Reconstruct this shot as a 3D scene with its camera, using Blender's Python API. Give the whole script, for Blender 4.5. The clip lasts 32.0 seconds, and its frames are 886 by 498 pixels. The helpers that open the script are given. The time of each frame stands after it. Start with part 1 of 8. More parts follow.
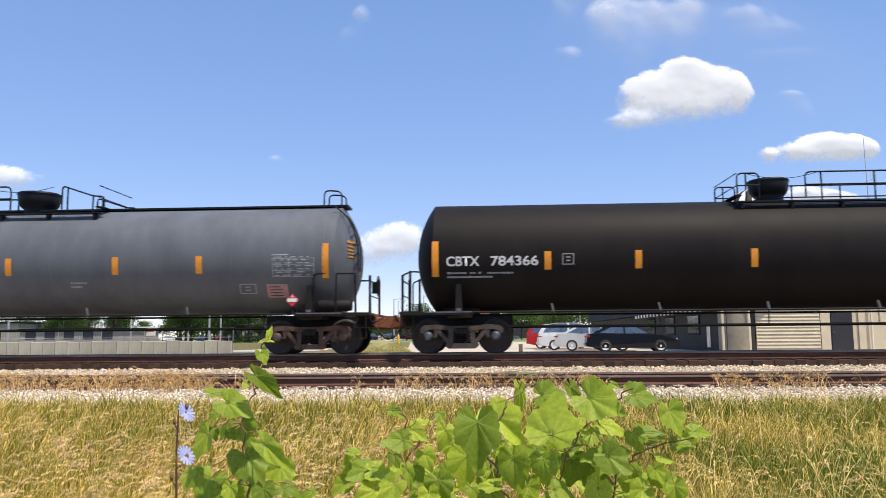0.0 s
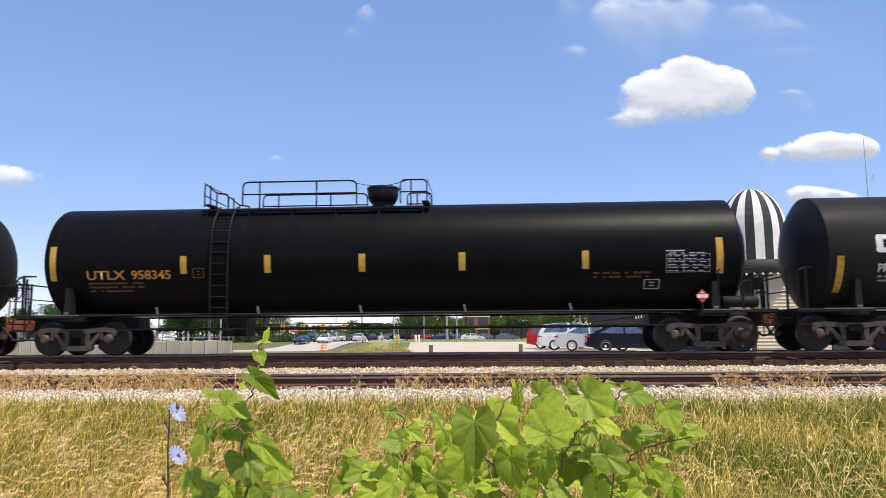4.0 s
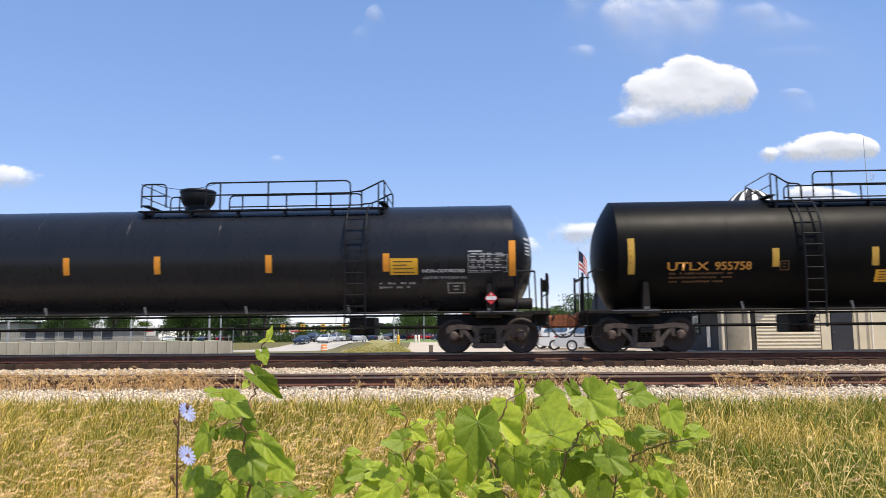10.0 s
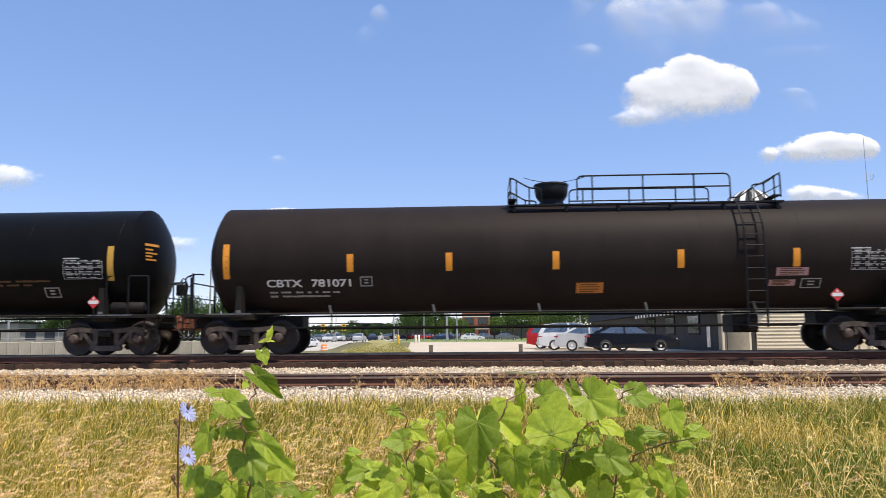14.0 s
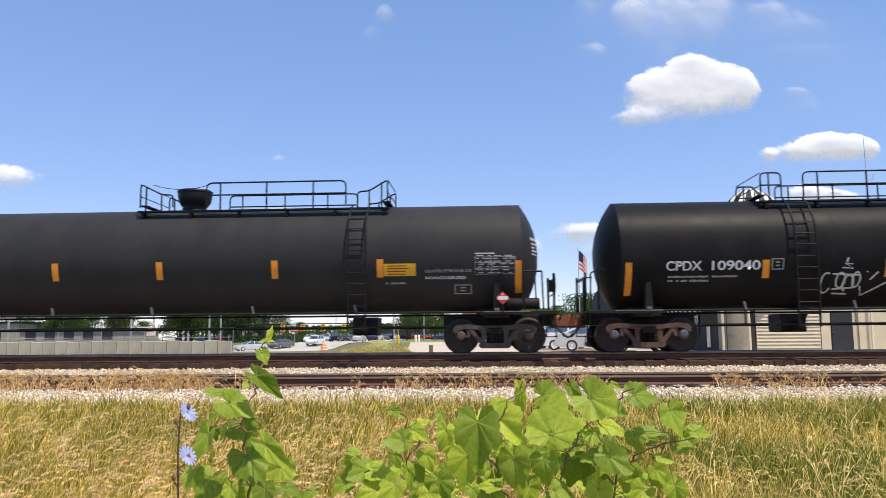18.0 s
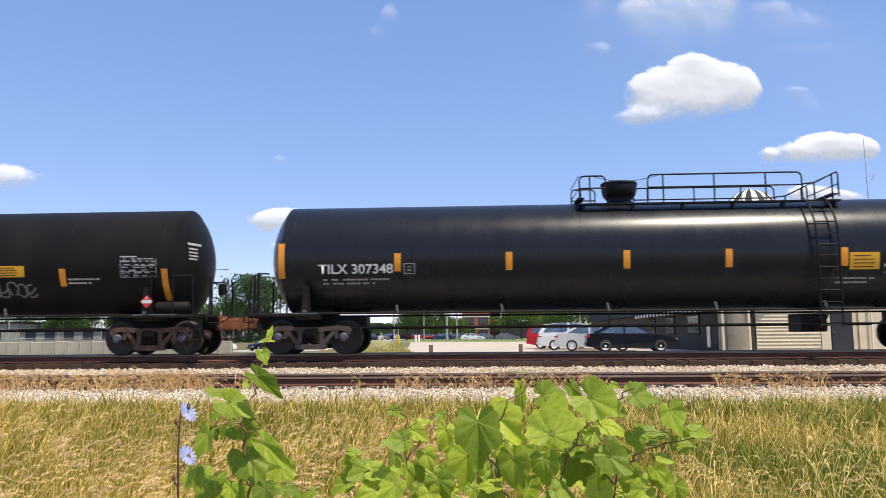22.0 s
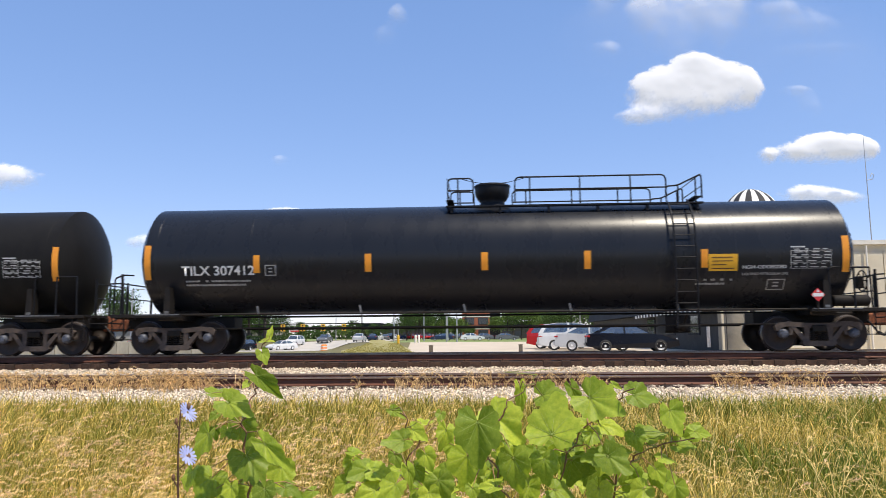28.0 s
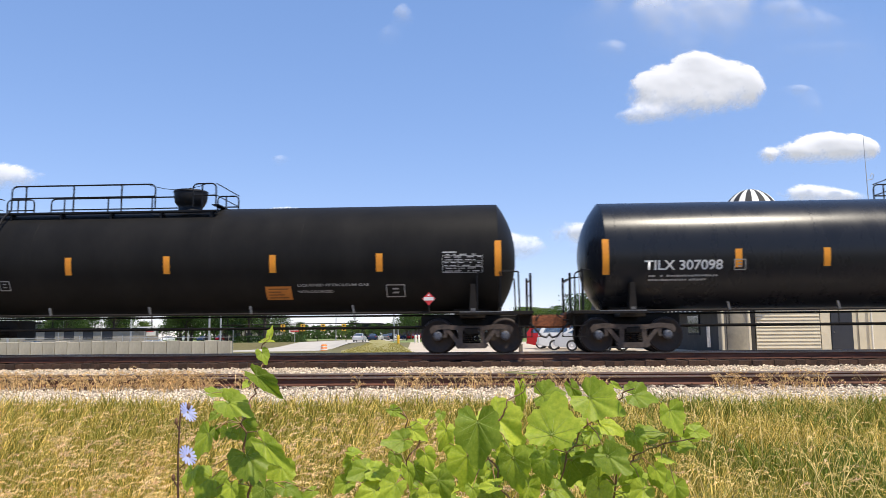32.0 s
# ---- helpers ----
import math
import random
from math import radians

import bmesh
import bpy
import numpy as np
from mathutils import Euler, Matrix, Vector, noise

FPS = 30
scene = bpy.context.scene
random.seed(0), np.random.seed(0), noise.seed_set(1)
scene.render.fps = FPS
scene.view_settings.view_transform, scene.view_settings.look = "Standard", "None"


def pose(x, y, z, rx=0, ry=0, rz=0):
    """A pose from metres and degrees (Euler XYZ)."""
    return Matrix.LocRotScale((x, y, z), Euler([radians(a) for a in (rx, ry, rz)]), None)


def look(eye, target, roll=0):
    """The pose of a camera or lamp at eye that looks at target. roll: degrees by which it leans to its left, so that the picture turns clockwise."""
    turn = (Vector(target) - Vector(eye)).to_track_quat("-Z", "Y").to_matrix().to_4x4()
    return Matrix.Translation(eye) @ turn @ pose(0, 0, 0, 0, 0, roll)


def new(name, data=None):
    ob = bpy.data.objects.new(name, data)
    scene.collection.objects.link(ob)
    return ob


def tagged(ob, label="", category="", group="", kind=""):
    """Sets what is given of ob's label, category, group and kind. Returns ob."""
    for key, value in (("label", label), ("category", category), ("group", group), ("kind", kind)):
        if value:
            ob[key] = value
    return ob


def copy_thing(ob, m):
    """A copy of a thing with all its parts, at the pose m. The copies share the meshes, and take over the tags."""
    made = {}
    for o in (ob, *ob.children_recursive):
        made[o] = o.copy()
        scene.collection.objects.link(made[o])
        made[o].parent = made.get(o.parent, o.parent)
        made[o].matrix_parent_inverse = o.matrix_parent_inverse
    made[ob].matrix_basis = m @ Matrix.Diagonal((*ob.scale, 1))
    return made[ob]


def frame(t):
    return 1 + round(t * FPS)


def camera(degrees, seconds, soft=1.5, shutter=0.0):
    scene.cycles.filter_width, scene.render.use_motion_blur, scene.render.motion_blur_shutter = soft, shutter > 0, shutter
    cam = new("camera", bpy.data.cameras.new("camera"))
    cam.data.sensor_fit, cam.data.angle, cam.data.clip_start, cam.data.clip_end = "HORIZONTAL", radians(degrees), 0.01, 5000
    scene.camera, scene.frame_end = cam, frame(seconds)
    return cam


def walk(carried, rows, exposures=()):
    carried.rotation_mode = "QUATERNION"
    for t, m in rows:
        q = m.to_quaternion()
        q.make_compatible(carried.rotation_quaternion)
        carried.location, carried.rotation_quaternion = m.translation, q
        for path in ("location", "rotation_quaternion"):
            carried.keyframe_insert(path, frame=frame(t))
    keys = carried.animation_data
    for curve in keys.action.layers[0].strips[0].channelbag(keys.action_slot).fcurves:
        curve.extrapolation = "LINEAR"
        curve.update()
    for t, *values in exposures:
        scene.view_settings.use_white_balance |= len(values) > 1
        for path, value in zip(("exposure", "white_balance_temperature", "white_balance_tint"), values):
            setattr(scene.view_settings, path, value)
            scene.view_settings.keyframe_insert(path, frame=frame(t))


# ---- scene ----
# Camera: stands still on a tripod in the grass beside the line.
cam = camera(61.5, 32.0, 0.8, 0.2)
EYE = Vector((0, 0, 1.45))
AIM = EYE + Vector((-0.05424, 0.99176, 0.11610)) * 20
walk(cam, [(0, look(EYE, AIM, -0.44)), (32, look(EYE, AIM, -0.44))], [(0, 0.35), (32, 0.35)])

# ---- light: clear midday sky, sun high behind the camera ----
SUN = Vector((0.29, -0.27, 0.92)).normalized()
world = bpy.data.worlds.new("world")
scene.world = world
world.use_nodes = True
wn = world.node_tree.nodes
sky = wn.new("ShaderNodeTexSky")
sky.sky_type, sky.sun_disc = "NISHITA", False
sky.sun_elevation = math.asin(SUN.z)
sky.sun_rotation = math.atan2(SUN.x, SUN.y)
sky.altitude, sky.air_density, sky.dust_density, sky.ozone_density = 200, 0.8, 0.0, 2.0
wn["Background"].inputs["Strength"].default_value = 0.15
hue = wn.new("ShaderNodeHueSaturation")
hue.inputs["Saturation"].default_value = 1.62
haze = wn.new("ShaderNodeGamma")
haze.inputs["Gamma"].default_value = 0.48
world.node_tree.links.new(sky.outputs[0], haze.inputs["Color"])
world.node_tree.links.new(haze.outputs[0], hue.inputs["Color"])
tint = wn.new("ShaderNodeMix")
tint.data_type, tint.blend_type = "RGBA", "MULTIPLY"
tint.inputs["Factor"].default_value = 1.0
tint.inputs["B"].default_value = (2.13, 1.97, 2.28, 1)
world.node_tree.links.new(hue.outputs[0], tint.inputs["A"])
world.node_tree.links.new(tint.outputs["Result"], wn["Background"].inputs["Color"])
sun = new("sun", bpy.data.lights.new("sun", "SUN"))
sun.data.energy, sun.data.angle, sun.data.color = 4.3, radians(0.53), (1.0, 0.90, 0.745)
sun.matrix_world = look(SUN * 50, (0, 0, 0))


# ---- materials ----
def material(name, colour, rough=0.6, metal=0.0, colour2=None, scale=6.0, bump=0.0, bump_scale=60.0, spec=0.5,
             ramp=(0.35, 0.7), stretch=(1, 1, 1), per_object=0.0, alpha_noise=None, coat=0.0, per_island=0.0):
    """Principled material: two colours mixed by noise at two scales, with fine relief."""
    m = bpy.data.materials.new(name)
    m.use_nodes = True
    nt = m.node_tree
    n, l = nt.nodes, nt.links
    p = n["Principled BSDF"]
    p.inputs["Roughness"].default_value, p.inputs["Metallic"].default_value = rough, metal
    p.inputs["Specular IOR Level"].default_value = spec
    p.inputs["Coat Weight"].default_value = coat
    p.inputs["Coat Roughness"].default_value = 0.15
    c2 = colour2 or tuple(c * 0.7 for c in colour)
    tc = n.new("ShaderNodeTexCoord")
    mp = n.new("ShaderNodeMapping")
    mp.inputs["Scale"].default_value = stretch
    l.new(tc.outputs["Object"], mp.inputs["Vector"])
    nz = n.new("ShaderNodeTexNoise")
    nz.inputs["Scale"].default_value, nz.inputs["Detail"].default_value = scale, 8
    nz.inputs["Roughness"].default_value = 0.65
    l.new(mp.outputs[0], nz.inputs["Vector"])
    r = n.new("ShaderNodeMapRange")
    r.inputs["From Min"].default_value, r.inputs["From Max"].default_value = ramp
    l.new(nz.outputs["Fac"], r.inputs["Value"])
    mix = n.new("ShaderNodeMix")
    mix.data_type = "RGBA"
    mix.inputs["A"].default_value, mix.inputs["B"].default_value = (*colour, 1), (*c2, 1)
    l.new(r.outputs[0], mix.inputs["Factor"])
    out = mix.outputs["Result"]
    if per_object or per_island:
        if per_object:
            src = n.new("ShaderNodeObjectInfo").outputs["Random"]
        else:
            src = n.new("ShaderNodeNewGeometry").outputs["Random Per Island"]
        amount = per_object or per_island
        hs = n.new("ShaderNodeHueSaturation")
        mr = n.new("ShaderNodeMapRange")
        mr.inputs["To Min"].default_value, mr.inputs["To Max"].default_value = 1 - amount, 1 + amount
        l.new(src, mr.inputs["Value"])
        l.new(mr.outputs[0], hs.inputs["Value"])
        if name == "vine_leaf":
            # some leaves yellower than others
            hr = n.new("ShaderNodeMapRange")
            hr.inputs["To Min"].default_value, hr.inputs["To Max"].default_value = 0.512, 0.485
            l.new(src, hr.inputs["Value"])
            l.new(hr.outputs[0], hs.inputs["Hue"])
        l.new(out, hs.inputs["Color"])
        out = hs.outputs["Color"]
    l.new(out, p.inputs["Base Color"])
    rr = n.new("ShaderNodeMapRange")
    rr.inputs["To Min"].default_value, rr.inputs["To Max"].default_value = max(rough - 0.08, 0.03), min(rough + 0.12, 1)
    l.new(nz.outputs["Fac"], rr.inputs["Value"])
    l.new(rr.outputs[0], p.inputs["Roughness"])
    if bump:
        nb = n.new("ShaderNodeTexNoise")
        nb.inputs["Scale"].default_value, nb.inputs["Detail"].default_value = bump_scale, 6
        l.new(tc.outputs["Object"], nb.inputs["Vector"])
        b = n.new("ShaderNodeBump")
        b.inputs["Strength"].default_value, b.inputs["Distance"].default_value = min(bump, 1), 0.02
        l.new(nb.outputs["Fac"], b.inputs["Height"])
        l.new(b.outputs[0], p.inputs["Normal"])
    return m


def leaf_material(name, colour, colour2, translucent=0.45, scale=30.0, rough=0.5, per="island", spread=0.3, relief=(0.15, 90), gloss=0.25):
    """Thin foliage: diffuse and gloss with light coming through."""
    m = material(name, colour, rough, 0, colour2, scale, *relief, 0.4, per_object=spread if per == "object" else 0,
                 per_island=spread if per == "island" else 0)
    nt = m.node_tree
    n, l = nt.nodes, nt.links
    p = n["Principled BSDF"]
    p.inputs["Specular IOR Level"].default_value = gloss
    t = n.new("ShaderNodeBsdfTranslucent")
    src = p.inputs["Base Color"].links[0].from_socket
    g = n.new("ShaderNodeMix")
    g.data_type, g.blend_type = "RGBA", "MULTIPLY"
    g.inputs["Factor"].default_value = 1.0
    g.inputs["B"].default_value = (1.3, 1.25, 0.55, 1)
    l.new(src, g.inputs["A"])
    l.new(g.outputs["Result"], t.inputs["Color"])
    mx = n.new("ShaderNodeMixShader")
    mx.inputs["Fac"].default_value = translucent
    l.new(p.outputs[0], mx.inputs[1])
    l.new(t.outputs[0], mx.inputs[2])
    l.new(mx.outputs[0], n["Material Output"].inputs["Surface"])
    return m


M_BLACK = material("tank_black_paint", (0.0045, 0.0044, 0.0046), 0.40, 0, (0.0066, 0.0064, 0.0062), 1.6, 0.04, 90, 0.075, stretch=(1, 1, 0.35))
M_MATT = material("tank_faded_black", (0.0125, 0.0120, 0.0118), 0.44, 0, (0.0190, 0.0180, 0.0172), 1.3, 0.04, 90, 0.07, stretch=(1, 1, 0.35))
M_CHALKY = material("tank_chalky_black", (0.0115, 0.0095, 0.0090), 0.58, 0, (0.018, 0.0150, 0.0140), 1.2, 0.04, 90, 0.12, stretch=(1, 1, 0.3))
M_FADED = material("tank_faded_grey_black", (0.028, 0.028, 0.0288), 0.52, 0, (0.038, 0.0372, 0.0366), 1.3, 0.04, 90, 0.12, stretch=(1, 1, 0.35))
M_DULL = material("tank_dull_black", (0.0185, 0.0182, 0.0182), 0.46, 0, (0.0235, 0.0230, 0.0225), 1.4, 0.04, 90, 0.06, stretch=(1, 1, 0.35))
M_BROWN = material("tank_rusty_black", (0.0190, 0.0140, 0.0125), 0.54, 0, (0.0265, 0.0195, 0.0172), 1.2, 0.05, 90, 0.08, stretch=(1, 1, 0.3))
M_GLOSS = material("tank_glossy_black", (0.0125, 0.0138, 0.0180), 0.26, 0, (0.0150, 0.0165, 0.0210), 1.6, 0.02, 60, 0.28, stretch=(1, 1, 0.35))
M_GREY = material("tank_grey_paint", (0.13, 0.14, 0.155), 0.5, 0, (0.085, 0.09, 0.10), 1.1, 0.04, 90, 0.5, stretch=(1, 1, 0.3))
M_FRAME = material("underframe_black", (0.008, 0.0075, 0.007), 0.65, 0, (0.021, 0.0155, 0.012), 7, 0.1, 70, 0.22)
M_RAILING = material("railing_black", (0.006, 0.0065, 0.009), 0.5, 0, (0.011, 0.011, 0.013), 9, 0.05, 80, 0.22)
M_BOGIE = material("cast_steel_brown", (0.085, 0.062, 0.050), 0.75, 0, (0.035, 0.028, 0.025), 9, 0.25, 60)
M_RUSTBOGIE = material("cast_steel_rusty", (0.125, 0.062, 0.040), 0.8, 0, (0.04, 0.026, 0.021), 8, 0.3, 60)
M_WHEEL = material("wheel_steel", (0.024, 0.020, 0.018), 0.6, 0.3, (0.05, 0.032, 0.025), 9, 0.2, 60)
M_TREAD = material("wheel_tread", (0.35, 0.34, 0.33), 0.35, 0.9, (0.22, 0.2, 0.19), 20, 0.05, 90)
M_CAP = material("bearing_cap_blue_grey", (0.10, 0.115, 0.155), 0.5, 0.2, (0.045, 0.042, 0.042), 30, 0.1, 90)
M_CAPRUST = material("bearing_cap_rusty", (0.11, 0.075, 0.06), 0.65, 0.2, (0.06, 0.045, 0.04), 30, 0.1, 90)
M_RUST = material("coupler_rust", (0.36, 0.115, 0.045), 0.85, 0, (0.09, 0.042, 0.027), 14, 0.4, 50)
M_STEEL = material("worn_bright_steel", (0.20, 0.20, 0.20), 0.5, 0.5, (0.10, 0.095, 0.09), 20, 0.1, 90)
M_HOSE = material("rubber_hose", (0.02, 0.02, 0.02), 0.7, 0, (0.035, 0.034, 0.032), 20, 0.1, 90)
M_ORANGE = material("orange_reflective_tape", (0.85, 0.33, 0.02), 0.45, 0, (0.72, 0.26, 0.02), 5, 0.02, 200)
M_YELLOW = material("yellow_reflective_tape", (0.62, 0.36, 0.05), 0.5, 0, (0.5, 0.28, 0.04), 5, 0.02, 200)
M_PANEL = material("yellow_panel", (0.80, 0.42, 0.02), 0.5, 0, (0.7, 0.36, 0.02), 3, 0.02, 200)
M_RUSTPANEL = material("orange_panel_faded", (0.55, 0.20, 0.03), 0.6, 0, (0.42, 0.15, 0.03), 5, 0.02, 200)
M_WHITE = material("white_stencil", (0.74, 0.74, 0.73), 0.6, 0, (0.6, 0.6, 0.58), 6, 0.02, 200)
M_DIM = material("grey_stencil", (0.36, 0.36, 0.36), 0.6, 0, (0.26, 0.26, 0.26), 8, 0.02, 200)
M_TABLE = material("worn_white_stencil", (0.58, 0.58, 0.57), 0.6, 0, (0.28, 0.28, 0.28), 9, 0.02, 200)
M_GOLD = material("amber_stencil", (0.60, 0.27, 0.035), 0.6, 0, (0.48, 0.2, 0.03), 8, 0.02, 200)
M_DARKGOLD = material("dull_amber_stencil", (0.13, 0.055, 0.016), 0.6, 0, (0.07, 0.032, 0.012), 8, 0.02, 200)
M_RED = material("placard_red", (0.62, 0.03, 0.04), 0.45, 0, (0.5, 0.03, 0.03), 12, 0.02, 200)
M_SPRAY = material("spray_paint_pale_blue", (0.42, 0.50, 0.58), 0.7, 0, (0.25, 0.29, 0.34), 10, 0.02, 200)
M_SPRAYW = material("spray_paint_white", (0.62, 0.63, 0.64), 0.7, 0, (0.42, 0.43, 0.44), 10, 0.02, 200)
M_SPRAYD = material("spray_paint_dim", (0.16, 0.17, 0.18), 0.7, 0, (0.09, 0.095, 0.1), 10, 0.02, 200)
M_PINK = material("faded_pink_label", (0.52, 0.30, 0.31), 0.6, 0, (0.3, 0.17, 0.17), 10, 0.02, 200)

M_RAIL = material("rail_brown_rust", (0.15, 0.048, 0.022), 0.65, 0.0, (0.05, 0.019, 0.010), 12, 0.2, 80, stretch=(0.2, 1, 1))
# pale grey-olive: reflection on the rail head's side, put into the colour
M_RAILGLEAM = material("rail_head_highlight", (0.30, 0.25, 0.19), 0.42, 0.2, (0.16, 0.10, 0.07), 10, 0.1, 80, stretch=(0.15, 1, 1))
M_RAILTOP = material("rail_polished_head", (0.40, 0.38, 0.38), 0.3, 0.9, (0.25, 0.22, 0.21), 8, 0.03, 90, stretch=(0.1, 1, 1))
M_TIE = material("creosoted_tie", (0.070, 0.036, 0.021), 0.9, 0, (0.024, 0.014, 0.009), 10, 0.5, 40, stretch=(3, 0.4, 3), per_object=0.35)
M_BALLAST = material("limestone_bed", (0.56, 0.475, 0.37), 0.95, 0, (0.22, 0.175, 0.135), 16, 1.0, 28)
# dark brown of tie ends, with the rail's shadow put into the colour
M_BEDSHADE = material("brown_bed_with_shadow", (0.10, 0.052, 0.030), 0.95, 0, (0.04, 0.023, 0.015), 9, 0.8, 30)
M_STONE = material("limestone_stone", (0.78, 0.66, 0.50), 0.9, 0, (0.50, 0.40, 0.29), 22, 0.3, 70, per_island=0.45)
M_LOT = material("pale_gravel_lot", (0.56, 0.47, 0.36), 0.95, 0, (0.44, 0.37, 0.28), 0.25, 0.3, 6)
M_ROAD = material("pale_concrete_road", (0.50, 0.46, 0.40), 0.9, 0, (0.40, 0.37, 0.32), 0.3, 0.2, 6)
M_VERGE = material("dry_verge_grass", (0.19, 0.155, 0.055), 0.95, 0, (0.075, 0.075, 0.022), 1.6, 1.0, 5)
M_BANK = material("dry_bank_grass", (0.34, 0.29, 0.11), 0.95, 0, (0.25, 0.23, 0.075), 1.2, 0.8, 6)
M_LAWN = material("mown_lawn", (0.16, 0.22, 0.06), 0.95, 0, (0.22, 0.25, 0.08), 0.2, 0.8, 4)


# ---- mesh helpers ----
class Geo:
    """Vertices, faces and smooth flags of one mesh."""

    def __init__(self):
        self.v, self.f, self.s = [], [], []

    def add(self, verts, faces, smooth=False):
        o = len(self.v)
        self.v += [tuple(p) for p in verts]
        self.f += [tuple(i + o for i in f) for f in faces]
        self.s += [smooth] * len(faces)
        return self

    def box(self, x0, x1, y0, y1, z0, z1, bevel=0.0):
        if bevel:
            b = bevel
            prof = [(y0 + b, z0), (y1 - b, z0), (y1, z0 + b), (y1, z1 - b), (y1 - b, z1), (y0 + b, z1), (y0, z1 - b), (y0, z0 + b)]
            return self.prism([(a, c) for a, c in prof], x0, x1)
        p = [(x, y, z) for x in (x0, x1) for y in (y0, y1) for z in (z0, z1)]
        return self.add(p, [(0, 1, 3, 2), (4, 6, 7, 5), (0, 4, 5, 1), (2, 3, 7, 6), (0, 2, 6, 4), (1, 5, 7, 3)])

    def prism(self, yz, x0, x1, smooth=False):
        """A profile in y, z drawn out along x."""
        n = len(yz)
        v = [(x0, *p) for p in yz] + [(x1, *p) for p in yz]
        f = [(i, (i + 1) % n, n + (i + 1) % n, n + i) for i in range(n)]
        self.add(v, f, smooth)
        return self.add(v, [tuple(range(n))[::-1], tuple(range(n, 2 * n))])

    def slab(self, xz, y0, y1):
        """A profile in x, z drawn out along y."""
        n = len(xz)
        v = [(p[0], y0, p[1]) for p in xz] + [(p[0], y1, p[1]) for p in xz]
        f = [(i, (i + 1) % n, n + (i + 1) % n, n + i) for i in range(n)]
        return self.add(v, f + [tuple(range(n))[::-1], tuple(range(n, 2 * n))])

    def tube(self, pts, r, n=6, r2=None, closed=True):
        """A round bar along the points."""
        pts = [Vector(p) for p in pts]
        rings = []
        up = Vector((0.13, 0.21, 0.97))
        for i, p in enumerate(pts):
            d = (pts[min(i + 1, len(pts) - 1)] - pts[max(i - 1, 0)]).normalized()
            a = d.cross(up)
            if a.length < 0.1:
                a = d.cross(Vector((1, 0, 0)))
            a.normalize()
            b = d.cross(a)
            rad = r if r2 is None else r + (r2 - r) * i / max(len(pts) - 1, 1)
            rings.append([p + (a * math.cos(t) + b * math.sin(t)) * rad for t in (2 * math.pi * k / n for k in range(n))])
        v = [q for ring in rings for q in ring]
        f = [(i * n + k, i * n + (k + 1) % n, (i + 1) * n + (k + 1) % n, (i + 1) * n + k) for i in range(len(pts) - 1) for k in range(n)]
        o = len(v)
        self.add(v, f, True)
        if closed:
            self.add(rings[0], [tuple(range(n))[::-1]])
            self.add(rings[-1], [tuple(range(n))])
        return self

    def lathe(self, prof, n=24, axis="z", at=(0, 0, 0), smooth=True):
        """A profile of (radius, height) turned round an axis."""
        v = []
        for r, h in prof:
            for k in range(n):
                t = 2 * math.pi * k / n
                c, s = r * math.cos(t), r * math.sin(t)
                p = {"z": (c, s, h), "x": (h, c, s), "y": (s, h, c)}[axis]
                v.append((p[0] + at[0], p[1] + at[1], p[2] + at[2]))
        f = [(i * n + k, i * n + (k + 1) % n, (i + 1) * n + (k + 1) % n, (i + 1) * n + k) for i in range(len(prof) - 1) for k in range(n)]
        return self.add(v, f, smooth)

    def mesh(self, name, *mats):
        me = bpy.data.meshes.new(name)
        me.from_pydata(self.v, [], self.f)
        for m in mats:
            me.materials.append(m)
        me.polygons.foreach_set("use_smooth", self.s)
        me.validate()
        me.update()
        return me


def part(name, geo, mat, parent, label="", at=None):
    """One mesh object under a thing or a part."""
    me = geo.mesh(name, mat) if isinstance(geo, Geo) else geo
    ob = new(name, me)
    ob.parent = parent
    if at is not None:
        ob.matrix_basis = at if isinstance(at, Matrix) else Matrix.Translation(at)
    if label:
        tagged(ob, label)
    return ob


def thing(name, m, label, category, group="", kind=""):
    ob = new(name)
    ob.matrix_basis = m if isinstance(m, Matrix) else Matrix.Translation(m)
    return tagged(ob, label, category, group, kind)


def solid(name, geo, mat, label, category, m=None, group="", kind=""):
    ob = new(name, geo.mesh(name, mat))
    if m is not None:
        ob.matrix_basis = m if isinstance(m, Matrix) else Matrix.Translation(m)
    return tagged(ob, label, category, group, kind)


# ---- ground ----
LINE_Y, RAIL_Z = 20.76, 0.99      # the train's track: centre line and top of rail
NEAR_Y, NEAR_Z = 16.46, 0.61      # the unused track in front of it
LOT_Z = 0.50
rng = np.random.default_rng(7)


def ground_height(y):
    """Height of grass verge and track bed, for one place or many."""
    ys = [-60, 4, 9, 12.5, 13.6, 14.9, 15.3, 17.2, 17.8, 18.6, 19.1, 19.5, 22.6, 24.0, 25.0, 3000]
    zs = [0.0, 0.0, 0.08, 0.16, 0.20, 0.345, 0.355, 0.38, 0.42, 0.465, 0.53, 0.595, 0.66, 0.55, LOT_Z, LOT_Z]
    return np.interp(y, ys, zs)


def ease(v, a, b):
    t = np.clip((v - a) / (b - a), 0, 1)
    return t * t * (3 - 2 * t)


def land(x, y):
    """Height beyond the line: level, but for the hollow through which the road runs."""
    lane = x / max(y, 1.0)
    dip = ease(y, 46, 98) * (1 - ease(y, 112, 134)) * ease(lane, -0.80, -0.62) * (1 - ease(lane, -0.215, -0.175))
    return float(ground_height(y) - 1.08 * dip)


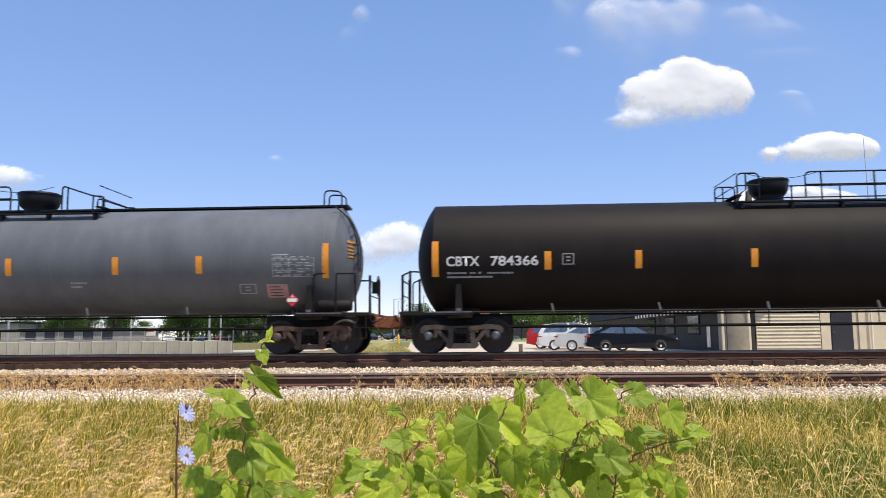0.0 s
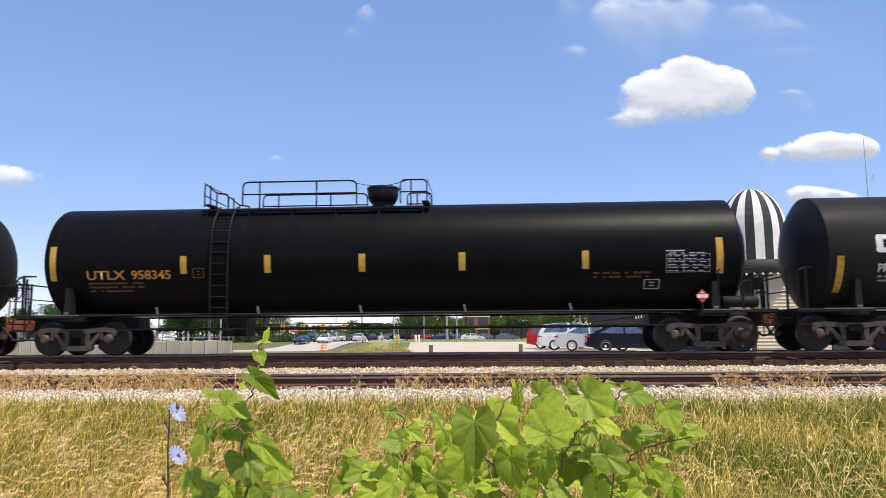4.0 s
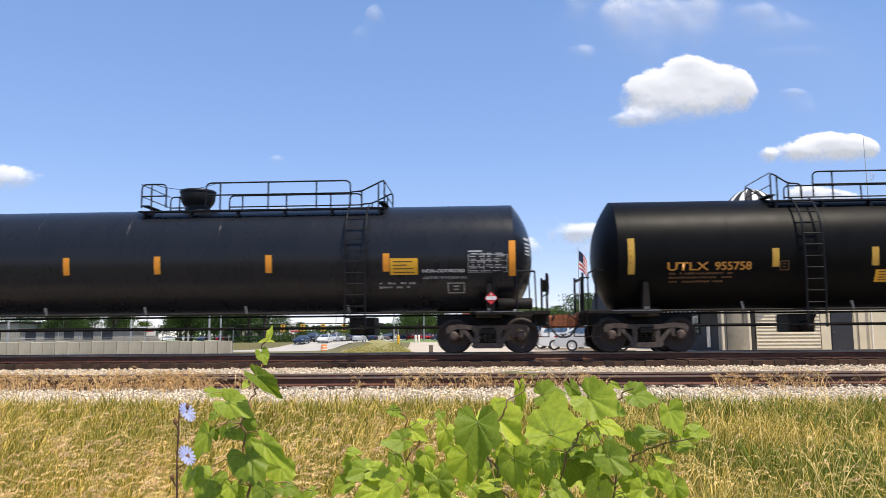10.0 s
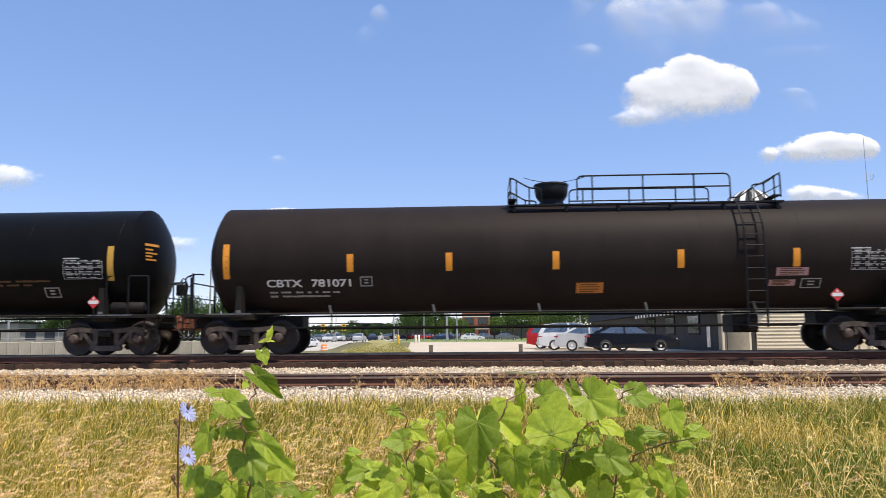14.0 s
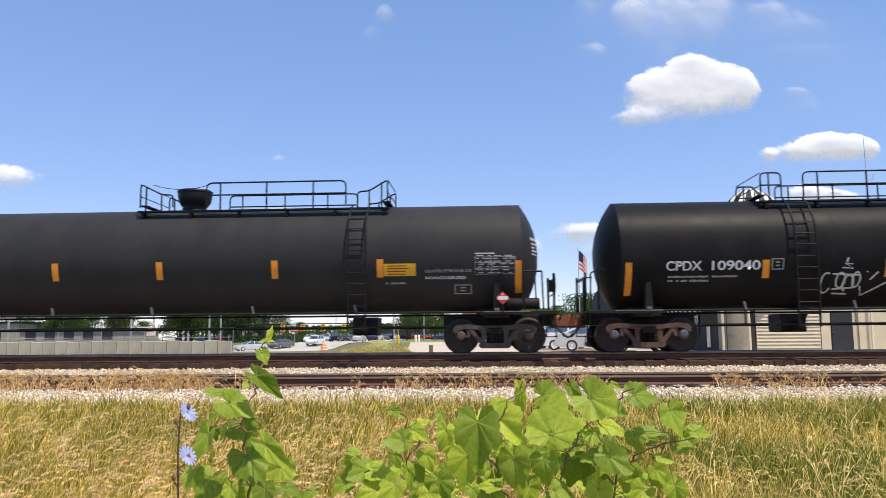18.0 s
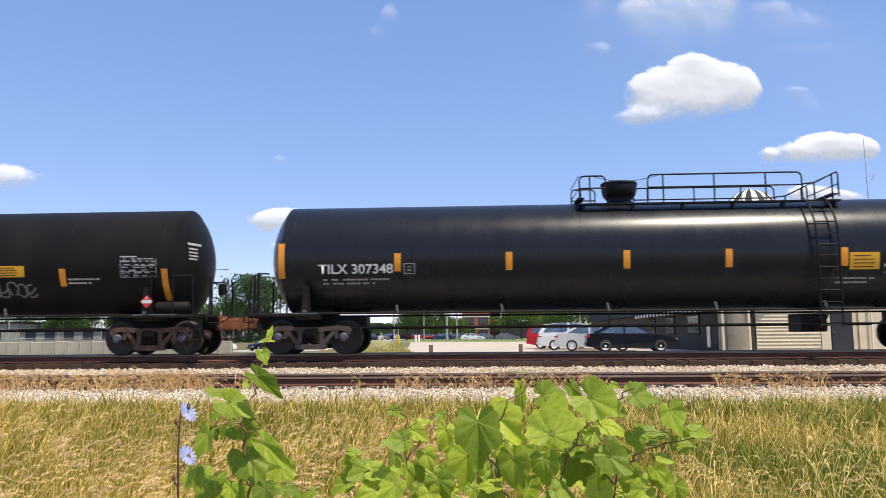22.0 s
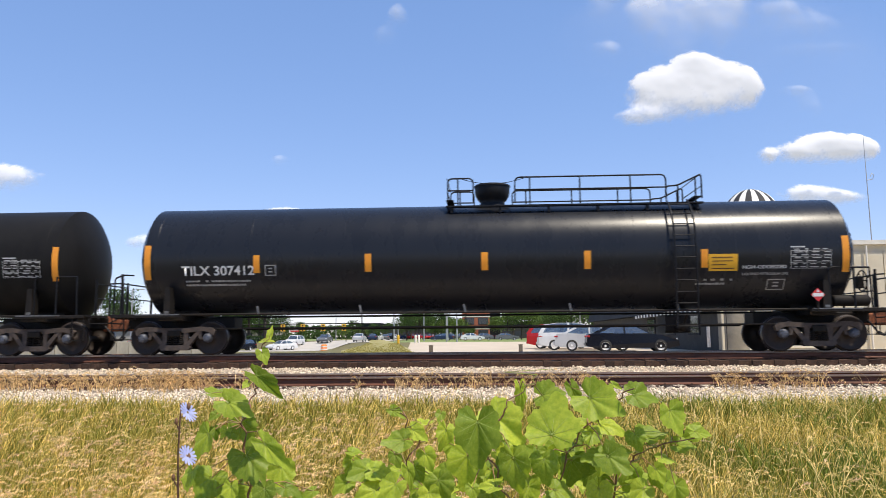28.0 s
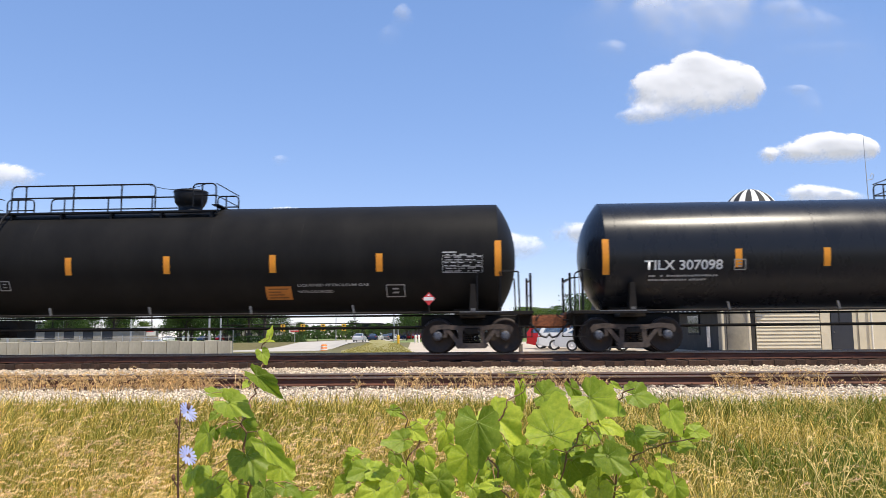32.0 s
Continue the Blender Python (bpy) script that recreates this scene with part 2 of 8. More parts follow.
def build_ground():
    g = Geo()
    xs = [-2500, -600, -200, -80, -40] + list(range(-30, 31, 2)) + [40, 80, 200, 600, 2500]
    ys = [-60, -20, 0, 4, 7, 9, 11, 12.5, 13.3]
    v = [(x, y, ground_height(y)) for y in ys for x in xs]
    n = len(xs)
    f = [(j * n + i, j * n + i + 1, (j + 1) * n + i + 1, (j + 1) * n + i) for j in range(len(ys) - 1) for i in range(n - 1)]
    g.add(v, f, True)
    ys = [24.2, 25.0, 38, 44] + list(range(48, 142, 3)) + [160, 200, 800, 3000]
    wide = [-2500, -600, -200] + list(range(-110, 32, 2)) + [40, 80, 200, 600, 2500]
    v = [(x, y, land(x, y)) for y in ys for x in wide]
    m = len(wide)
    f = [(j * m + i, j * m + i + 1, (j + 1) * m + i + 1, (j + 1) * m + i) for j in range(len(ys) - 1) for i in range(m - 1)]
    g.add(v, f, True)
    # under the ballast
    v = [(x, y, z) for y, z in ((13.3, ground_height(13.3)), (24.2, ground_height(24.2))) for x in xs]
    g.add(v, [(i, i + 1, n + i + 1, n + i) for i in range(n - 1)], True)
    solid("ground", g, M_VERGE, "dry grassy ground beside and beyond the railway", "ground", kind="structure")
    b = Geo()
    ys = [13.25, 13.6, 14.2, 14.9, 15.3, 16.4, 17.2, 17.8, 18.2, 18.6, 19.1, 19.5, 20.7, 22.6, 24.0, 24.3]
    xs = list(np.arange(-32, 32.1, 0.5))
    xs = [-400.0] + xs + [400.0]
    n = len(xs)
    v = [(x, y, ground_height(y) + 0.03 + 0.02 * noise.noise((x * 1.3, y * 2, 0))) for y in ys for x in xs]
    v = [(x, y, z - (0.06 if y in (13.25, 24.3) else 0)) for x, y, z in v]
    f = [(j * n + i, j * n + i + 1, (j + 1) * n + i + 1, (j + 1) * n + i) for j in range(len(ys) - 1) for i in range(n - 1)]
    b.add(v, f, True)
    solid("track_bed", b, M_BALLAST, "pale crushed limestone bed under both tracks", "track bed", kind="structure")


build_ground()


def rail_profile(y, z):
    """Flat-bottomed rail, top of its head at z."""
    half = [(0.076, -0.182), (0.076, -0.170), (0.020, -0.150), (0.009, -0.135), (0.009, -0.055), (0.034, -0.040), (0.037, -0.012), (0.028, -0.0)]
    return [(y + a, z + b) for a, b in half] + [(y - a, z + b) for a, b in half[::-1]]


def build_track(name, y, z, label, spacing, shown):
    t = thing(name, (0, 0, 0), label, "railway track", kind="structure")
    for side in (-0.7175, 0.7175):
        g = Geo()
        g.prism(rail_profile(y + side, z), -400, 400)
        r = part("rail", g, M_RAIL, t)
        g = Geo()
        g.box(-400, 400, y + side - 0.027, y + side + 0.027, z + 0.0005, z + 0.004)
        part("running_surface", g, M_RAILTOP, r, "polished top of the rail head")
        # thin strip added to paint the highlight along the head's side
        g = Geo()
        g.box(-400, 400, y + side - 0.0395, y + side - 0.0345, z - 0.033, z - 0.010)
        part("head_side", g, M_RAILGLEAM, r, "side of the rail head with a painted highlight")
    # slab added to close the dark band of tie ends and rail shadow
    g = Geo()
    g.box(-60, 60, y - 1.26, y + 1.26, z - 0.40, z - 0.215)
    part("fouled_bed", g, M_BEDSHADE, t, "brown fill between the ties with rail shadow in its colour")
    ends = Geo()
    ends.box(-0.115, 0.115, -1.3, 1.3, -0.36, -0.197, 0.012)
    for s in (-1, 1):
        ends.slab([(-0.09, -0.197), (0.09, -0.197), (0.09, -0.184), (-0.09, -0.184)], s * 0.7175 - 0.18, s * 0.7175 + 0.18)
        for o in (-0.1, 0.1):
            ends.box(-0.06, -0.035, s * 0.7175 + o - 0.012, s * 0.7175 + o + 0.012, -0.184, -0.16)
    me = ends.mesh("tie", M_TIE)
    k = int(shown / spacing)
    for i in range(-k, k + 1):
        o = part("tie", me, M_TIE, t, at=pose(i * spacing + rng.normal(0, 0.02), y + rng.normal(0, 0.03), z + rng.normal(0, 0.005), 0, 0, rng.normal(0, 0.8)))
    return t


build_track("railway_track", LINE_Y, RAIL_Z, "railway track with rusty brown rails on wooden ties", 0.53, 26)
build_track("railway_track", NEAR_Y, NEAR_Z, "second railway track with dark rusty rails and weeds", 0.53, 22)


def stones(name, label, n, xr, strips, size, seed):
    """Loose angular stones, joined: strips are (y0, y1, share)."""
    r = np.random.default_rng(seed)
    base = np.array([(1, 0, 0), (-1, 0, 0), (0, 1, 0), (0, -1, 0), (0, 0, 1), (0, 0, -1)], float)
    faces = [(0, 2, 4), (2, 1, 4), (1, 3, 4), (3, 0, 4), (2, 0, 5), (1, 2, 5), (3, 1, 5), (0, 3, 5)]
    v, f = [], []
    for y0, y1, share in strips:
        for _ in range(int(n * share)):
            x, y = r.uniform(*xr), r.uniform(y0, y1)
            s = size * r.uniform(0.55, 1.35)
            b = base * r.uniform(0.55, 1.1, (6, 1)) * s * np.array((1, 1, 0.75))
            a, c = r.uniform(0, 6.3), r.uniform(-0.7, 0.7)
            rz = np.array([[math.cos(a), -math.sin(a), 0], [math.sin(a), math.cos(a), 0], [0, 0, 1]])
            rx = np.array([[1, 0, 0], [0, math.cos(c), -math.sin(c)], [0, math.sin(c), math.cos(c)]])
            b = b @ rx.T @ rz.T + np.array((x, y, ground_height(y) + 0.045 + r.uniform(-0.01, 0.02)))
            o = len(v)
            v += b.tolist()
            f += [(i + o, j + o, k + o) for i, j, k in faces]
    g = Geo()
    g.add(v, f)
    solid(name, g, M_STONE, label, "gravel", kind="stuff")


stones("ballast_stones", "loose pale limestone ballast stones along the tracks", 38000, (-15, 14),
       [(13.2, 15.1, 0.44), (17.3, 19.1, 0.28), (19.1, 19.5, 0.10), (15.1, 17.3, 0.08), (19.5, 20.0, 0.05)], 0.034, 3)

# ---- the train: long pressure tank cars ----
TANK = (1.495, 2.585)        # usual tank radius, height of its axis over the rail
TR, TZ = TANK


def on_tank(x, s, lift=0.004):
    """A point on the near flank: s is the height over the tank's axis measured along the shell."""
    a = s / TR
    return (x, -(TR + lift) * math.cos(a), TZ + (TR + lift) * math.sin(a))


def patch(g, x0, x1, z0, z1, lift=0.004, n=5):
    """A painted or taped rectangle on the shell, from height z0 to z1 over the rail."""
    s0, s1 = (TR * math.asin(max(-1, min(1, (z - TZ) / TR))) for z in (z0, z1))
    v = [on_tank(x, s0 + (s1 - s0) * i / n, lift) for i in range(n + 1) for x in (x0, x1)]
    return g.add(v, [(2 * i, 2 * i + 1, 2 * i + 3, 2 * i + 2) for i in range(n)], True)


def stroke(g, pts, w, lift=0.005):
    """A sprayed line on the shell through points (x, z), one strip."""
    p = [Vector(q) for q in pts]
    v = []
    for i, c in enumerate(p):
        d = (p[min(i + 1, len(p) - 1)] - p[max(i - 1, 0)])
        d = d.normalized() if d.length > 1e-5 else Vector((1, 0))
        for side in (-1, 1):
            x, z = c.x - d.y * side * w / 2, c.y + d.x * side * w / 2
            v.append(on_tank(x, TR * math.asin((z - TZ) / TR), lift))
    g.add(v, [(2 * i, 2 * i + 1, 2 * i + 3, 2 * i + 2) for i in range(len(p) - 1)])


def lettering(text, x, z, width, height, mat, parent):
    """Stencilled characters bent on the shell; x, z is their lower left corner."""
    c = bpy.data.curves.new("lettering", "FONT")
    c.body = text
    c.offset = 0.018
    ob = new("lettering", c)
    dg = bpy.context.evaluated_depsgraph_get()
    dg.update()
    me = bpy.data.meshes.new_from_object(ob.evaluated_get(dg))
    bpy.data.objects.remove(ob)
    xs, ys = [v.co.x for v in me.vertices], [v.co.y for v in me.vertices]
    x0, y0, sx, sy = min(xs), min(ys), width / (max(xs) - min(xs)), height / (max(ys) - min(ys))
    s0 = TR * math.asin((z - TZ) / TR)
    for v in me.vertices:
        v.co = on_tank(x + (v.co.x - x0) * sx, s0 + (v.co.y - y0) * sy, 0.005)
    me.materials.clear()
    me.materials.append(mat)
    me.name = "lettering"
    return part("lettering", me, mat, parent)


def text_bars(g, x, z, width, rows, h=0.055, pitch=0.10, seed=1):
    """Writing too small to read, as broken bars."""
    r = random.Random(seed)
    for k in range(rows):
        p = x
        end = x + width * (1.0 if k < rows - 1 else r.uniform(0.6, 1.0))
        while p < end - 0.03:
            w = min(r.uniform(0.04, 0.10), end - p)
            patch(g, p, p + w, z - k * pitch + r.uniform(0, 0.008), z - k * pitch + h * r.uniform(0.8, 1.0), n=1)
            p += w + (0.014 if r.random() < 0.82 else r.uniform(0.06, 0.16))


def shell_geo(half, depth):
    """The tank: a cylinder and two shallow domed heads that meet it in a crease."""
    g = Geo()
    cyl = half - depth
    g.lathe([(TR, -cyl + 2 * cyl * i / 6) for i in range(7)], 96, "x", (0, 0, TZ))
    for s in (-1, 1):
        prof = [(max(TR * k / 10, 0.002), s * (cyl + depth * (1 - (k / 10) ** 2.2))) for k in range(11)]
        g.lathe(prof if s > 0 else prof[::-1], 96, "x", (0, 0, TZ))
    return g


def seam_geo():
    g = Geo()
    x = 0
    g.lathe([(TR - 0.001, x - 0.014), (TR + 0.0025, x - 0.007), (TR + 0.0025, x + 0.007), (TR - 0.001, x + 0.014)], 64, "x", (0, 0, TZ), False)
    return g


def wheel_geo():
    g = Geo()
    for s in (-1, 1):
        y = s * 0.7175
        prof = [(0.09, 0.115), (0.12, 0.075), (0.20, 0.035), (0.36, 0.045), (0.40, 0.075), (0.452, 0.075), (0.457, 0.06), (0.457, -0.04),
                (0.482, -0.052), (0.482, -0.068), (0.39, -0.07), (0.35, -0.02), (0.18, -0.03), (0.1, -0.09)]
        g.lathe([(r, y + s * h) for r, h in prof], 28, "y")
    g.lathe([(0.085, -1.0), (0.085, 1.0)], 12, "y")
    return g


def tread_geo(*sides):
    g = Geo()
    for s in sides:
        g.lathe([(0.4585, s * 0.7175 + s * 0.05), (0.4585, s * 0.7175 - s * 0.03)], 28, "y")
    return g


def cap_geo(*sides):
    g = Geo()
    for s in sides:
        g.lathe([(0.125, s * 0.98), (0.125, s * 1.06), (0.105, s * 1.075), (0.105, s * 1.105), (0.06, s * 1.12), (0.001, s * 1.12)], 16, "y")
        for k in range(3):
            a = 2.094 * k
            g.box(0.075 * math.cos(a) - 0.018, 0.075 * math.cos(a) + 0.018, s * 1.11 - 0.014, s * 1.11 + 0.014, 0.075 * math.sin(a) - 0.018, 0.075 * math.sin(a) + 0.018)
    return g


def sideframe_geo(s):
    """A cast bogie side frame with two triangular windows."""
    g = Geo()
    y0, y1 = s * 0.92, s * 1.06
    lo, hi = min(y0, y1), max(y0, y1)
    top = [(-1.06, 0.52), (-1.10, 0.64), (-1.02, 0.735), (-0.72, 0.765), (-0.30, 0.725), (0.30, 0.725), (0.72, 0.765), (1.02, 0.735), (1.10, 0.64), (1.06, 0.52),
           (0.98, 0.545), (0.93, 0.60), (0.82, 0.635), (0.66, 0.64), (0.30, 0.60), (-0.30, 0.60), (-0.66, 0.64), (-0.82, 0.635), (-0.93, 0.60), (-0.98, 0.545)]
    g.slab(top, lo, hi)
    for m in (-1, 1):
        q = [(m * 0.72, 0.66), (m * 0.60, 0.66), (m * 0.24, 0.24), (m * 0.33, 0.16)]
        g.slab(q if m > 0 else q[::-1], lo + 0.01, hi - 0.01)
        q = [(m * 0.36, 0.63), (m * 0.22, 0.63), (m * 0.24, 0.22), (m * 0.34, 0.22)]
        g.slab(q if m > 0 else q[::-1], lo + 0.02, hi - 0.02)
        q = [(m * 0.76, 0.67), (m * 0.72, 0.50), (m * 0.76, 0.42), (m * 0.66, 0.42), (m * 0.60, 0.62)]
        g.slab(q if m > 0 else q[::-1], lo + 0.02, hi - 0.01)
    g.slab([(-0.36, 0.13), (0.36, 0.13), (0.44, 0.20), (0.40, 0.27), (-0.40, 0.27), (-0.44, 0.20)], lo - 0.02, hi + 0.02)
    return g


def spring_geo(s):
    g = Geo()
    g.tube([(0.066 * math.cos(t), s + 0.066 * math.sin(t), 0.28 + 0.27 * t / 34) for t in np.linspace(0, 34, 60)], 0.016, 5)
    return g


BOGIE = dict(wheel=wheel_geo().mesh("wheelset", M_WHEEL), tread=[tread_geo(q).mesh("tread", M_TREAD) for q in (-1, 1)], cap=[cap_geo(q).mesh("bearing_cap", M_CAP) for q in (-1, 1)],
             rustcap=[cap_geo(q).mesh("bearing_cap", M_CAPRUST) for q in (-1, 1)],
             frames=[sideframe_geo(s).mesh("side_frame", M_BOGIE) for s in (-1, 1)],
             rust=[sideframe_geo(s).mesh("side_frame", M_RUSTBOGIE) for s in (-1, 1)],
             springs=[spring_geo(s).mesh("spring", M_FRAME) for s in (-1, 1)])
BOLSTER = Geo()
BOLSTER.box(-0.17, 0.17, -1.12, 1.12, 0.50, 0.66, 0.02)
BOLSTER.box(-0.25, 0.25, -0.35, 0.35, 0.66, 0.82, 0.03)
for bs in (-1, 1):
    BOLSTER.box(bs * 0.38 - 0.04, bs * 0.38 + 0.04, -1.0, 1.0, 0.32, 0.42)
    for by in (-0.72, 0.72):
        BOLSTER.box(bs * 0.40 - 0.05, bs * 0.40 + 0.05, by - 0.1, by + 0.1, 0.30, 0.55)
BOLSTER_ME = BOLSTER.mesh("bolster", M_FRAME)
TANKCARS, WHEELSETS = [], []


def bogie(car, x, rusty, caps_blue):
    b = part("bogie", BOLSTER_ME, M_FRAME, car, at=(x, 0, 0))
    for k in range(2):
        part("side_frame", BOGIE["rust" if rusty else "frames"][k], M_BOGIE, b)
        for i in (-1, 0, 1):
            part("spring", BOGIE["springs"][k], M_FRAME, b, at=(0.15 * i, 0, 0))
    for dx in (-0.889, 0.889):
        w = part("wheelset", BOGIE["wheel"], M_WHEEL, car, at=(x + dx, 0, 0.457))
        for k in range(2):
            part("tread", BOGIE["tread"][k], M_TREAD, w, "bright worn wheel tread")
            part("bearing_cap", BOGIE["cap" if caps_blue else "rustcap"][k], M_CAP, w, "bolted round bearing end cap")
        WHEELSETS.append((car, w, x + dx))


def bent(points, r=0.12, n=4):
    """Rounds the inner corners of a polyline."""
    p = [Vector(q) for q in points]
    out = [p[0]]
    for a, b, c in zip(p, p[1:], p[2:]):
        r1 = min(r, (a - b).length * 0.45, (c - b).length * 0.45)
        s, e = b + (a - b).normalized() * r1, b + (c - b).normalized() * r1
        out += [s * (1 - t) ** 2 + b * 2 * t * (1 - t) + e * t * t for t in (i / n for i in range(n + 1))]
    return out + [p[-1]]


def end_fittings(car, s, half, brake, frame_rail):
    """Draft sill, end platform, coupler, hoses and hand rails at one end; s is -1 or 1."""
    def X(d):
        return s * (half + d)
    g = Geo()
    xa, xb = sorted((X(-2.6), X(0.42)))
    g.box(xa, xb, -0.34, 0.34, 0.72, 1.02, 0.02)
    xa, xb = sorted((X(-1.5), X(-0.85)))
    g.box(xa, xb, -1.28, 1.28, 0.92, 1.10, 0.02)
    part("end_sill", g, M_FRAME, car)
    g = Geo()
    xa, xb = sorted((X(-1.55), X(0.36)))
    for y in (-1.46, 1.46):
        g.box(xa, xb, y - 0.05, y + 0.05, 1.00, 1.09, 0.01)
    xa, xb = sorted((X(0.02), X(0.40)))
    g.box(xa, xb, -1.45, 1.45, 1.03, 1.09, 0.01)
    for k in range(7):
        y = -1.2 + k * 0.4
        g.box(xa, xb, y - 0.02, y + 0.02, 0.97, 1.03)
    part("end_platform", g, M_FRAME, car)
    g = Geo()
    xa, xb = sorted((X(-1.5), X(-0.3)))
    g.box(xa, xb, -1.515, -1.505, 1.06, 1.09)
    part("sill_edge", g, M_STEEL, car, "bright worn edge of the side sill")
    # coupler: shank, head, knuckle
    g = Geo()
    xa, xb = sorted((X(0.42), X(0.62)))
    g.box(xa, xb, -0.11, 0.11, 0.78, 0.96, 0.02)
    prof = [(0.60, -0.16), (0.72, -0.20), (0.86, -0.17), (0.86, -0.02), (0.78, 0.02), (0.90, 0.20), (0.74, 0.22), (0.60, 0.13)]
    pts = [(X(a), b * s) for a, b in prof]
    if s < 0:
        pts = pts[::-1]
    n = len(pts)
    v = [(a, b, 0.70) for a, b in pts] + [(a, b, 1.02) for a, b in pts]
    g.add(v, [(i, (i + 1) % n, n + (i + 1) % n, n + i) for i in range(n)] + [tuple(range(n))[::-1], tuple(range(n, 2 * n))])
    xa, xb = sorted((X(0.30), X(0.44)))
    g.box(xa, xb, -0.30, 0.30, 0.66, 1.08, 0.03)
    xa, xb = sorted((X(0.44), X(0.90)))
    g.box(xa, xb, -0.20, 0.20, 0.66, 1.00, 0.05)
    part("coupler", g, M_RUST, car, "rusty orange-brown knuckle coupler")
    g = Geo()
    g.tube([(X(0.36), -0.35, 0.80), (X(0.52), -0.33, 0.62), (X(0.66), -0.30, 0.44), (X(0.80), -0.26, 0.40), (X(0.90), -0.24, 0.50)], 0.028, 6)
    part("air_hose", g, M_HOSE, car)
    g = Geo()
    g.tube(bent([(X(0.46), -1.42, 1.02), (X(0.46), -1.42, 0.86), (X(0.50), -0.5, 0.86), (X(0.66), -0.1, 1.04)], 0.1), 0.016, 5)
    part("uncoupling_lever", g, M_FRAME, car)
    # hand rails and steps at the four corners
    for y in (-1.44, 1.44):
        g = Geo()
        if frame_rail:
            g.tube(bent([(X(-1.05), y, 1.05), (X(-1.05), y, 2.12), (X(0.02), y * 0.9, 2.12)], 0.12), 0.024, 6)
            g.tube([(X(-0.45), y, 1.05), (X(-0.45), y, 2.12)], 0.022, 6)
            g.tube([(X(0.02), y * 0.9, 2.12), (X(0.05), y * 0.9, 1.05)], 0.024, 6)
        else:
            g.tube(bent([(X(0.30), y, 1.05), (X(0.30), y, 2.05), (X(0.06), y, 2.14), (X(-0.12), y * 0.86, 2.14)], 0.08), 0.022, 6)
            g.tube([(X(0.10), y, 1.05), (X(0.10), y, 2.16)], 0.034, 8)
        part("hand_rail", g, M_RAILING, car)
        g = Geo()
        for a in (0.02, 0.34):
            g.tube([(X(a), y, 1.02), (X(a), y, 0.42)], 0.018, 5)
        for z in (0.42, 0.70):
            xa, xb = sorted((X(0.0), X(0.36)))
            g.box(xa, xb, y - 0.05, y + 0.05, z - 0.012, z + 0.012)
        part("step", g, M_FRAME, car)
    g = Geo()
    for y in (-0.9, 0.9):
        g.tube([(X(0.36), y, 1.05), (X(0.36), y, 2.10)], 0.034, 8)
    g.tube([(X(0.36), -0.9, 1.95), (X(0.36), 0.9, 1.95)], 0.022, 6)
    g.tube([(X(0.36), -0.9, 1.55), (X(0.36), 0.9, 1.55)], 0.018, 6)
    part("end_rail", g, M_RAILING, car)
    # cradle that carries the tank over the bogie
    for y in (-1, 1):
        g = Geo()
        g.slab([(X(-1.26), 1.06), (X(-1.06), 1.06), (X(-1.10), 1.80), (X(-1.22), 1.80)] if s > 0 else [(X(-1.22), 1.80), (X(-1.10), 1.80), (X(-1.06), 1.06), (X(-1.26), 1.06)],
               min(y * 1.22, y * 1.50), max(y * 1.22, y * 1.50))
        post = part("cradle_post", g, M_FRAME, car)
        g = Geo()
        xa, xb = sorted((X(-1.22), X(-1.10)))
        g.box(xa, xb, y * 1.51 - 0.012, y * 1.51 + 0.012, 1.10, 1.17)
        part("foot_plate", g, M_STEEL, post, "bright worn plate at the foot")
    g = Geo()
    xa, xb = sorted((X(-1.7), X(-0.7)))
    g.box(xa, xb, -0.55, 0.55, 1.06, 1.45, 0.03)
    part("tank_cradle", g, M_FRAME, car)
    if brake:
        g = Geo()
        xa, xb = sorted((X(-0.95), X(-0.05)))
        g.lathe([(0.01, xa), (0.12, xa), (0.145, xa + 0.04), (0.145, xb - 0.04), (0.12, xb), (0.01, xb)], 16, "x", (0, -1.30, 1.28))
        part("air_reservoir", g, M_FRAME, car)
        g = Geo()
        ring = [(X(0.46), 0.28 * math.cos(t), 1.86 + 0.28 * math.sin(t)) for t in np.linspace(0, 2 * math.pi, 17)]
        g.tube(ring, 0.018, 5)
        for k in range(3):
            t = math.pi * k / 3
            g.tube([(X(0.46), 0.28 * math.cos(t), 1.86 + 0.28 * math.sin(t)), (X(0.46), -0.28 * math.cos(t), 1.86 - 0.28 * math.sin(t))], 0.013, 5)
        xa, xb = sorted((X(0.30), X(0.44)))
        g.box(xa, xb, -0.14, 0.14, 1.66, 1.98, 0.02)
        part("hand_brake", g, M_FRAME, car)


def placard(car, x, z=1.42, y=-1.56):
    g = Geo()
    d = 0.17
    g.slab([(x - d, z), (x, z - d), (x + d, z), (x, z + d)], y, y + 0.02)
    p = part("placard", g, M_RED, car, "red diamond hazard placard")
    g = Geo()
    g.slab([(x - 0.13, z - 0.045), (x + 0.13, z - 0.045), (x + 0.13, z + 0.045), (x - 0.13, z + 0.045)], y - 0.006, y - 0.002)
    part("number_bar", g, M_WHITE, p)
    g = Geo()
    g.slab([(x - 0.03, z + 0.07), (x + 0.03, z + 0.07), (x, z + 0.14)], y - 0.006, y - 0.002)
    part("flame_mark", g, M_WHITE, p)
    g = Geo()
    g.box(x - 0.02, x + 0.02, y + 0.02, y + 0.12, 1.05, z + 0.1)
    part("bracket", g, M_FRAME, p)


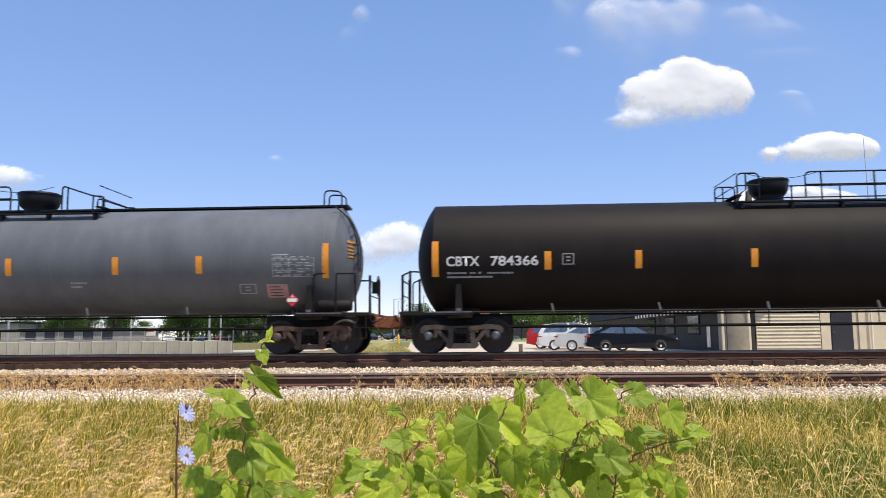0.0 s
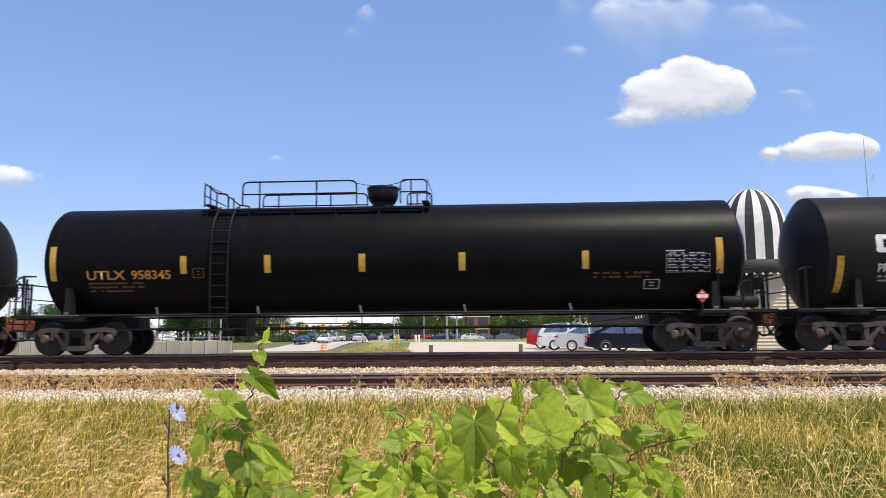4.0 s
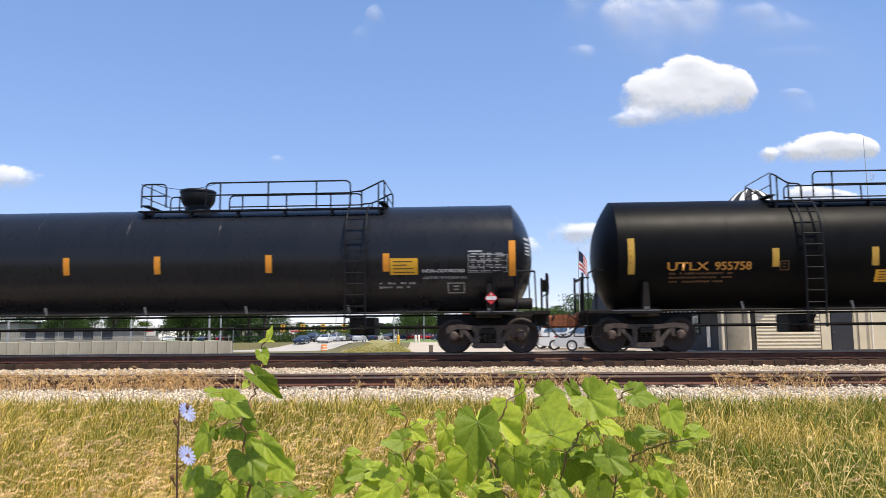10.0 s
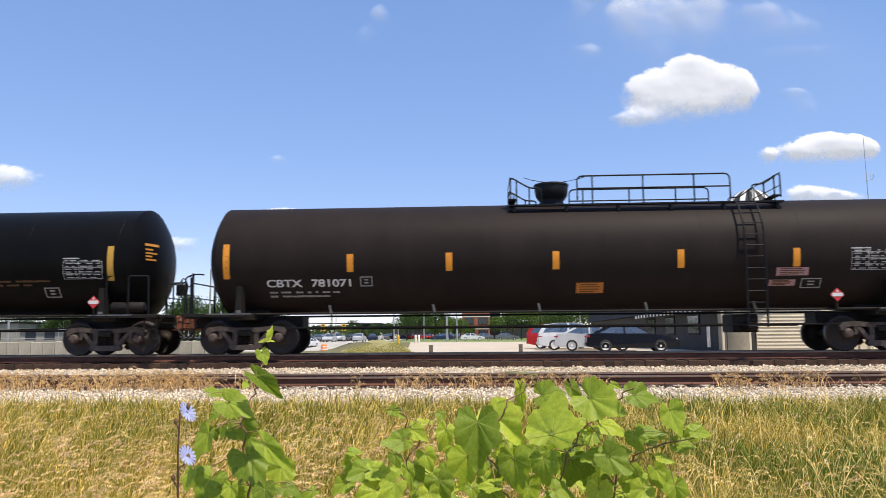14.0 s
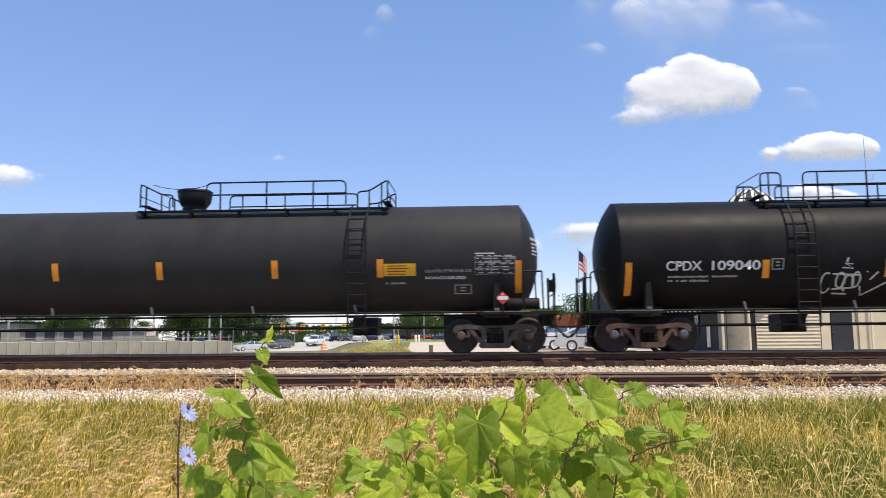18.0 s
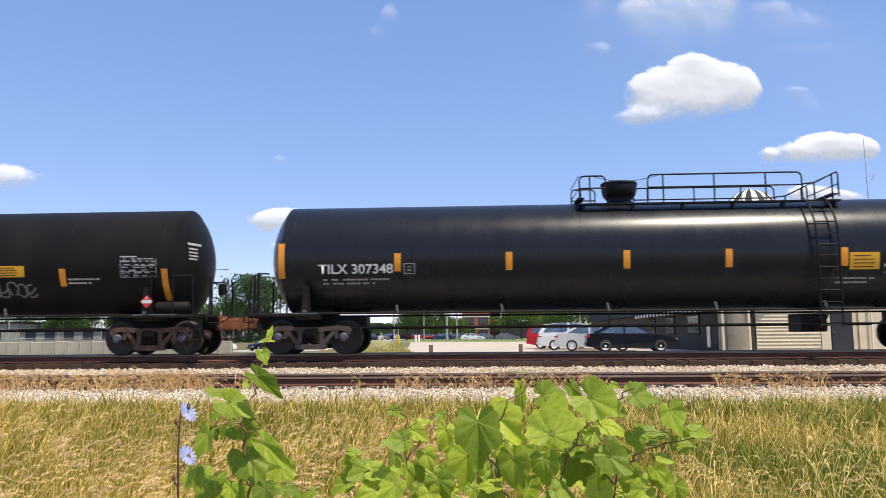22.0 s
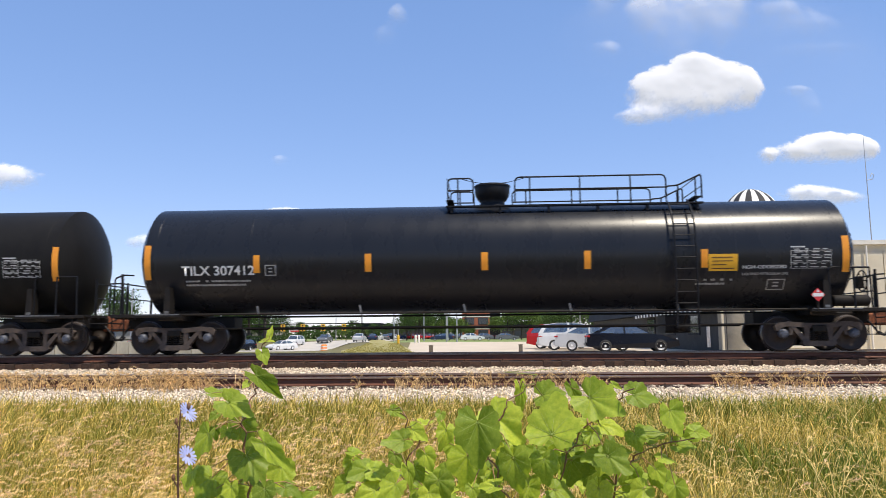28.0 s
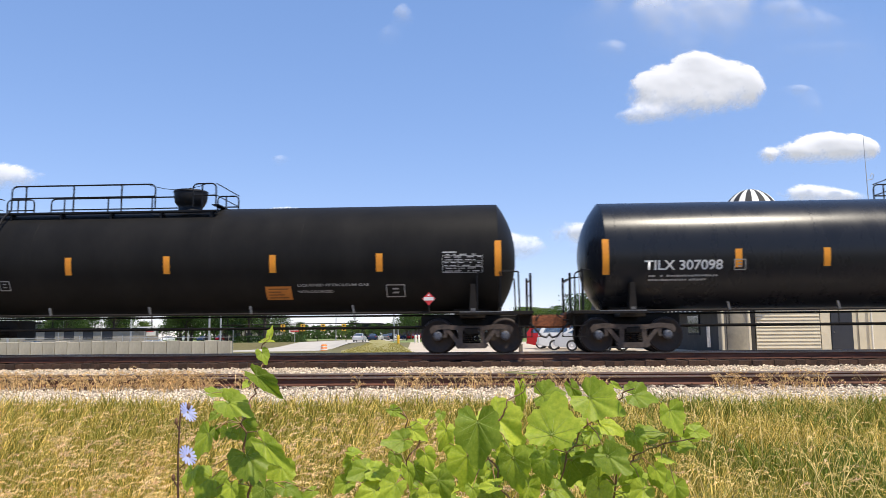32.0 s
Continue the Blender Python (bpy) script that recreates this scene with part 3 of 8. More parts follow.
def tank_car(spec):
    """One car. Places along it are metres in the train, counted from the camera's abeam at the start."""
    global TR, TZ
    TR, TZ = spec.get("tank", TANK)
    a, b = spec["ends"]
    c, half = (a + b) / 2, (b - a) / 2
    paint = spec["paint"]
    car = thing("tank_car", (c, LINE_Y, RAIL_Z), spec["label"], "tank car", "tank cars of the freight train")
    tank = part("tank", shell_geo(half + spec.get("longer", 0.0), spec.get("head_depth", 0.5)), paint, car, spec.get("tank_label", ""))
    seam = seam_geo().mesh("weld_seam", paint)
    for k in range(8):
        part("weld_seam", seam, paint, tank, at=(-half + 0.80 + (2 * half - 1.6) * k / 7, 0, 0))
    for x in (a + 1.22, b - 1.22):
        bogie(car, x - c, spec.get("rusty", False), spec.get("blue", True))
    end_fittings(car, -1, half, False, spec.get("frame_left", False))
    end_fittings(car, 1, half, spec.get("brake", True), spec.get("frame_right", True))
    # reflective strips
    bars = spec["bars"]
    lo, tall = spec.get("strip", (2.15, 2.62)), spec.get("tall", (2.0, 2.92))
    for i, x in enumerate(bars):
        g = Geo()
        w = 0.085
        z0, z1 = tall if i in (0, len(bars) - 1) else lo
        patch(g, x - c - w, x - c + w, z0, z1)
        part("reflective_strip", g, spec.get("tape", M_ORANGE), tank)
    # side sill pipe and struts
    for y in (-1.40, 1.40):
        g = Geo()
        g.tube([(-half + 1.3, y, 1.07), (half - 1.3, y, 1.07)], 0.030, 6)
        part("side_rail", g, M_FRAME, car)
        g = Geo()
        g.tube([(-half + 2.4, y * 0.93, 0.70), (half - 2.4, y * 0.93, 0.70)], 0.026, 6)
        part("brake_pipe", g, M_FRAME, car)
    x = -half + 3.6
    while x < half - 3.0:
        g = Geo()
        g.slab([(x - 0.025, 1.07), (x + 0.025, 1.07), (x - 0.02, 1.28), (x - 0.07, 1.28)], -1.43, -1.38)
        part("strut", g, M_STEEL if spec.get("pale_struts", True) else M_FRAME, car)
        g = Geo()
        g.tube([(x, -1.32, 1.05), (x, -1.32, 0.70)], 0.015, 5)
        part("pipe_hanger", g, M_FRAME, car)
        x += 2.72
    # top platform, railings, valve housing
    p0, p1 = (q - c for q in spec["deck"])
    g = Geo()
    for y in (-1, 1):
        ya, yb = sorted((y * 0.84, y * 1.03))
        g.box(p0, p1, ya, yb, 3.90, 3.94)
        xx = p0 + 0.15
        while xx < p1:
            g.box(xx - 0.03, xx + 0.03, min(y * 0.8, y * 1.0), max(y * 0.8, y * 1.0), 3.74, 3.90)
            xx += (p1 - p0 - 0.3) / 5
    for xx in (p0 + 0.1, p1 - 0.1):
        g.box(xx - 0.1, xx + 0.1, -0.84, 0.84, 4.10, 4.13)
    part("platform", g, M_RAILING, car)
    d0, d1 = (q - c for q in spec["dome"])
    dm = (d0 + d1) / 2
    dr = (d1 - d0) / 2
    rails = spec["rails"]
    for y in (-0.95, 0.95):
        r = 0.022
        for q0, q1, kind in rails:
            g = Geo()
            u0, u1 = q0 - c, q1 - c
            if kind == "long":
                g.tube(bent([(u0, y, 4.04), (u0, y, 4.70), (u1, y, 4.70), (u1, y, 4.04)], 0.16), r, 6)
                n = max(2, round((u1 - u0) / 1.45))
                for i in range(n):
                    t = u0 + (u1 - u0) * (i + 0.3) / n
                    g.tube([(t, y, 3.9), (t, y, 4.70)], r, 6)
                g.tube([(u0, y, 4.36), (u1, y, 4.36)], r * 0.9, 6)
            elif kind == "short":
                g.tube(bent([(u0, y, 4.04), (u0, y, 4.69), (u1, y, 4.69), (u1, y, 4.04)], 0.14), r, 6)
                g.tube([(u0, y, 4.36), (u1, y, 4.36)], r * 0.9, 6)
                t = u0 + (u1 - u0) * 0.4
                g.tube([(t, y, 3.9), (t, y, 4.69)], r, 6)
            elif kind == "hoop":
                g.tube(bent([(u0, y * 0.35, 3.98), (u0, y * 0.35, 4.56), (u1, y * 0.35, 4.52), (u1, y * 0.35, 3.98)], 0.16), r, 6)
            elif kind == "fall_left":
                g.tube(bent([(u0 - 0.2, y, 4.04), (u0 - 0.2, y, 4.38), (u0 + 0.12, y, 4.40), (u1, y, 4.70), (u1, y, 4.04)], 0.10), r, 6)
                for t in (u0 + 0.12, u1 - 0.16):
                    g.tube([(t, y, 3.9), (t, y, 4.4 if t < u1 - 0.3 else 4.63)], r, 6)
            else:
                g.tube(bent([(u0, y, 4.04), (u0, y, 4.70), (u1 - 0.12, y, 4.40), (u1 + 0.2, y, 4.38), (u1 + 0.2, y, 4.04)], 0.10), r, 6)
                for t in (u0 + 0.16, u1 - 0.12):
                    g.tube([(t, y, 3.9), (t, y, 4.63 if t < u0 + 0.3 else 4.4)], r, 6)
            part("railing", g, M_RAILING, car)
    for x in (p0 + 0.04, p1 - 0.04):
        g = Geo()
        for z in (4.36, 4.69):
            g.tube([(x, -0.95, z), (x, 0.95, z)], 0.014, 6)
        part("railing", g, M_RAILING, car)
    g = Geo()
    g.lathe([(dr * 0.72, 3.98), (dr * 0.72, 4.14), (dr * 0.66, 4.16), (dr * 0.80, 4.24), (dr * 0.92, 4.33), (dr * 0.98, 4.45), (dr * 1.0, 4.64), (dr * 0.97, 4.67), (dr * 0.2, 4.70), (0.001, 4.70)], 28, "z", (dm, 0, 0))
    h = part("valve_housing", g, M_RAILING, car, "round black valve housing on top of the tank")
    g = Geo()
    g.lathe([(dr * 1.03, 4.61), (dr * 1.03, 4.65), (dr * 0.99, 4.65)], 28, "z", (dm, 0, 0))
    part("rim", g, M_RAILING, h)
    g = Geo()
    pts = [(dm - dr * 1.7 + i * dr * 3.4 / 8, -0.93, 4.68 - 0.14 * (1 - ((i - 4) / 4) ** 2)) for i in range(9)]
    g.tube(pts, 0.009, 4)
    part("safety_chain", g, M_RAILING, car)
    # side ladder
    if "ladder" in spec:
        l0, l1 = (q - c for q in spec["ladder"])
        path = [(-0.98, 4.0), (-1.34, 3.72), (-1.60, 3.25), (-1.66, 2.6), (-1.64, 1.7), (-1.60, 1.05), (-1.58, 0.62)]
        for x in (l0, l1):
            g = Geo()
            g.tube(bent([(x, y, z) for y, z in path], 0.2), 0.026, 6)
            part("ladder_side", g, M_RAILING, car)
        for i in range(12):
            z = 0.66 + i * 0.29
            y = np.interp(z, [q[1] for q in path[::-1]], [q[0] for q in path[::-1]])
            g = Geo()
            g.tube([(l0, y, z), (l1, y, z)], 0.017, 5)
            part("rung", g, M_RAILING, car)
        g = Geo()
        g.box(l0 - 0.05, l0 + 0.62, -0.5, 0.35, 0.50, 0.98, 0.05)
        g.lathe([(0.001, -1.05), (0.11, -1.02), (0.13, -0.9), (0.13, -0.5)], 12, "y", (l0 + 0.30, 0, 0.66))
        g.tube([(l0 + 0.3, -1.4, 1.0), (l0 + 0.3, -1.0, 0.7)], 0.03, 6)
        part("valve_box", g, M_FRAME, car)
    # lettering
    for text, x0, x1, z0, z1, mat in spec.get("marks", ()):
        lettering(text, x0 - c, z0, x1 - x0, z1 - z0, mat, tank)
    sd = int(c * 10) % 997
    for x0, w, z, rows, mat in spec.get("fine", ()):
        g = Geo()
        text_bars(g, x0 - c, z, w, rows, seed=sd)
        tagged(part("fine_lettering", g, mat, tank), kind="stuff")
        sd += 1
    for x0, x1, z0, z1, mat in spec.get("panels", ()):
        g = Geo()
        patch(g, x0 - c, x1 - c, z0, z1, 0.004)
        pn = part("panel", g, mat, tank)
        g = Geo()
        r = random.Random(sd)
        for i in range(4):
            zz = z0 + (z1 - z0) * (i + 0.55) / 4.6
            patch(g, x0 - c + 0.08, x1 - c - r.uniform(0.08, 0.3), zz, zz + 0.025, 0.007, 1)
        tagged(part("fine_lettering", g, M_DARKGOLD, pn), kind="stuff")
    for x0, x1, z0, z1, mat in spec.get("frames", ()):
        g = Geo()
        x0, x1 = x0 - c, x1 - c
        t = 0.025
        patch(g, x0, x1, z0, z0 + t, n=1)
        patch(g, x0, x1, z1 - t, z1, n=1)
        patch(g, x0, x0 + t, z0 + t, z1 - t)
        patch(g, x1 - t, x1, z0 + t, z1 - t)
        for k in (0.3, 0.6):
            patch(g, x0 + (x1 - x0) * 0.34, x1 - (x1 - x0) * 0.34, z0 + (z1 - z0) * k, z0 + (z1 - z0) * (k + 0.13), n=1)
        part("stencil_frame", g, mat, tank)
    for x0, x1, z0, z1 in spec.get("tables", ()):
        g = Geo()
        r = random.Random(sd)
        x0, x1 = x0 - c, x1 - c
        n = 7
        patch(g, x0, x0 + (x1 - x0) * r.uniform(0.35, 0.5), z1 + 0.01, z1 + 0.045, n=1)
        for i in range(n):
            z = z0 + (z1 - z0) * i / n
            if i in (0, 2, 4, 6):
                patch(g, x0, x1, z, z + 0.011, n=1)
            p = x0 + r.uniform(0.03, 0.1)
            while p < x1 - 0.12:
                w = r.uniform(0.05, 0.22)
                patch(g, p, min(p + w, x1 - 0.03), z + 0.030, z + 0.052, n=1)
                p += w + r.uniform(0.03, 0.16)
        for x in (x0, x0 + (x1 - x0) * 0.4, x1 - 0.011):
            patch(g, x, x + 0.011, z0, z1 - 0.05)
        tagged(part("data_table", g, M_TABLE, tank, "white stencilled data table"), kind="stuff")
    for pts, w, mat in spec.get("spray", ()):
        g = Geo()
        stroke(g, [(x - c, z) for x, z in pts], w)
        part("graffiti", g, mat, tank)
    if "head" in spec:
        # stencilled lines on the bulging end
        r = random.Random(int(c * 7) % 991)
        for i, z in enumerate((2.98, 2.86, 2.76, 2.67, 2.58)):
            g = Geo()
            ya, yb = -1.02, -1.02 + (0.5 if i == 0 else r.uniform(0.2, 0.42))
            v = []
            for k in range(6):
                y = ya + (yb - ya) * k / 5
                for zz in (z, z + (0.07 if i == 0 else 0.045)):
                    d = math.hypot(y, zz - TZ) / TR
                    v.append((half + spec.get("longer", 0.0) - spec.get("head_depth", 0.5) * d ** 2.2 + 0.012, y - 0.008, zz))
            g.add(v, [(2 * k, 2 * k + 2, 2 * k + 3, 2 * k + 1) for k in range(5)])
            part("letter_bar", g, spec["head"], tank)
    if spec.get("walkway"):
        g = Geo()
        g.box(-half + 0.6, half - 0.35, -0.34, 0.34, TZ + TR + 0.01, TZ + TR + 0.06)
        part("walkway", g, M_RAILING, car, "black grated walkway along the tank top")
        path = [(half - 0.62, TZ + 1.42), (half - 0.28, TZ + 1.15), (half - 0.08, TZ + 0.75), (half + 0.03, TZ + 0.25), (half + 0.02, TZ - 0.35)]
        for y in (-0.85, -0.42):
            g = Geo()
            g.tube(bent([(x, y, z) for x, z in path], 0.15), 0.02, 6)
            part("ladder_side", g, M_RAILING, car)
        for k in range(8):
            z = TZ - 0.3 + k * 0.22
            x = float(np.interp(z, [q[1] for q in path[::-1]], [q[0] for q in path[::-1]]))
            g = Geo()
            g.tube([(x, -0.85, z), (x, -0.42, z)], 0.014, 5)
            part("rung", g, M_RAILING, car)
    for x in spec.get("placards", ()):
        placard(car, x - c)
    TANKCARS.append((car, c))
    return car


def squiggle(x0, x1, z0, z1, loops, seed, w):
    """A sprayed tag: loops and slashes that spell nothing."""
    r = random.Random(seed)
    out = []
    step = (x1 - x0) / loops
    for i in range(loops):
        cx, cz = x0 + step * (i + 0.5), (z0 + z1) / 2 + r.uniform(-0.05, 0.05)
        rx, rz = step * r.uniform(0.42, 0.62), (z1 - z0) / 2 * r.uniform(0.7, 1.0)
        a0, turn = r.uniform(0, 6.28), r.uniform(4.2, 6.6)
        k = 14
        pts = [(cx + rx * math.cos(a0 + turn * j / k) * (1 + 0.2 * math.sin(2.3 * j)), cz + rz * math.sin(a0 + turn * j / k)) for j in range(k + 1)]
        out.append((pts, w))
        if r.random() < 0.6:
            out.append(([(cx - rx, cz - rz * 0.4), (cx, cz + rz * r.uniform(-0.3, 0.3)), (cx + rx, cz + rz * 0.5)], w))
    return out


def ring(cx, cz, rx, rz, a0=0.0, a1=360.0, n=16):
    return [(cx + rx * math.cos(radians(a0 + (a1 - a0) * i / n)), cz + rz * math.sin(radians(a0 + (a1 - a0) * i / n))) for i in range(n + 1)]


def bubble_piece(x, z, k):
    """A sprayed outline of fat round shapes with spikes between them; k is its width in metres."""
    out = [[(x, z - 0.05 * k), (x + 0.04 * k, z + 0.01 * k), (x, z + 0.055 * k)], [(x + 0.04 * k, z - 0.05 * k), (x + 0.10 * k, z + 0.0 * k), (x + 0.04 * k, z + 0.05 * k)]]
    for cx, r in ((0.20, 0.052), (0.475, 0.05), (0.725, 0.058)):
        out += [ring(x + cx * k, z, r * k, r * k), ring(x + (cx - 0.008) * k, z + 0.004 * k, r * 0.5 * k, r * 0.42 * k, 0, 560, 20)]
    for cx, r in ((0.285, 0.034), (0.83, 0.036), (0.91, 0.042)):
        out.append(ring(x + cx * k, z - 0.012 * k, r * k, r * k * 1.2))
    out += [[(x + 0.26 * k, z + 0.03 * k), (x + 0.43 * k, z - 0.005 * k), (x + 0.27 * k, z - 0.02 * k), (x + 0.44 * k, z - 0.055 * k)],
            [(x + 0.53 * k, z + 0.03 * k), (x + 0.68 * k, z + 0.01 * k), (x + 0.53 * k, z - 0.015 * k), (x + 0.67 * k, z - 0.06 * k), (x + 0.58 * k, z - 0.06 * k)],
            [(x + 0.16 * k, z + 0.115 * k), (x + 0.30 * k, z + 0.12 * k), (x + 0.25 * k, z + 0.06 * k), (x + 0.16 * k, z + 0.115 * k)],
            [(x + 0.29 * k, z + 0.055 * k), (x + 0.36 * k, z + 0.09 * k), (x + 0.40 * k, z + 0.06 * k), (x + 0.42 * k, z + 0.10 * k)], ring(x + 0.50 * k, z + 0.055 * k, 0.08 * k, 0.035 * k, 20, 170, 10),
            [(x + 0.74 * k, z + 0.125 * k), (x + 0.79 * k, z + 0.07 * k), (x + 0.86 * k, z + 0.125 * k), (x + 0.74 * k, z + 0.125 * k)],
            [(x + 0.88 * k, z + 0.07 * k), (x + 0.93 * k, z + 0.11 * k), (x + 0.90 * k, z + 0.06 * k), (x + 1.0 * k, z + 0.11 * k), (x + 0.95 * k, z + 0.04 * k)]]
    return out


def cloud_piece(x, z, k, h):
    """A faint sprayed outline with a scalloped top and bottom."""
    out = [[(x, z), (x + 0.06 * k, z + 0.45 * h), (x + 0.14 * k, z + 0.22 * h)], [(x, z - 0.02), (x + 0.16 * k, z + 0.02)], [(x + 0.03 * k, z - 0.28 * h), (x + 0.2 * k, z - 0.42 * h)]]
    for cx, w in ((0.26, 0.09), (0.42, 0.07), (0.62, 0.11), (0.80, 0.09)):
        out.append(ring(x + cx * k, z + 0.22 * h, w * k, 0.28 * h, 0, 180, 9))
    for cx, w in ((0.28, 0.08), (0.56, 0.09), (0.68, 0.07), (0.90, 0.09)):
        out.append(ring(x + cx * k, z - 0.16 * h, w * k, 0.3 * h, 140, 440, 12))
    out.append([(x + 0.89 * k, z + 0.22 * h), (x + 0.86 * k, z), (x + 0.98 * k, z + 0.02 * h)])
    return out


def scrawl(x, z, k, h):
    """A tag sprayed in one go: tight loops and a long swinging tail."""
    out = [ring(x + 0.08 * k, z, 0.07 * k, 0.40 * h, 60, 330, 12), ring(x + 0.27 * k, z + 0.1 * h, 0.06 * k, 0.3 * h), ring(x + 0.38 * k, z - 0.02, 0.07 * k, 0.32 * h, -30, 250, 12), ring(x + 0.48 * k, z + 0.12 * h, 0.05 * k, 0.3 * h)]
    out += [[(x + 0.15 * k, z + 0.35 * h), (x + 0.52 * k, z + 0.3 * h)], [(x + 0.18 * k, z - 0.25 * h), (x + 0.46 * k, z - 0.2 * h)], [(x + 0.2 * k, z - 0.42 * h), (x + 0.4 * k, z - 0.44 * h)],
            [(x + 0.62 * k, z + 0.45 * h), (x + 0.55 * k, z - 0.2 * h), (x + 0.6 * k, z - 0.5 * h), (x + 0.72 * k, z - 0.3 * h), (x + 0.88 * k, z - 0.02 * h), (x + 1.0 * k, z)],
            [(x + 0.66 * k, z + 0.1 * h), (x + 0.76 * k, z + 0.42 * h)], [(x + 0.27 * k, z + 0.6 * h), (x + 0.42 * k, z + 0.56 * h), (x + 0.3 * k, z + 0.78 * h), (x + 0.41 * k, z + 0.74 * h)], [(x + 0.33 * k, z + 0.8 * h), (x + 0.35 * k, z + 1.0 * h)]]
    return out


def tilx(shift, number, first=None, blue=True, deck=None, right=None):
    """Glossy black car of the commonest pattern in the train."""
    deck, right = deck or shift, right or shift
    bars = first or [61.07, 64.06, 67.28, 69.77, 72.78, 75.9, 79.19]
    return dict(head_depth=0.55, longer=0.03, ends=(60.45 + shift, 79.75 + shift), blue=blue, paint=M_GLOSS, head=M_TABLE, label="glossy black long tank car with orange strips and yellow panel",
                bars=[x + shift for x in bars] if first is None else first, deck=(68.98 + deck, 75.80 + deck), dome=(69.75 + deck, 70.74 + deck),
                ladder=(74.84 + deck, 75.37 + deck),
                rails=[(69.03 + deck, 69.72 + deck, "short"), (70.84 + deck, 74.85 + deck, "long"), (75.04 + deck, 75.78 + deck, "fall_left")],
                marks=[(number, 61.95 + shift, 63.92 + shift, 2.10, 2.36, M_WHITE), ("NON-ODORIZED", 76.85 + right, 77.95 + right, 2.11, 2.20, M_WHITE),
                       ("LIQUEFIED PETROLEUM GAS", 76.85 + right, 78.0 + right, 1.94, 2.02, M_DIM)],
                fine=[(62.05 + shift, 1.75, 1.93, 2, M_DIM), (75.7 + right, 0.95, 1.82, 2, M_DIM)],
                panels=[(76.0 + right, 76.73 + right, 2.06, 2.49, M_PANEL)], tables=[(78.05 + right, 79.06 + right, 2.10, 2.62)],
                frames=[(64.2 + shift, 64.5 + shift, 2.08, 2.36, M_DIM), (77.5 + right, 77.95 + right, 1.58, 1.85, M_DIM)], placards=[78.63 + right])


GREY = dict(ends=(-22.3, -3.42), paint=M_GREY, label="grey tank car with rusty brown bogies and orange strips", head=M_GOLD, walkway=True, rusty=True, blue=False,
            bars=[-21.6, -18.6, -15.7, -12.78, -9.83, -7.55, -4.16], deck=(-17.55, -10.59), dome=(-13.5, -12.35),
            rails=[(-17.46, -13.17, "long"), (-11.69, -10.68, "fall_right"), (-4.45, -3.95, "hoop")],
            tables=[(-5.57, -4.46, 2.05, 2.6)], frames=[(-6.5, -6.05, 1.62, 1.88, M_DIM)], fine=[(-11.1, 0.45, 1.92, 2, M_DIM)],
            panels=[(-5.77, -5.2, 1.52, 1.86, M_PINK)], placards=[-5.0])
CBTX_A = dict(ends=(-1.82, 17.54), paint=M_CHALKY, head=M_TABLE, label="weathered black tank car with orange strips and white lettering",
              bars=[-1.26, 1.66, 3.98, 6.9, 10.48, 13.56, 16.92], deck=(6.68, 13.45), dome=(7.36, 8.42), ladder=(12.55, 13.02),
              rails=[(6.73, 7.3, "short"), (8.5, 12.6, "long"), (12.8, 13.4, "fall_left")],
              marks=[("CBTX", -0.97, -0.11, 2.26, 2.52, M_WHITE), ("784366", 0.18, 1.41, 2.26, 2.52, M_WHITE)],
              fine=[(-0.95, 1.75, 2.06, 2, M_DIM), (11.4, 0.95, 1.84, 1, M_DIM)], tables=[(15.79, 16.88, 2.0, 2.56)],
              frames=[(2.03, 2.33, 2.27, 2.56, M_DIM), (14.73, 15.23, 1.58, 1.90, M_DIM)], panels=[(15.29, 15.93, 1.57, 1.95, M_PINK)], placards=[16.4])
UTLX_A = dict(tank=(1.53, 2.595), ends=(19.24, 38.5), paint=M_BLACK, head=M_GOLD, label="black tank car with amber lettering and yellow strips", blue=False, tape=M_YELLOW,
              bars=[19.96, 23.53, 25.79, 28.3, 30.92, 34.1, 37.5], deck=(23.78, 30.02), dome=(28.2, 29.1), ladder=(24.31, 24.77),
              rails=[(23.84, 24.3, "fall_right"), (24.90, 28.05, "long"), (29.25, 29.97, "short")],
              marks=[("UTLX", 20.88, 21.93, 2.02, 2.27, M_GOLD), ("958345", 22.1, 23.17, 2.02, 2.27, M_GOLD)],
              fine=[(20.9, 1.5, 1.90, 3, M_DARKGOLD), (34.3, 1.45, 2.02, 2, M_DARKGOLD)], tables=[(36.15, 37.25, 2.04, 2.56)],
              frames=[(23.77, 24.08, 2.04, 2.3, M_DARKGOLD), (35.6, 36.0, 1.63, 1.88, M_DIM)], placards=[37.0])
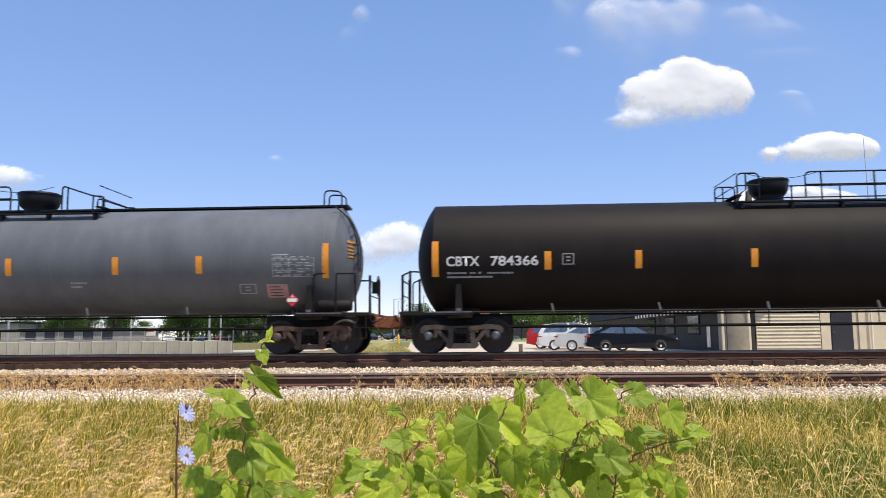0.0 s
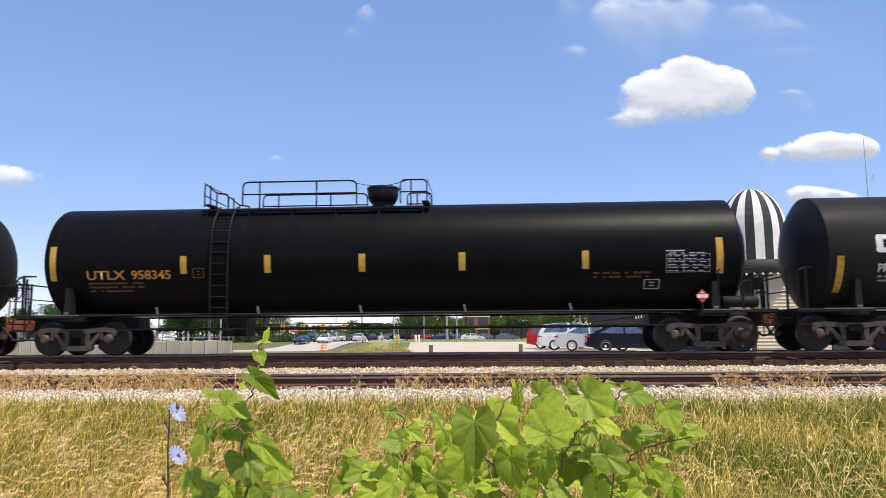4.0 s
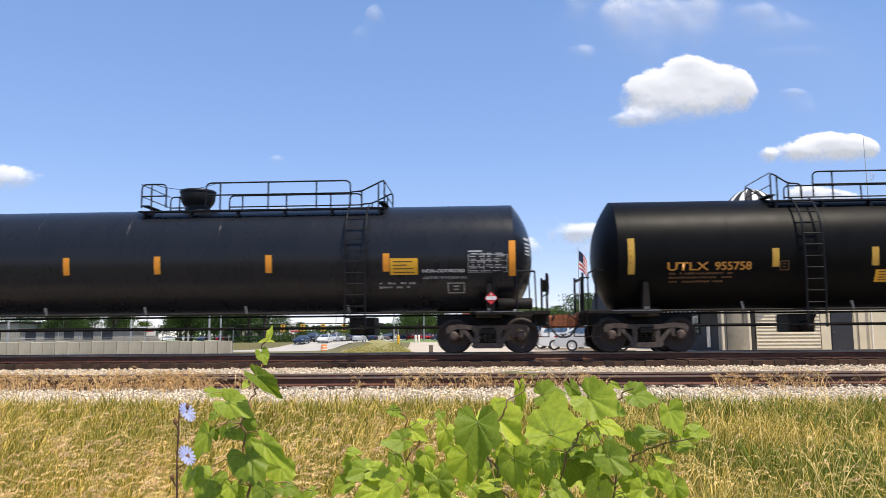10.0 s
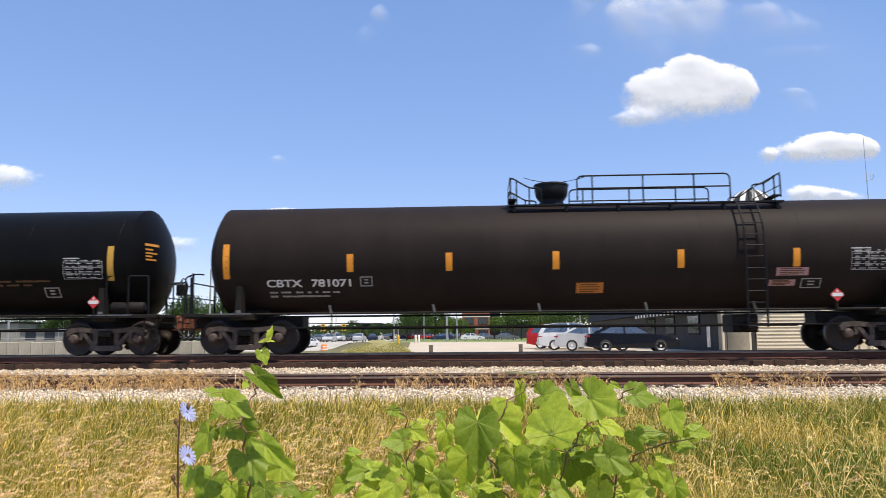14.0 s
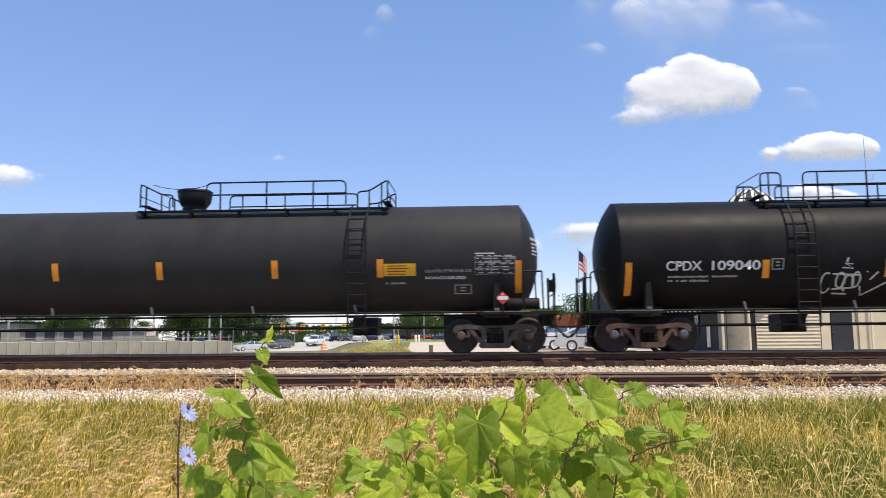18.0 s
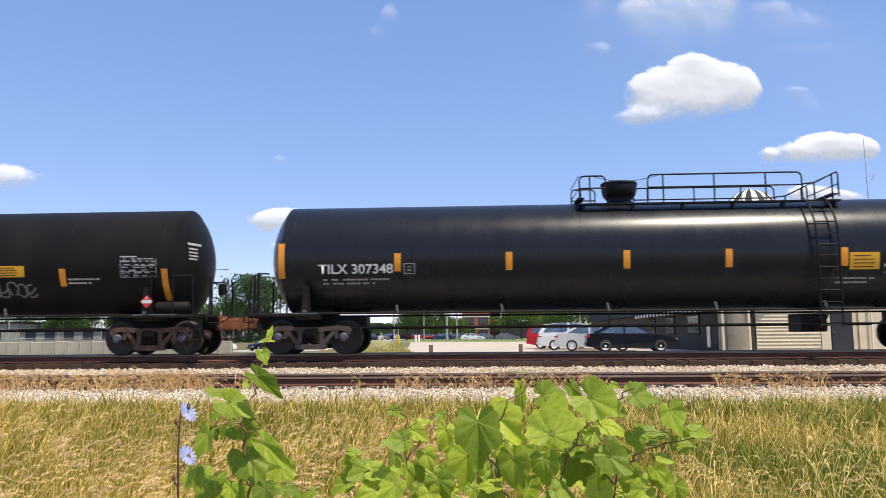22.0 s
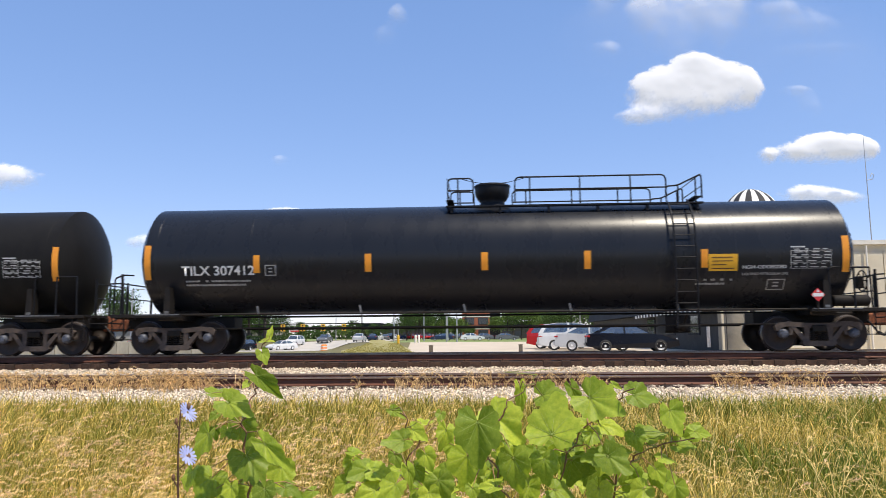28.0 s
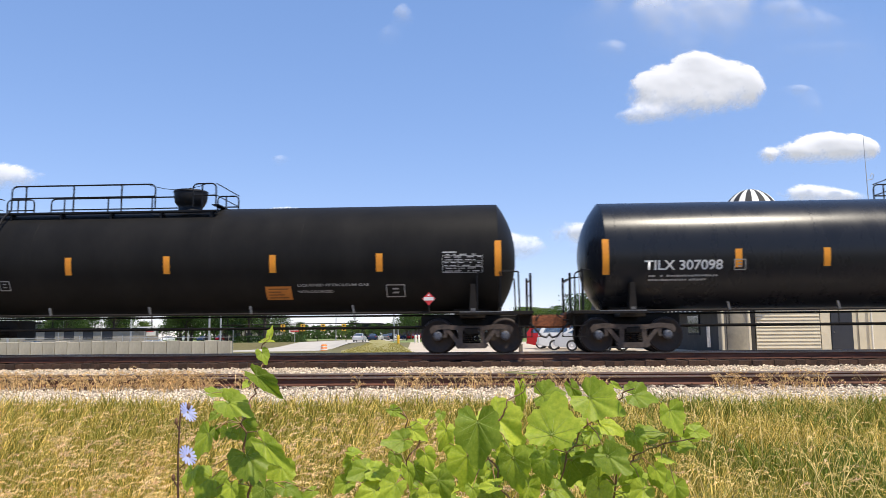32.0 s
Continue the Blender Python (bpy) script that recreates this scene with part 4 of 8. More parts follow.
PROX = dict(tank=(1.53, 2.605), ends=(39.72, 58.85), paint=M_DULL, label="black tank car with large white block logo and graffiti", blue=False, tape=M_YELLOW,
            bars=[40.5, 44.12, 47.35, 50.13, 52.5, 54.55, 58.1], strip=(1.97, 2.43), tall=(1.5, 2.4), deck=(48.10, 54.40), dome=(48.97, 49.9), ladder=(53.35, 53.88),
            rails=[(48.17, 48.84, "short"), (49.87, 53.30, "long"), (53.62, 54.37, "short")],
            marks=[("PROX", 41.43, 42.1, 1.98, 2.21, M_WHITE), ("92891", 42.3, 43.12, 1.98, 2.21, M_WHITE)],
            fine=[(41.45, 1.55, 1.85, 2, M_DIM), (54.7, 1.5, 1.98, 2, M_DIM)], panels=[(51.33, 52.06, 1.95, 2.32, M_PANEL)], tables=[(56.85, 57.85, 2.1, 2.6)],
            frames=[(44.3, 44.6, 1.98, 2.25, M_DIM), (55.9, 56.35, 1.6, 1.86, M_DIM)], placards=[57.4], logo=(41.38, 45.03, 2.47, 2.93),
            spray=[(p, 0.027, M_SPRAY) for p in bubble_piece(49.3, 1.72, 3.85)])
UTLX_B = dict(tank=(1.515, 2.59), ends=(81.42, 100.55), paint=M_BLACK, head=M_GOLD, label="black tank car with amber lettering and small yellow panel", blue=False, tape=M_YELLOW,
              bars=[82.24, 85.87, 88.33, 90.58, 93.41, 96.1, 99.6], deck=(86.00, 92.34), dome=(90.66, 91.58), ladder=(86.53, 86.99),
              rails=[(86.05, 86.62, "fall_right"), (87.14, 90.48, "long"), (91.58, 92.30, "short")],
              marks=[("UTLX", 83.15, 84.2, 2.08, 2.30, M_GOLD), ("955758", 84.35, 85.27, 2.08, 2.30, M_GOLD)],
              fine=[(83.2, 1.6, 1.98, 3, M_DARKGOLD), (96.5, 1.4, 1.98, 2, M_DARKGOLD)], panels=[(88.35, 89.2, 1.75, 2.05, M_PANEL)], tables=[(98.3, 99.38, 2.05, 2.57)],
              frames=[(85.97, 86.2, 2.06, 2.3, M_DARKGOLD), (97.7, 98.12, 1.58, 1.84, M_DIM)], placards=[99.22])
CBTX_B = dict(brake=False, ends=(101.95, 120.95), paint=M_BROWN, head=M_TABLE, label="brown-tinged weathered black tank car with white lettering", blue=False,
              bars=[102.74, 106.05, 108.65, 111.42, 114.6, 117.5, 120.2], deck=(110.25, 117.45), dome=(111.0, 111.95), ladder=(116.17, 116.65),
              rails=[(110.3, 110.92, "fall_right"), (112.08, 116.1, "long"), (116.85, 117.4, "fall_left")],
              marks=[("CBTX", 103.8, 104.75, 1.78, 2.0, M_WHITE), ("781071", 105.0, 106.05, 1.78, 2.0, M_WHITE)],
              fine=[(103.85, 1.9, 1.62, 2, M_DIM)], panels=[(111.95, 112.65, 1.55, 1.81, M_RUSTPANEL), (117.0, 117.8, 1.93, 2.13, M_PINK), (116.85, 117.5, 1.68, 1.83, M_PINK)], tables=[(118.85, 119.9, 2.05, 2.57)],
              frames=[(106.3, 106.62, 1.78, 2.03, M_DIM), (117.65, 118.15, 1.62, 1.86, M_DIM)], placards=[118.4])
NATX = dict(ends=(122.55, 141.86), paint=M_FADED, head=M_TABLE, label="faded dark grey-black tank car with yellow panel", blue=False,
            bars=[123.15, 126.06, 128.89, 131.75, 134.86, 137.66, 141.27], strip=(2.0, 2.47), tall=(1.57, 2.39), deck=(130.87, 137.84), dome=(131.6, 132.56), ladder=(136.84, 137.30),
            rails=[(130.92, 131.64, "fall_right"), (132.78, 136.65, "long"), (137.17, 137.79, "fall_left")],
            marks=[("NATX", 124.05, 124.85, 2.15, 2.40, M_WHITE), ("401322", 125.0, 126.02, 2.15, 2.40, M_WHITE), ("LIQUEFIED PETROLEUM GAS", 138.85, 140.05, 2.1, 2.19, M_DIM),
                   ("NON-ODORIZED", 138.85, 139.9, 1.94, 2.02, M_WHITE)],
            fine=[(124.1, 1.85, 1.97, 2, M_DIM), (137.8, 0.8, 1.82, 1, M_DIM)], panels=[(137.76, 138.6, 2.03, 2.35, M_PANEL)], tables=[(140.15, 141.2, 2.05, 2.56)],
            frames=[(126.3, 126.55, 2.15, 2.4, M_DIM), (139.6, 140.05, 1.56, 1.8, M_DIM)], placards=[140.85])
CPDX = dict(ends=(143.41, 162.9), paint=M_MATT, head=M_TABLE, label="black tank car with white and grey graffiti tags", rusty=True,
            bars=[144.1, 147.56, 150.6, 153.68, 156.43, 159.4, 162.2], strip=(1.87, 2.33), tall=(1.47, 2.3), deck=(147.67, 154.58), dome=(152.85, 153.94), ladder=(148.24, 148.76),
            rails=[(147.71, 148.24, "short"), (148.81, 152.58, "long"), (153.72, 154.52, "fall_left")],
            marks=[("CPDX", 145.05, 145.95, 2.08, 2.33, M_WHITE), ("109040", 146.2, 147.42, 2.08, 2.33, M_WHITE)],
            fine=[(145.1, 1.75, 1.9, 2, M_DIM), (159.55, 0.95, 2.02, 2, M_TABLE)], panels=[(157.5, 158.35, 2.12, 2.42, M_PANEL)], tables=[(161.0, 161.98, 2.08, 2.6)],
            frames=[(147.7, 148.0, 2.08, 2.36, M_DIM)], placards=[161.8],
            spray=[(p, 0.04, M_SPRAYW) for p in scrawl(148.95, 1.74, 1.85, 0.62)] + [(p, 0.032, M_SPRAYD) for p in cloud_piece(151.25, 1.76, 2.4, 0.74)]
            + [(p, w, M_SPRAYW) for p, w in squiggle(154.95, 156.7, 1.74, 2.1, 7, 24, 0.036)] + [([(154.6, 1.78), (154.75, 1.7), (154.86, 1.85), (154.84, 2.15)], 0.05, M_SPRAYW), ([(154.62, 2.14), (155.1, 2.16)], 0.05, M_SPRAYW)]
            + [(p, w, M_SPRAYD) for p, w in squiggle(157.3, 158.6, 1.6, 2.0, 5, 25, 0.05)])


def shqx(shift, number, panel=0.0):
    """Black car with the ladder near its front end."""
    return dict(brake=False, tank=(1.515, 2.59), ends=(185.6 + shift, 204.35 + shift), paint=M_MATT, label="dull black tank car with white lettering and orange panel",
                bars=[x + shift for x in (186.22, 188.73, 192.37, 195.06, 197.92, 200.75, 203.85)], deck=(188.81 + shift, 196.20 + shift),
                dome=(194.59 + shift, 195.53 + shift), ladder=(189.80 + shift, 190.34 + shift),
                rails=[(188.95 + shift, 189.80 + shift, "short"), (190.34 + shift, 194.44 + shift, "long"), (195.51 + shift, 196.15 + shift, "short")],
                marks=[("SHQX", 187.35 + shift, 188.3 + shift, 1.78, 1.99, M_WHITE), (number, 188.55 + shift, 189.5 + shift, 1.78, 1.99, M_WHITE),
                       ("LIQUEFIED PETROLEUM GAS", 198.55 + shift, 200.45 + shift, 1.78, 1.87, M_DIM), ("NON-ODORIZED", 198.55 + shift, 199.5 + shift, 1.63, 1.71, M_DIM)],
                fine=[(187.4 + shift, 1.65, 1.62, 2, M_DIM)], panels=[(196.5 + shift + panel, 197.2 + shift + panel, 1.46, 1.8, M_RUSTPANEL)], tables=[(202.4 + shift, 203.45 + shift, 2.1, 2.6)],
                frames=[(190.4 + shift, 190.7 + shift, 1.76, 2.02, M_DIM), (200.9 + shift, 201.4 + shift, 1.5, 1.82, M_DIM)], placards=[202.05 + shift])


SPECS = [GREY, CBTX_A, UTLX_A, PROX, tilx(0, "TILX 305551", None, False), UTLX_B, CBTX_B, NATX, CPDX, tilx(104.4, "TILX 307348", [165.36, 168.44, 171.35, 174.37, 176.95, 179.82, 183.6], True, 104.25, 103.95), shqx(0, "51366"),
         tilx(145.35, "TILX 307412", [206.38, 209.33, 212.3, 215.35, 218.0, 220.97, 224.49], True, 145.35, 145.07), shqx(41.1, "51479", 1.17), tilx(186.76, "TILX 307098", [247.72, 251.08, 253.28, 256.3, 259.3, 262.4, 265.9])]
for spec in SPECS:
    vehicle = tank_car(spec)
    if "logo" in spec:
        # the owner's mark: six white block shapes
        x0, x1, z0, z1 = spec["logo"]
        shell = [o for o in vehicle.children if o.name.split(".")[0] == "tank"][0]
        mid = (spec["ends"][0] + spec["ends"][1]) / 2
        step = (x1 - x0) / 6
        for i in range(6):
            g = Geo()
            xa = x0 - mid + i * step
            xb = xa + step * 0.97
            t = 0.125
            patch(g, xa + 0.03, xb - 0.03, z1 - t, z1, 0.005, 2)
            patch(g, xa + 0.03, xb - 0.03, z0, z0 + t, 0.005, 2)
            for xc in (xa, xb - 0.17):
                patch(g, xc, xc + 0.17, z0 + 0.03, z1 - 0.03, 0.0055, 3)
            part("logo_block", g, M_WHITE, shell, "white block of the owner's mark")


def travelled(t):
    """Metres that the train has gone by t; it slows a little."""
    ts = np.linspace(0, t, 200)
    v = np.interp(ts, [0, 3, 6, 9, 12.5, 17, 20, 24, 28, 32], [7.90, 7.853, 7.837, 7.814, 7.771, 7.69, 7.572, 7.473, 7.347, 7.279])
    return float(np.sum((v[1:] + v[:-1]) / 2 * np.diff(ts)))


def motions():
    """All that moves: the train and its wheels."""
    times = [float(t) for t in range(0, 33, 2)]
    gone = {t: travelled(t) for t in times}
    for car, c in TANKCARS:
        walk(car, [(t, Matrix.Translation((c - gone[t], LINE_Y, RAIL_Z))) for t in times])
    fine = [round(i / 15, 5) for i in range(481)]
    spin = {t: travelled(t) / 0.457 for t in fine}
    for car, w, x in WHEELSETS:
        c = car.matrix_basis.translation.x + gone[32.0]
        near = [t for t in fine if abs(c + x - spin[t] * 0.457) < 16]
        if not near:
            near = [0.0, 32.0]
        rows = [(t, Matrix.Translation((x, 0, 0.457)) @ Matrix.Rotation(-spin[t], 4, "Y")) for t in near]
        if near[0] > 0:
            rows.insert(0, (0.0, rows[0][1]))
        if near[-1] < 32:
            rows.append((32.0, rows[-1][1]))
        walk(w, rows)
    for o, p, d in CLOUDS:
        walk(o, [(0, Matrix.Translation(p)), (32, Matrix.Translation(p + d))])
    # the traffic waits, then pulls away car by car
    for c, start, lane, go in TRAFFIC:
        rows = []
        for i in range(65):
            t = i * 0.5
            u = max(0.0, t - go)
            d = start - (u * u if u < 4 else 16 + 8 * (u - 4))
            x, y, a = along(ROAD, max(d, 1.0))
            x, y = x - math.sin(a) * lane, y + math.cos(a) * lane
            rows.append((t, pose(x, y, land(x, y) + 0.07, 0, 0, math.degrees(a) + 180)))
        walk(c, rows)
    # the breeze
    for k, plant in enumerate(VINES):
        m = plant.matrix_basis.copy()
        sway = [(0, 0), (0.7, -0.15), (1.5, -0.1), (2.5, -0.30), (3.5, -0.2), (4.5, -0.3), (6.0, -0.35), (7.0, -0.2), (8.2, -0.05), (9.0, 0), (13, 0.04), (20, 0.05), (32, 0.05)]
        gain = 3.4 if plant.name.startswith("chicory") else 1.0
        walk(plant, [(t, m @ pose(0, 0, 0, 0, a * gain, 0)) for t, a in sway])

# ---- beyond the tracks ----
M_BRICK = material("red_brick", (0.42, 0.13, 0.07), 0.9, 0, (0.3, 0.1, 0.06), 1.5, 0.2, 30)
M_BEIGE = material("beige_siding", (0.62, 0.55, 0.40), 0.7, 0, (0.54, 0.475, 0.345), 1.2, 0.05, 30, per_object=0.06)
M_TRIM = material("cream_trim", (0.74, 0.70, 0.60), 0.6, 0, (0.64, 0.6, 0.5), 3, 0.03, 60)
M_CHAR = material("charcoal_roof", (0.014, 0.015, 0.018), 0.7, 0, (0.009, 0.0095, 0.011), 2, 0.15, 40, 0.2)
# darkened grey: shade under the side wing's roof is put into the colour
M_SHADEDGREY = material("shaded_grey_wall", (0.040, 0.037, 0.031), 0.8, 0, (0.026, 0.024, 0.020), 1.5, 0.1, 30)
# beige greyed down: the canopy's shade on the tower is in the colour
M_TOWERSHADE = material("shaded_beige_wall", (0.32, 0.285, 0.215), 0.85, 0, (0.20, 0.18, 0.14), 1.5, 0.1, 30)
M_CANVASW = material("white_canvas", (0.80, 0.78, 0.72), 0.8, 0, (0.68, 0.66, 0.6), 3, 0.05, 60)
M_CANVASB = material("black_canvas", (0.022, 0.022, 0.024), 0.75, 0, (0.03, 0.03, 0.032), 3, 0.05, 60)
M_DOOR = material("dark_door", (0.022, 0.024, 0.03), 0.4, 0, (0.03, 0.032, 0.04), 3, 0.02, 60)
M_GLASS = material("dark_glass", (0.015, 0.02, 0.025), 0.08, 0, (0.02, 0.025, 0.03), 3, 0, 60, 0.8)
M_CONC = material("weathered_concrete", (0.60, 0.54, 0.43), 0.9, 0, (0.34, 0.30, 0.235), 1.4, 0.3, 18, stretch=(1, 1, 0.4), per_object=0.08)
M_GALV = material("galvanised_steel", (0.46, 0.46, 0.46), 0.5, 0.5, (0.34, 0.34, 0.34), 8, 0.05, 60)
M_WOOD = material("grey_wood_post", (0.17, 0.14, 0.10), 0.9, 0, (0.10, 0.085, 0.065), 8, 0.4, 30)
M_WHITEWALL = material("pale_building", (0.36, 0.33, 0.28), 0.8, 0, (0.27, 0.25, 0.21), 1, 0.05, 20)
M_SIGNAL = material("signal_yellow", (0.75, 0.42, 0.02), 0.5, 0, (0.65, 0.36, 0.02), 4, 0.02, 60)
M_REDSIGN = material("red_sign", (0.6, 0.05, 0.04), 0.5, 0, (0.5, 0.05, 0.04), 4, 0.02, 60)
M_BARREL = material("traffic_barrel_orange", (0.8, 0.22, 0.03), 0.5, 0, (0.7, 0.2, 0.03), 4, 0.02, 60)
M_LEAF = leaf_material("tree_foliage", (0.065, 0.115, 0.030), (0.035, 0.070, 0.018), 0.3, 3.0, 0.6, "island", 0.4)
M_LEAF2 = leaf_material("light_tree_foliage", (0.13, 0.19, 0.045), (0.08, 0.13, 0.03), 0.3, 3.0, 0.6, "island", 0.35)
M_BARK = material("bark", (0.06, 0.045, 0.034), 0.9, 0, (0.035, 0.027, 0.022), 8, 0.5, 20)
M_CARGLASS = material("car_glass", (0.42, 0.46, 0.48), 0.04, 0.8, (0.34, 0.38, 0.40), 2, 0, 60, 0.8)
glass_nodes = M_CARGLASS.node_tree
see = glass_nodes.nodes.new("ShaderNodeBsdfTransparent")
see.inputs["Color"].default_value = (0.62, 0.70, 0.66, 1)
pane = glass_nodes.nodes.new("ShaderNodeMixShader")
pane.inputs["Fac"].default_value = 0.5
glass_nodes.links.new(glass_nodes.nodes["Principled BSDF"].outputs[0], pane.inputs[1])
glass_nodes.links.new(see.outputs[0], pane.inputs[2])
glass_nodes.links.new(pane.outputs[0], glass_nodes.nodes["Material Output"].inputs["Surface"])
M_TYRE = material("tyre", (0.018, 0.018, 0.018), 0.8, 0, (0.03, 0.03, 0.03), 20, 0.1, 60)
M_RIM = material("alloy_rim", (0.85, 0.85, 0.85), 0.35, 0.3, (0.65, 0.65, 0.66), 10, 0, 60)
M_TAIL = material("tail_lamp", (0.30, 0.015, 0.015), 0.2, 0, (0.4, 0.02, 0.02), 10, 0, 60)
M_HEAD = material("head_lamp", (0.75, 0.76, 0.78), 0.1, 0.3, (0.6, 0.6, 0.62), 10, 0, 60)
CARPAINT = {k: material("car_paint_" + k, c, 0.22, 0.0, tuple(q * 0.85 for q in c), 2, 0, 60, 0.3, coat=0.12)
            for k, c in dict(black=(0.006, 0.0065, 0.010), silver=(0.50, 0.51, 0.52), white=(0.72, 0.72, 0.71), red=(0.42, 0.02, 0.02), blue=(0.022, 0.035, 0.075), grey=(0.13, 0.135, 0.14)).items()}


def flat(name, pts, z, mat, label, category):
    g = Geo()
    n = len(pts)
    g.add([(x, y, z) for x, y in pts] + [(x, y, z - 0.3) for x, y in pts], [tuple(range(n))] + [(i, n + i, n + (i + 1) % n, (i + 1) % n) for i in range(n)])
    solid(name, g, mat, label, category, kind="structure")


flat("parking_lot", [(-3.6, 28), (40, 28), (40, 108), (6.7, 112), (-11.5, 116), (-5.0, 48)], LOT_Z + 0.02, M_LOT, "pale sandy gravel parking lot behind the tracks", "parking lot")
ROAD = [(-100, 92), (-72, 96), (-48, 101), (-36, 106), (-29.5, 112), (-26.5, 120), (-25.8, 130), (-26.2, 145), (-27.4, 165), (-29, 200), (-38, 320)]


def along(path, d):
    """Place and heading at d metres along a plan path."""
    for (xa, ya), (xb, yb) in zip(path, path[1:]):
        n = math.hypot(xb - xa, yb - ya)
        if d <= n or (xb, yb) == path[-1]:
            return xa + (xb - xa) * d / n, ya + (yb - ya) * d / n, math.atan2(yb - ya, xb - xa)
        d -= n


def rounded(path):
    """Corners of a plan path cut twice."""
    for _ in range(2):
        out = [path[0]]
        for (xa, ya), (xb, yb) in zip(path, path[1:]):
            out += [(xa * 0.75 + xb * 0.25, ya * 0.75 + yb * 0.25), (xa * 0.25 + xb * 0.75, ya * 0.25 + yb * 0.75)]
        path = out + [path[-1]]
    return path


ROAD = rounded(ROAD)


def build_road():
    g = Geo()
    v = []
    n = 0
    for k in range(0, 250, 2):
        x, y, a = along(ROAD, float(k))
        for o in (-7.0, -3.5, 0, 3.5, 7.0):
            px, py = x - math.sin(a) * o, y + math.cos(a) * o
            v.append((px, py, land(px, py) + 0.06))
        n += 1
    g.add(v, [(j * 5 + i, (j + 1) * 5 + i, (j + 1) * 5 + i + 1, j * 5 + i + 1) for j in range(n - 1) for i in range(4)], True)
    solid("road", g, M_ROAD, "pale concrete road with waiting traffic", "road", kind="structure")


build_road()
flat("lawn", [(-28, 320), (-20, 190), (-17, 140), (-15.5, 116), (7, 116), (60, 112), (60, 320)], LOT_Z + 0.012, M_LAWN, "green mown lawn beyond the lot", "lawn")
flat("lawn", [(-38, 138), (-40, 160), (-47, 212), (-52, 320), (-200, 320), (-200, 138)], LOT_Z + 0.010, M_LAWN, "green lawn with trees beside the road", "lawn")


def mound():
    """A low bank of dry grass between road and lot."""
    g = Geo()
    path = [(-5.5, 38, 1.9, 0.02), (-7.5, 52, 2.5, 0.08), (-10.6, 77, 2.0, 0.10), (-15.4, 112, 1.8, 0.15), (-24, 165, 2.4, 0.2), (-31, 215, 2.5, 0.1)]
    v = []
    for x, y, w, h in path:
        for i in range(9):
            t = -1 + 2 * i / 8
            v.append((x + t * w, y, LOT_Z + h * (1 - t * t) + 0.01 + 0.05 * noise.noise((x + t * w, y, 3))))
    g.add(v, [(j * 9 + i, j * 9 + i + 1, (j + 1) * 9 + i + 1, (j + 1) * 9 + i) for j in range(len(path) - 1) for i in range(8)], True)
    solid("grass_bank", g, M_BANK, "low bank of dry grass between road and lot", "bank", kind="structure")


mound()


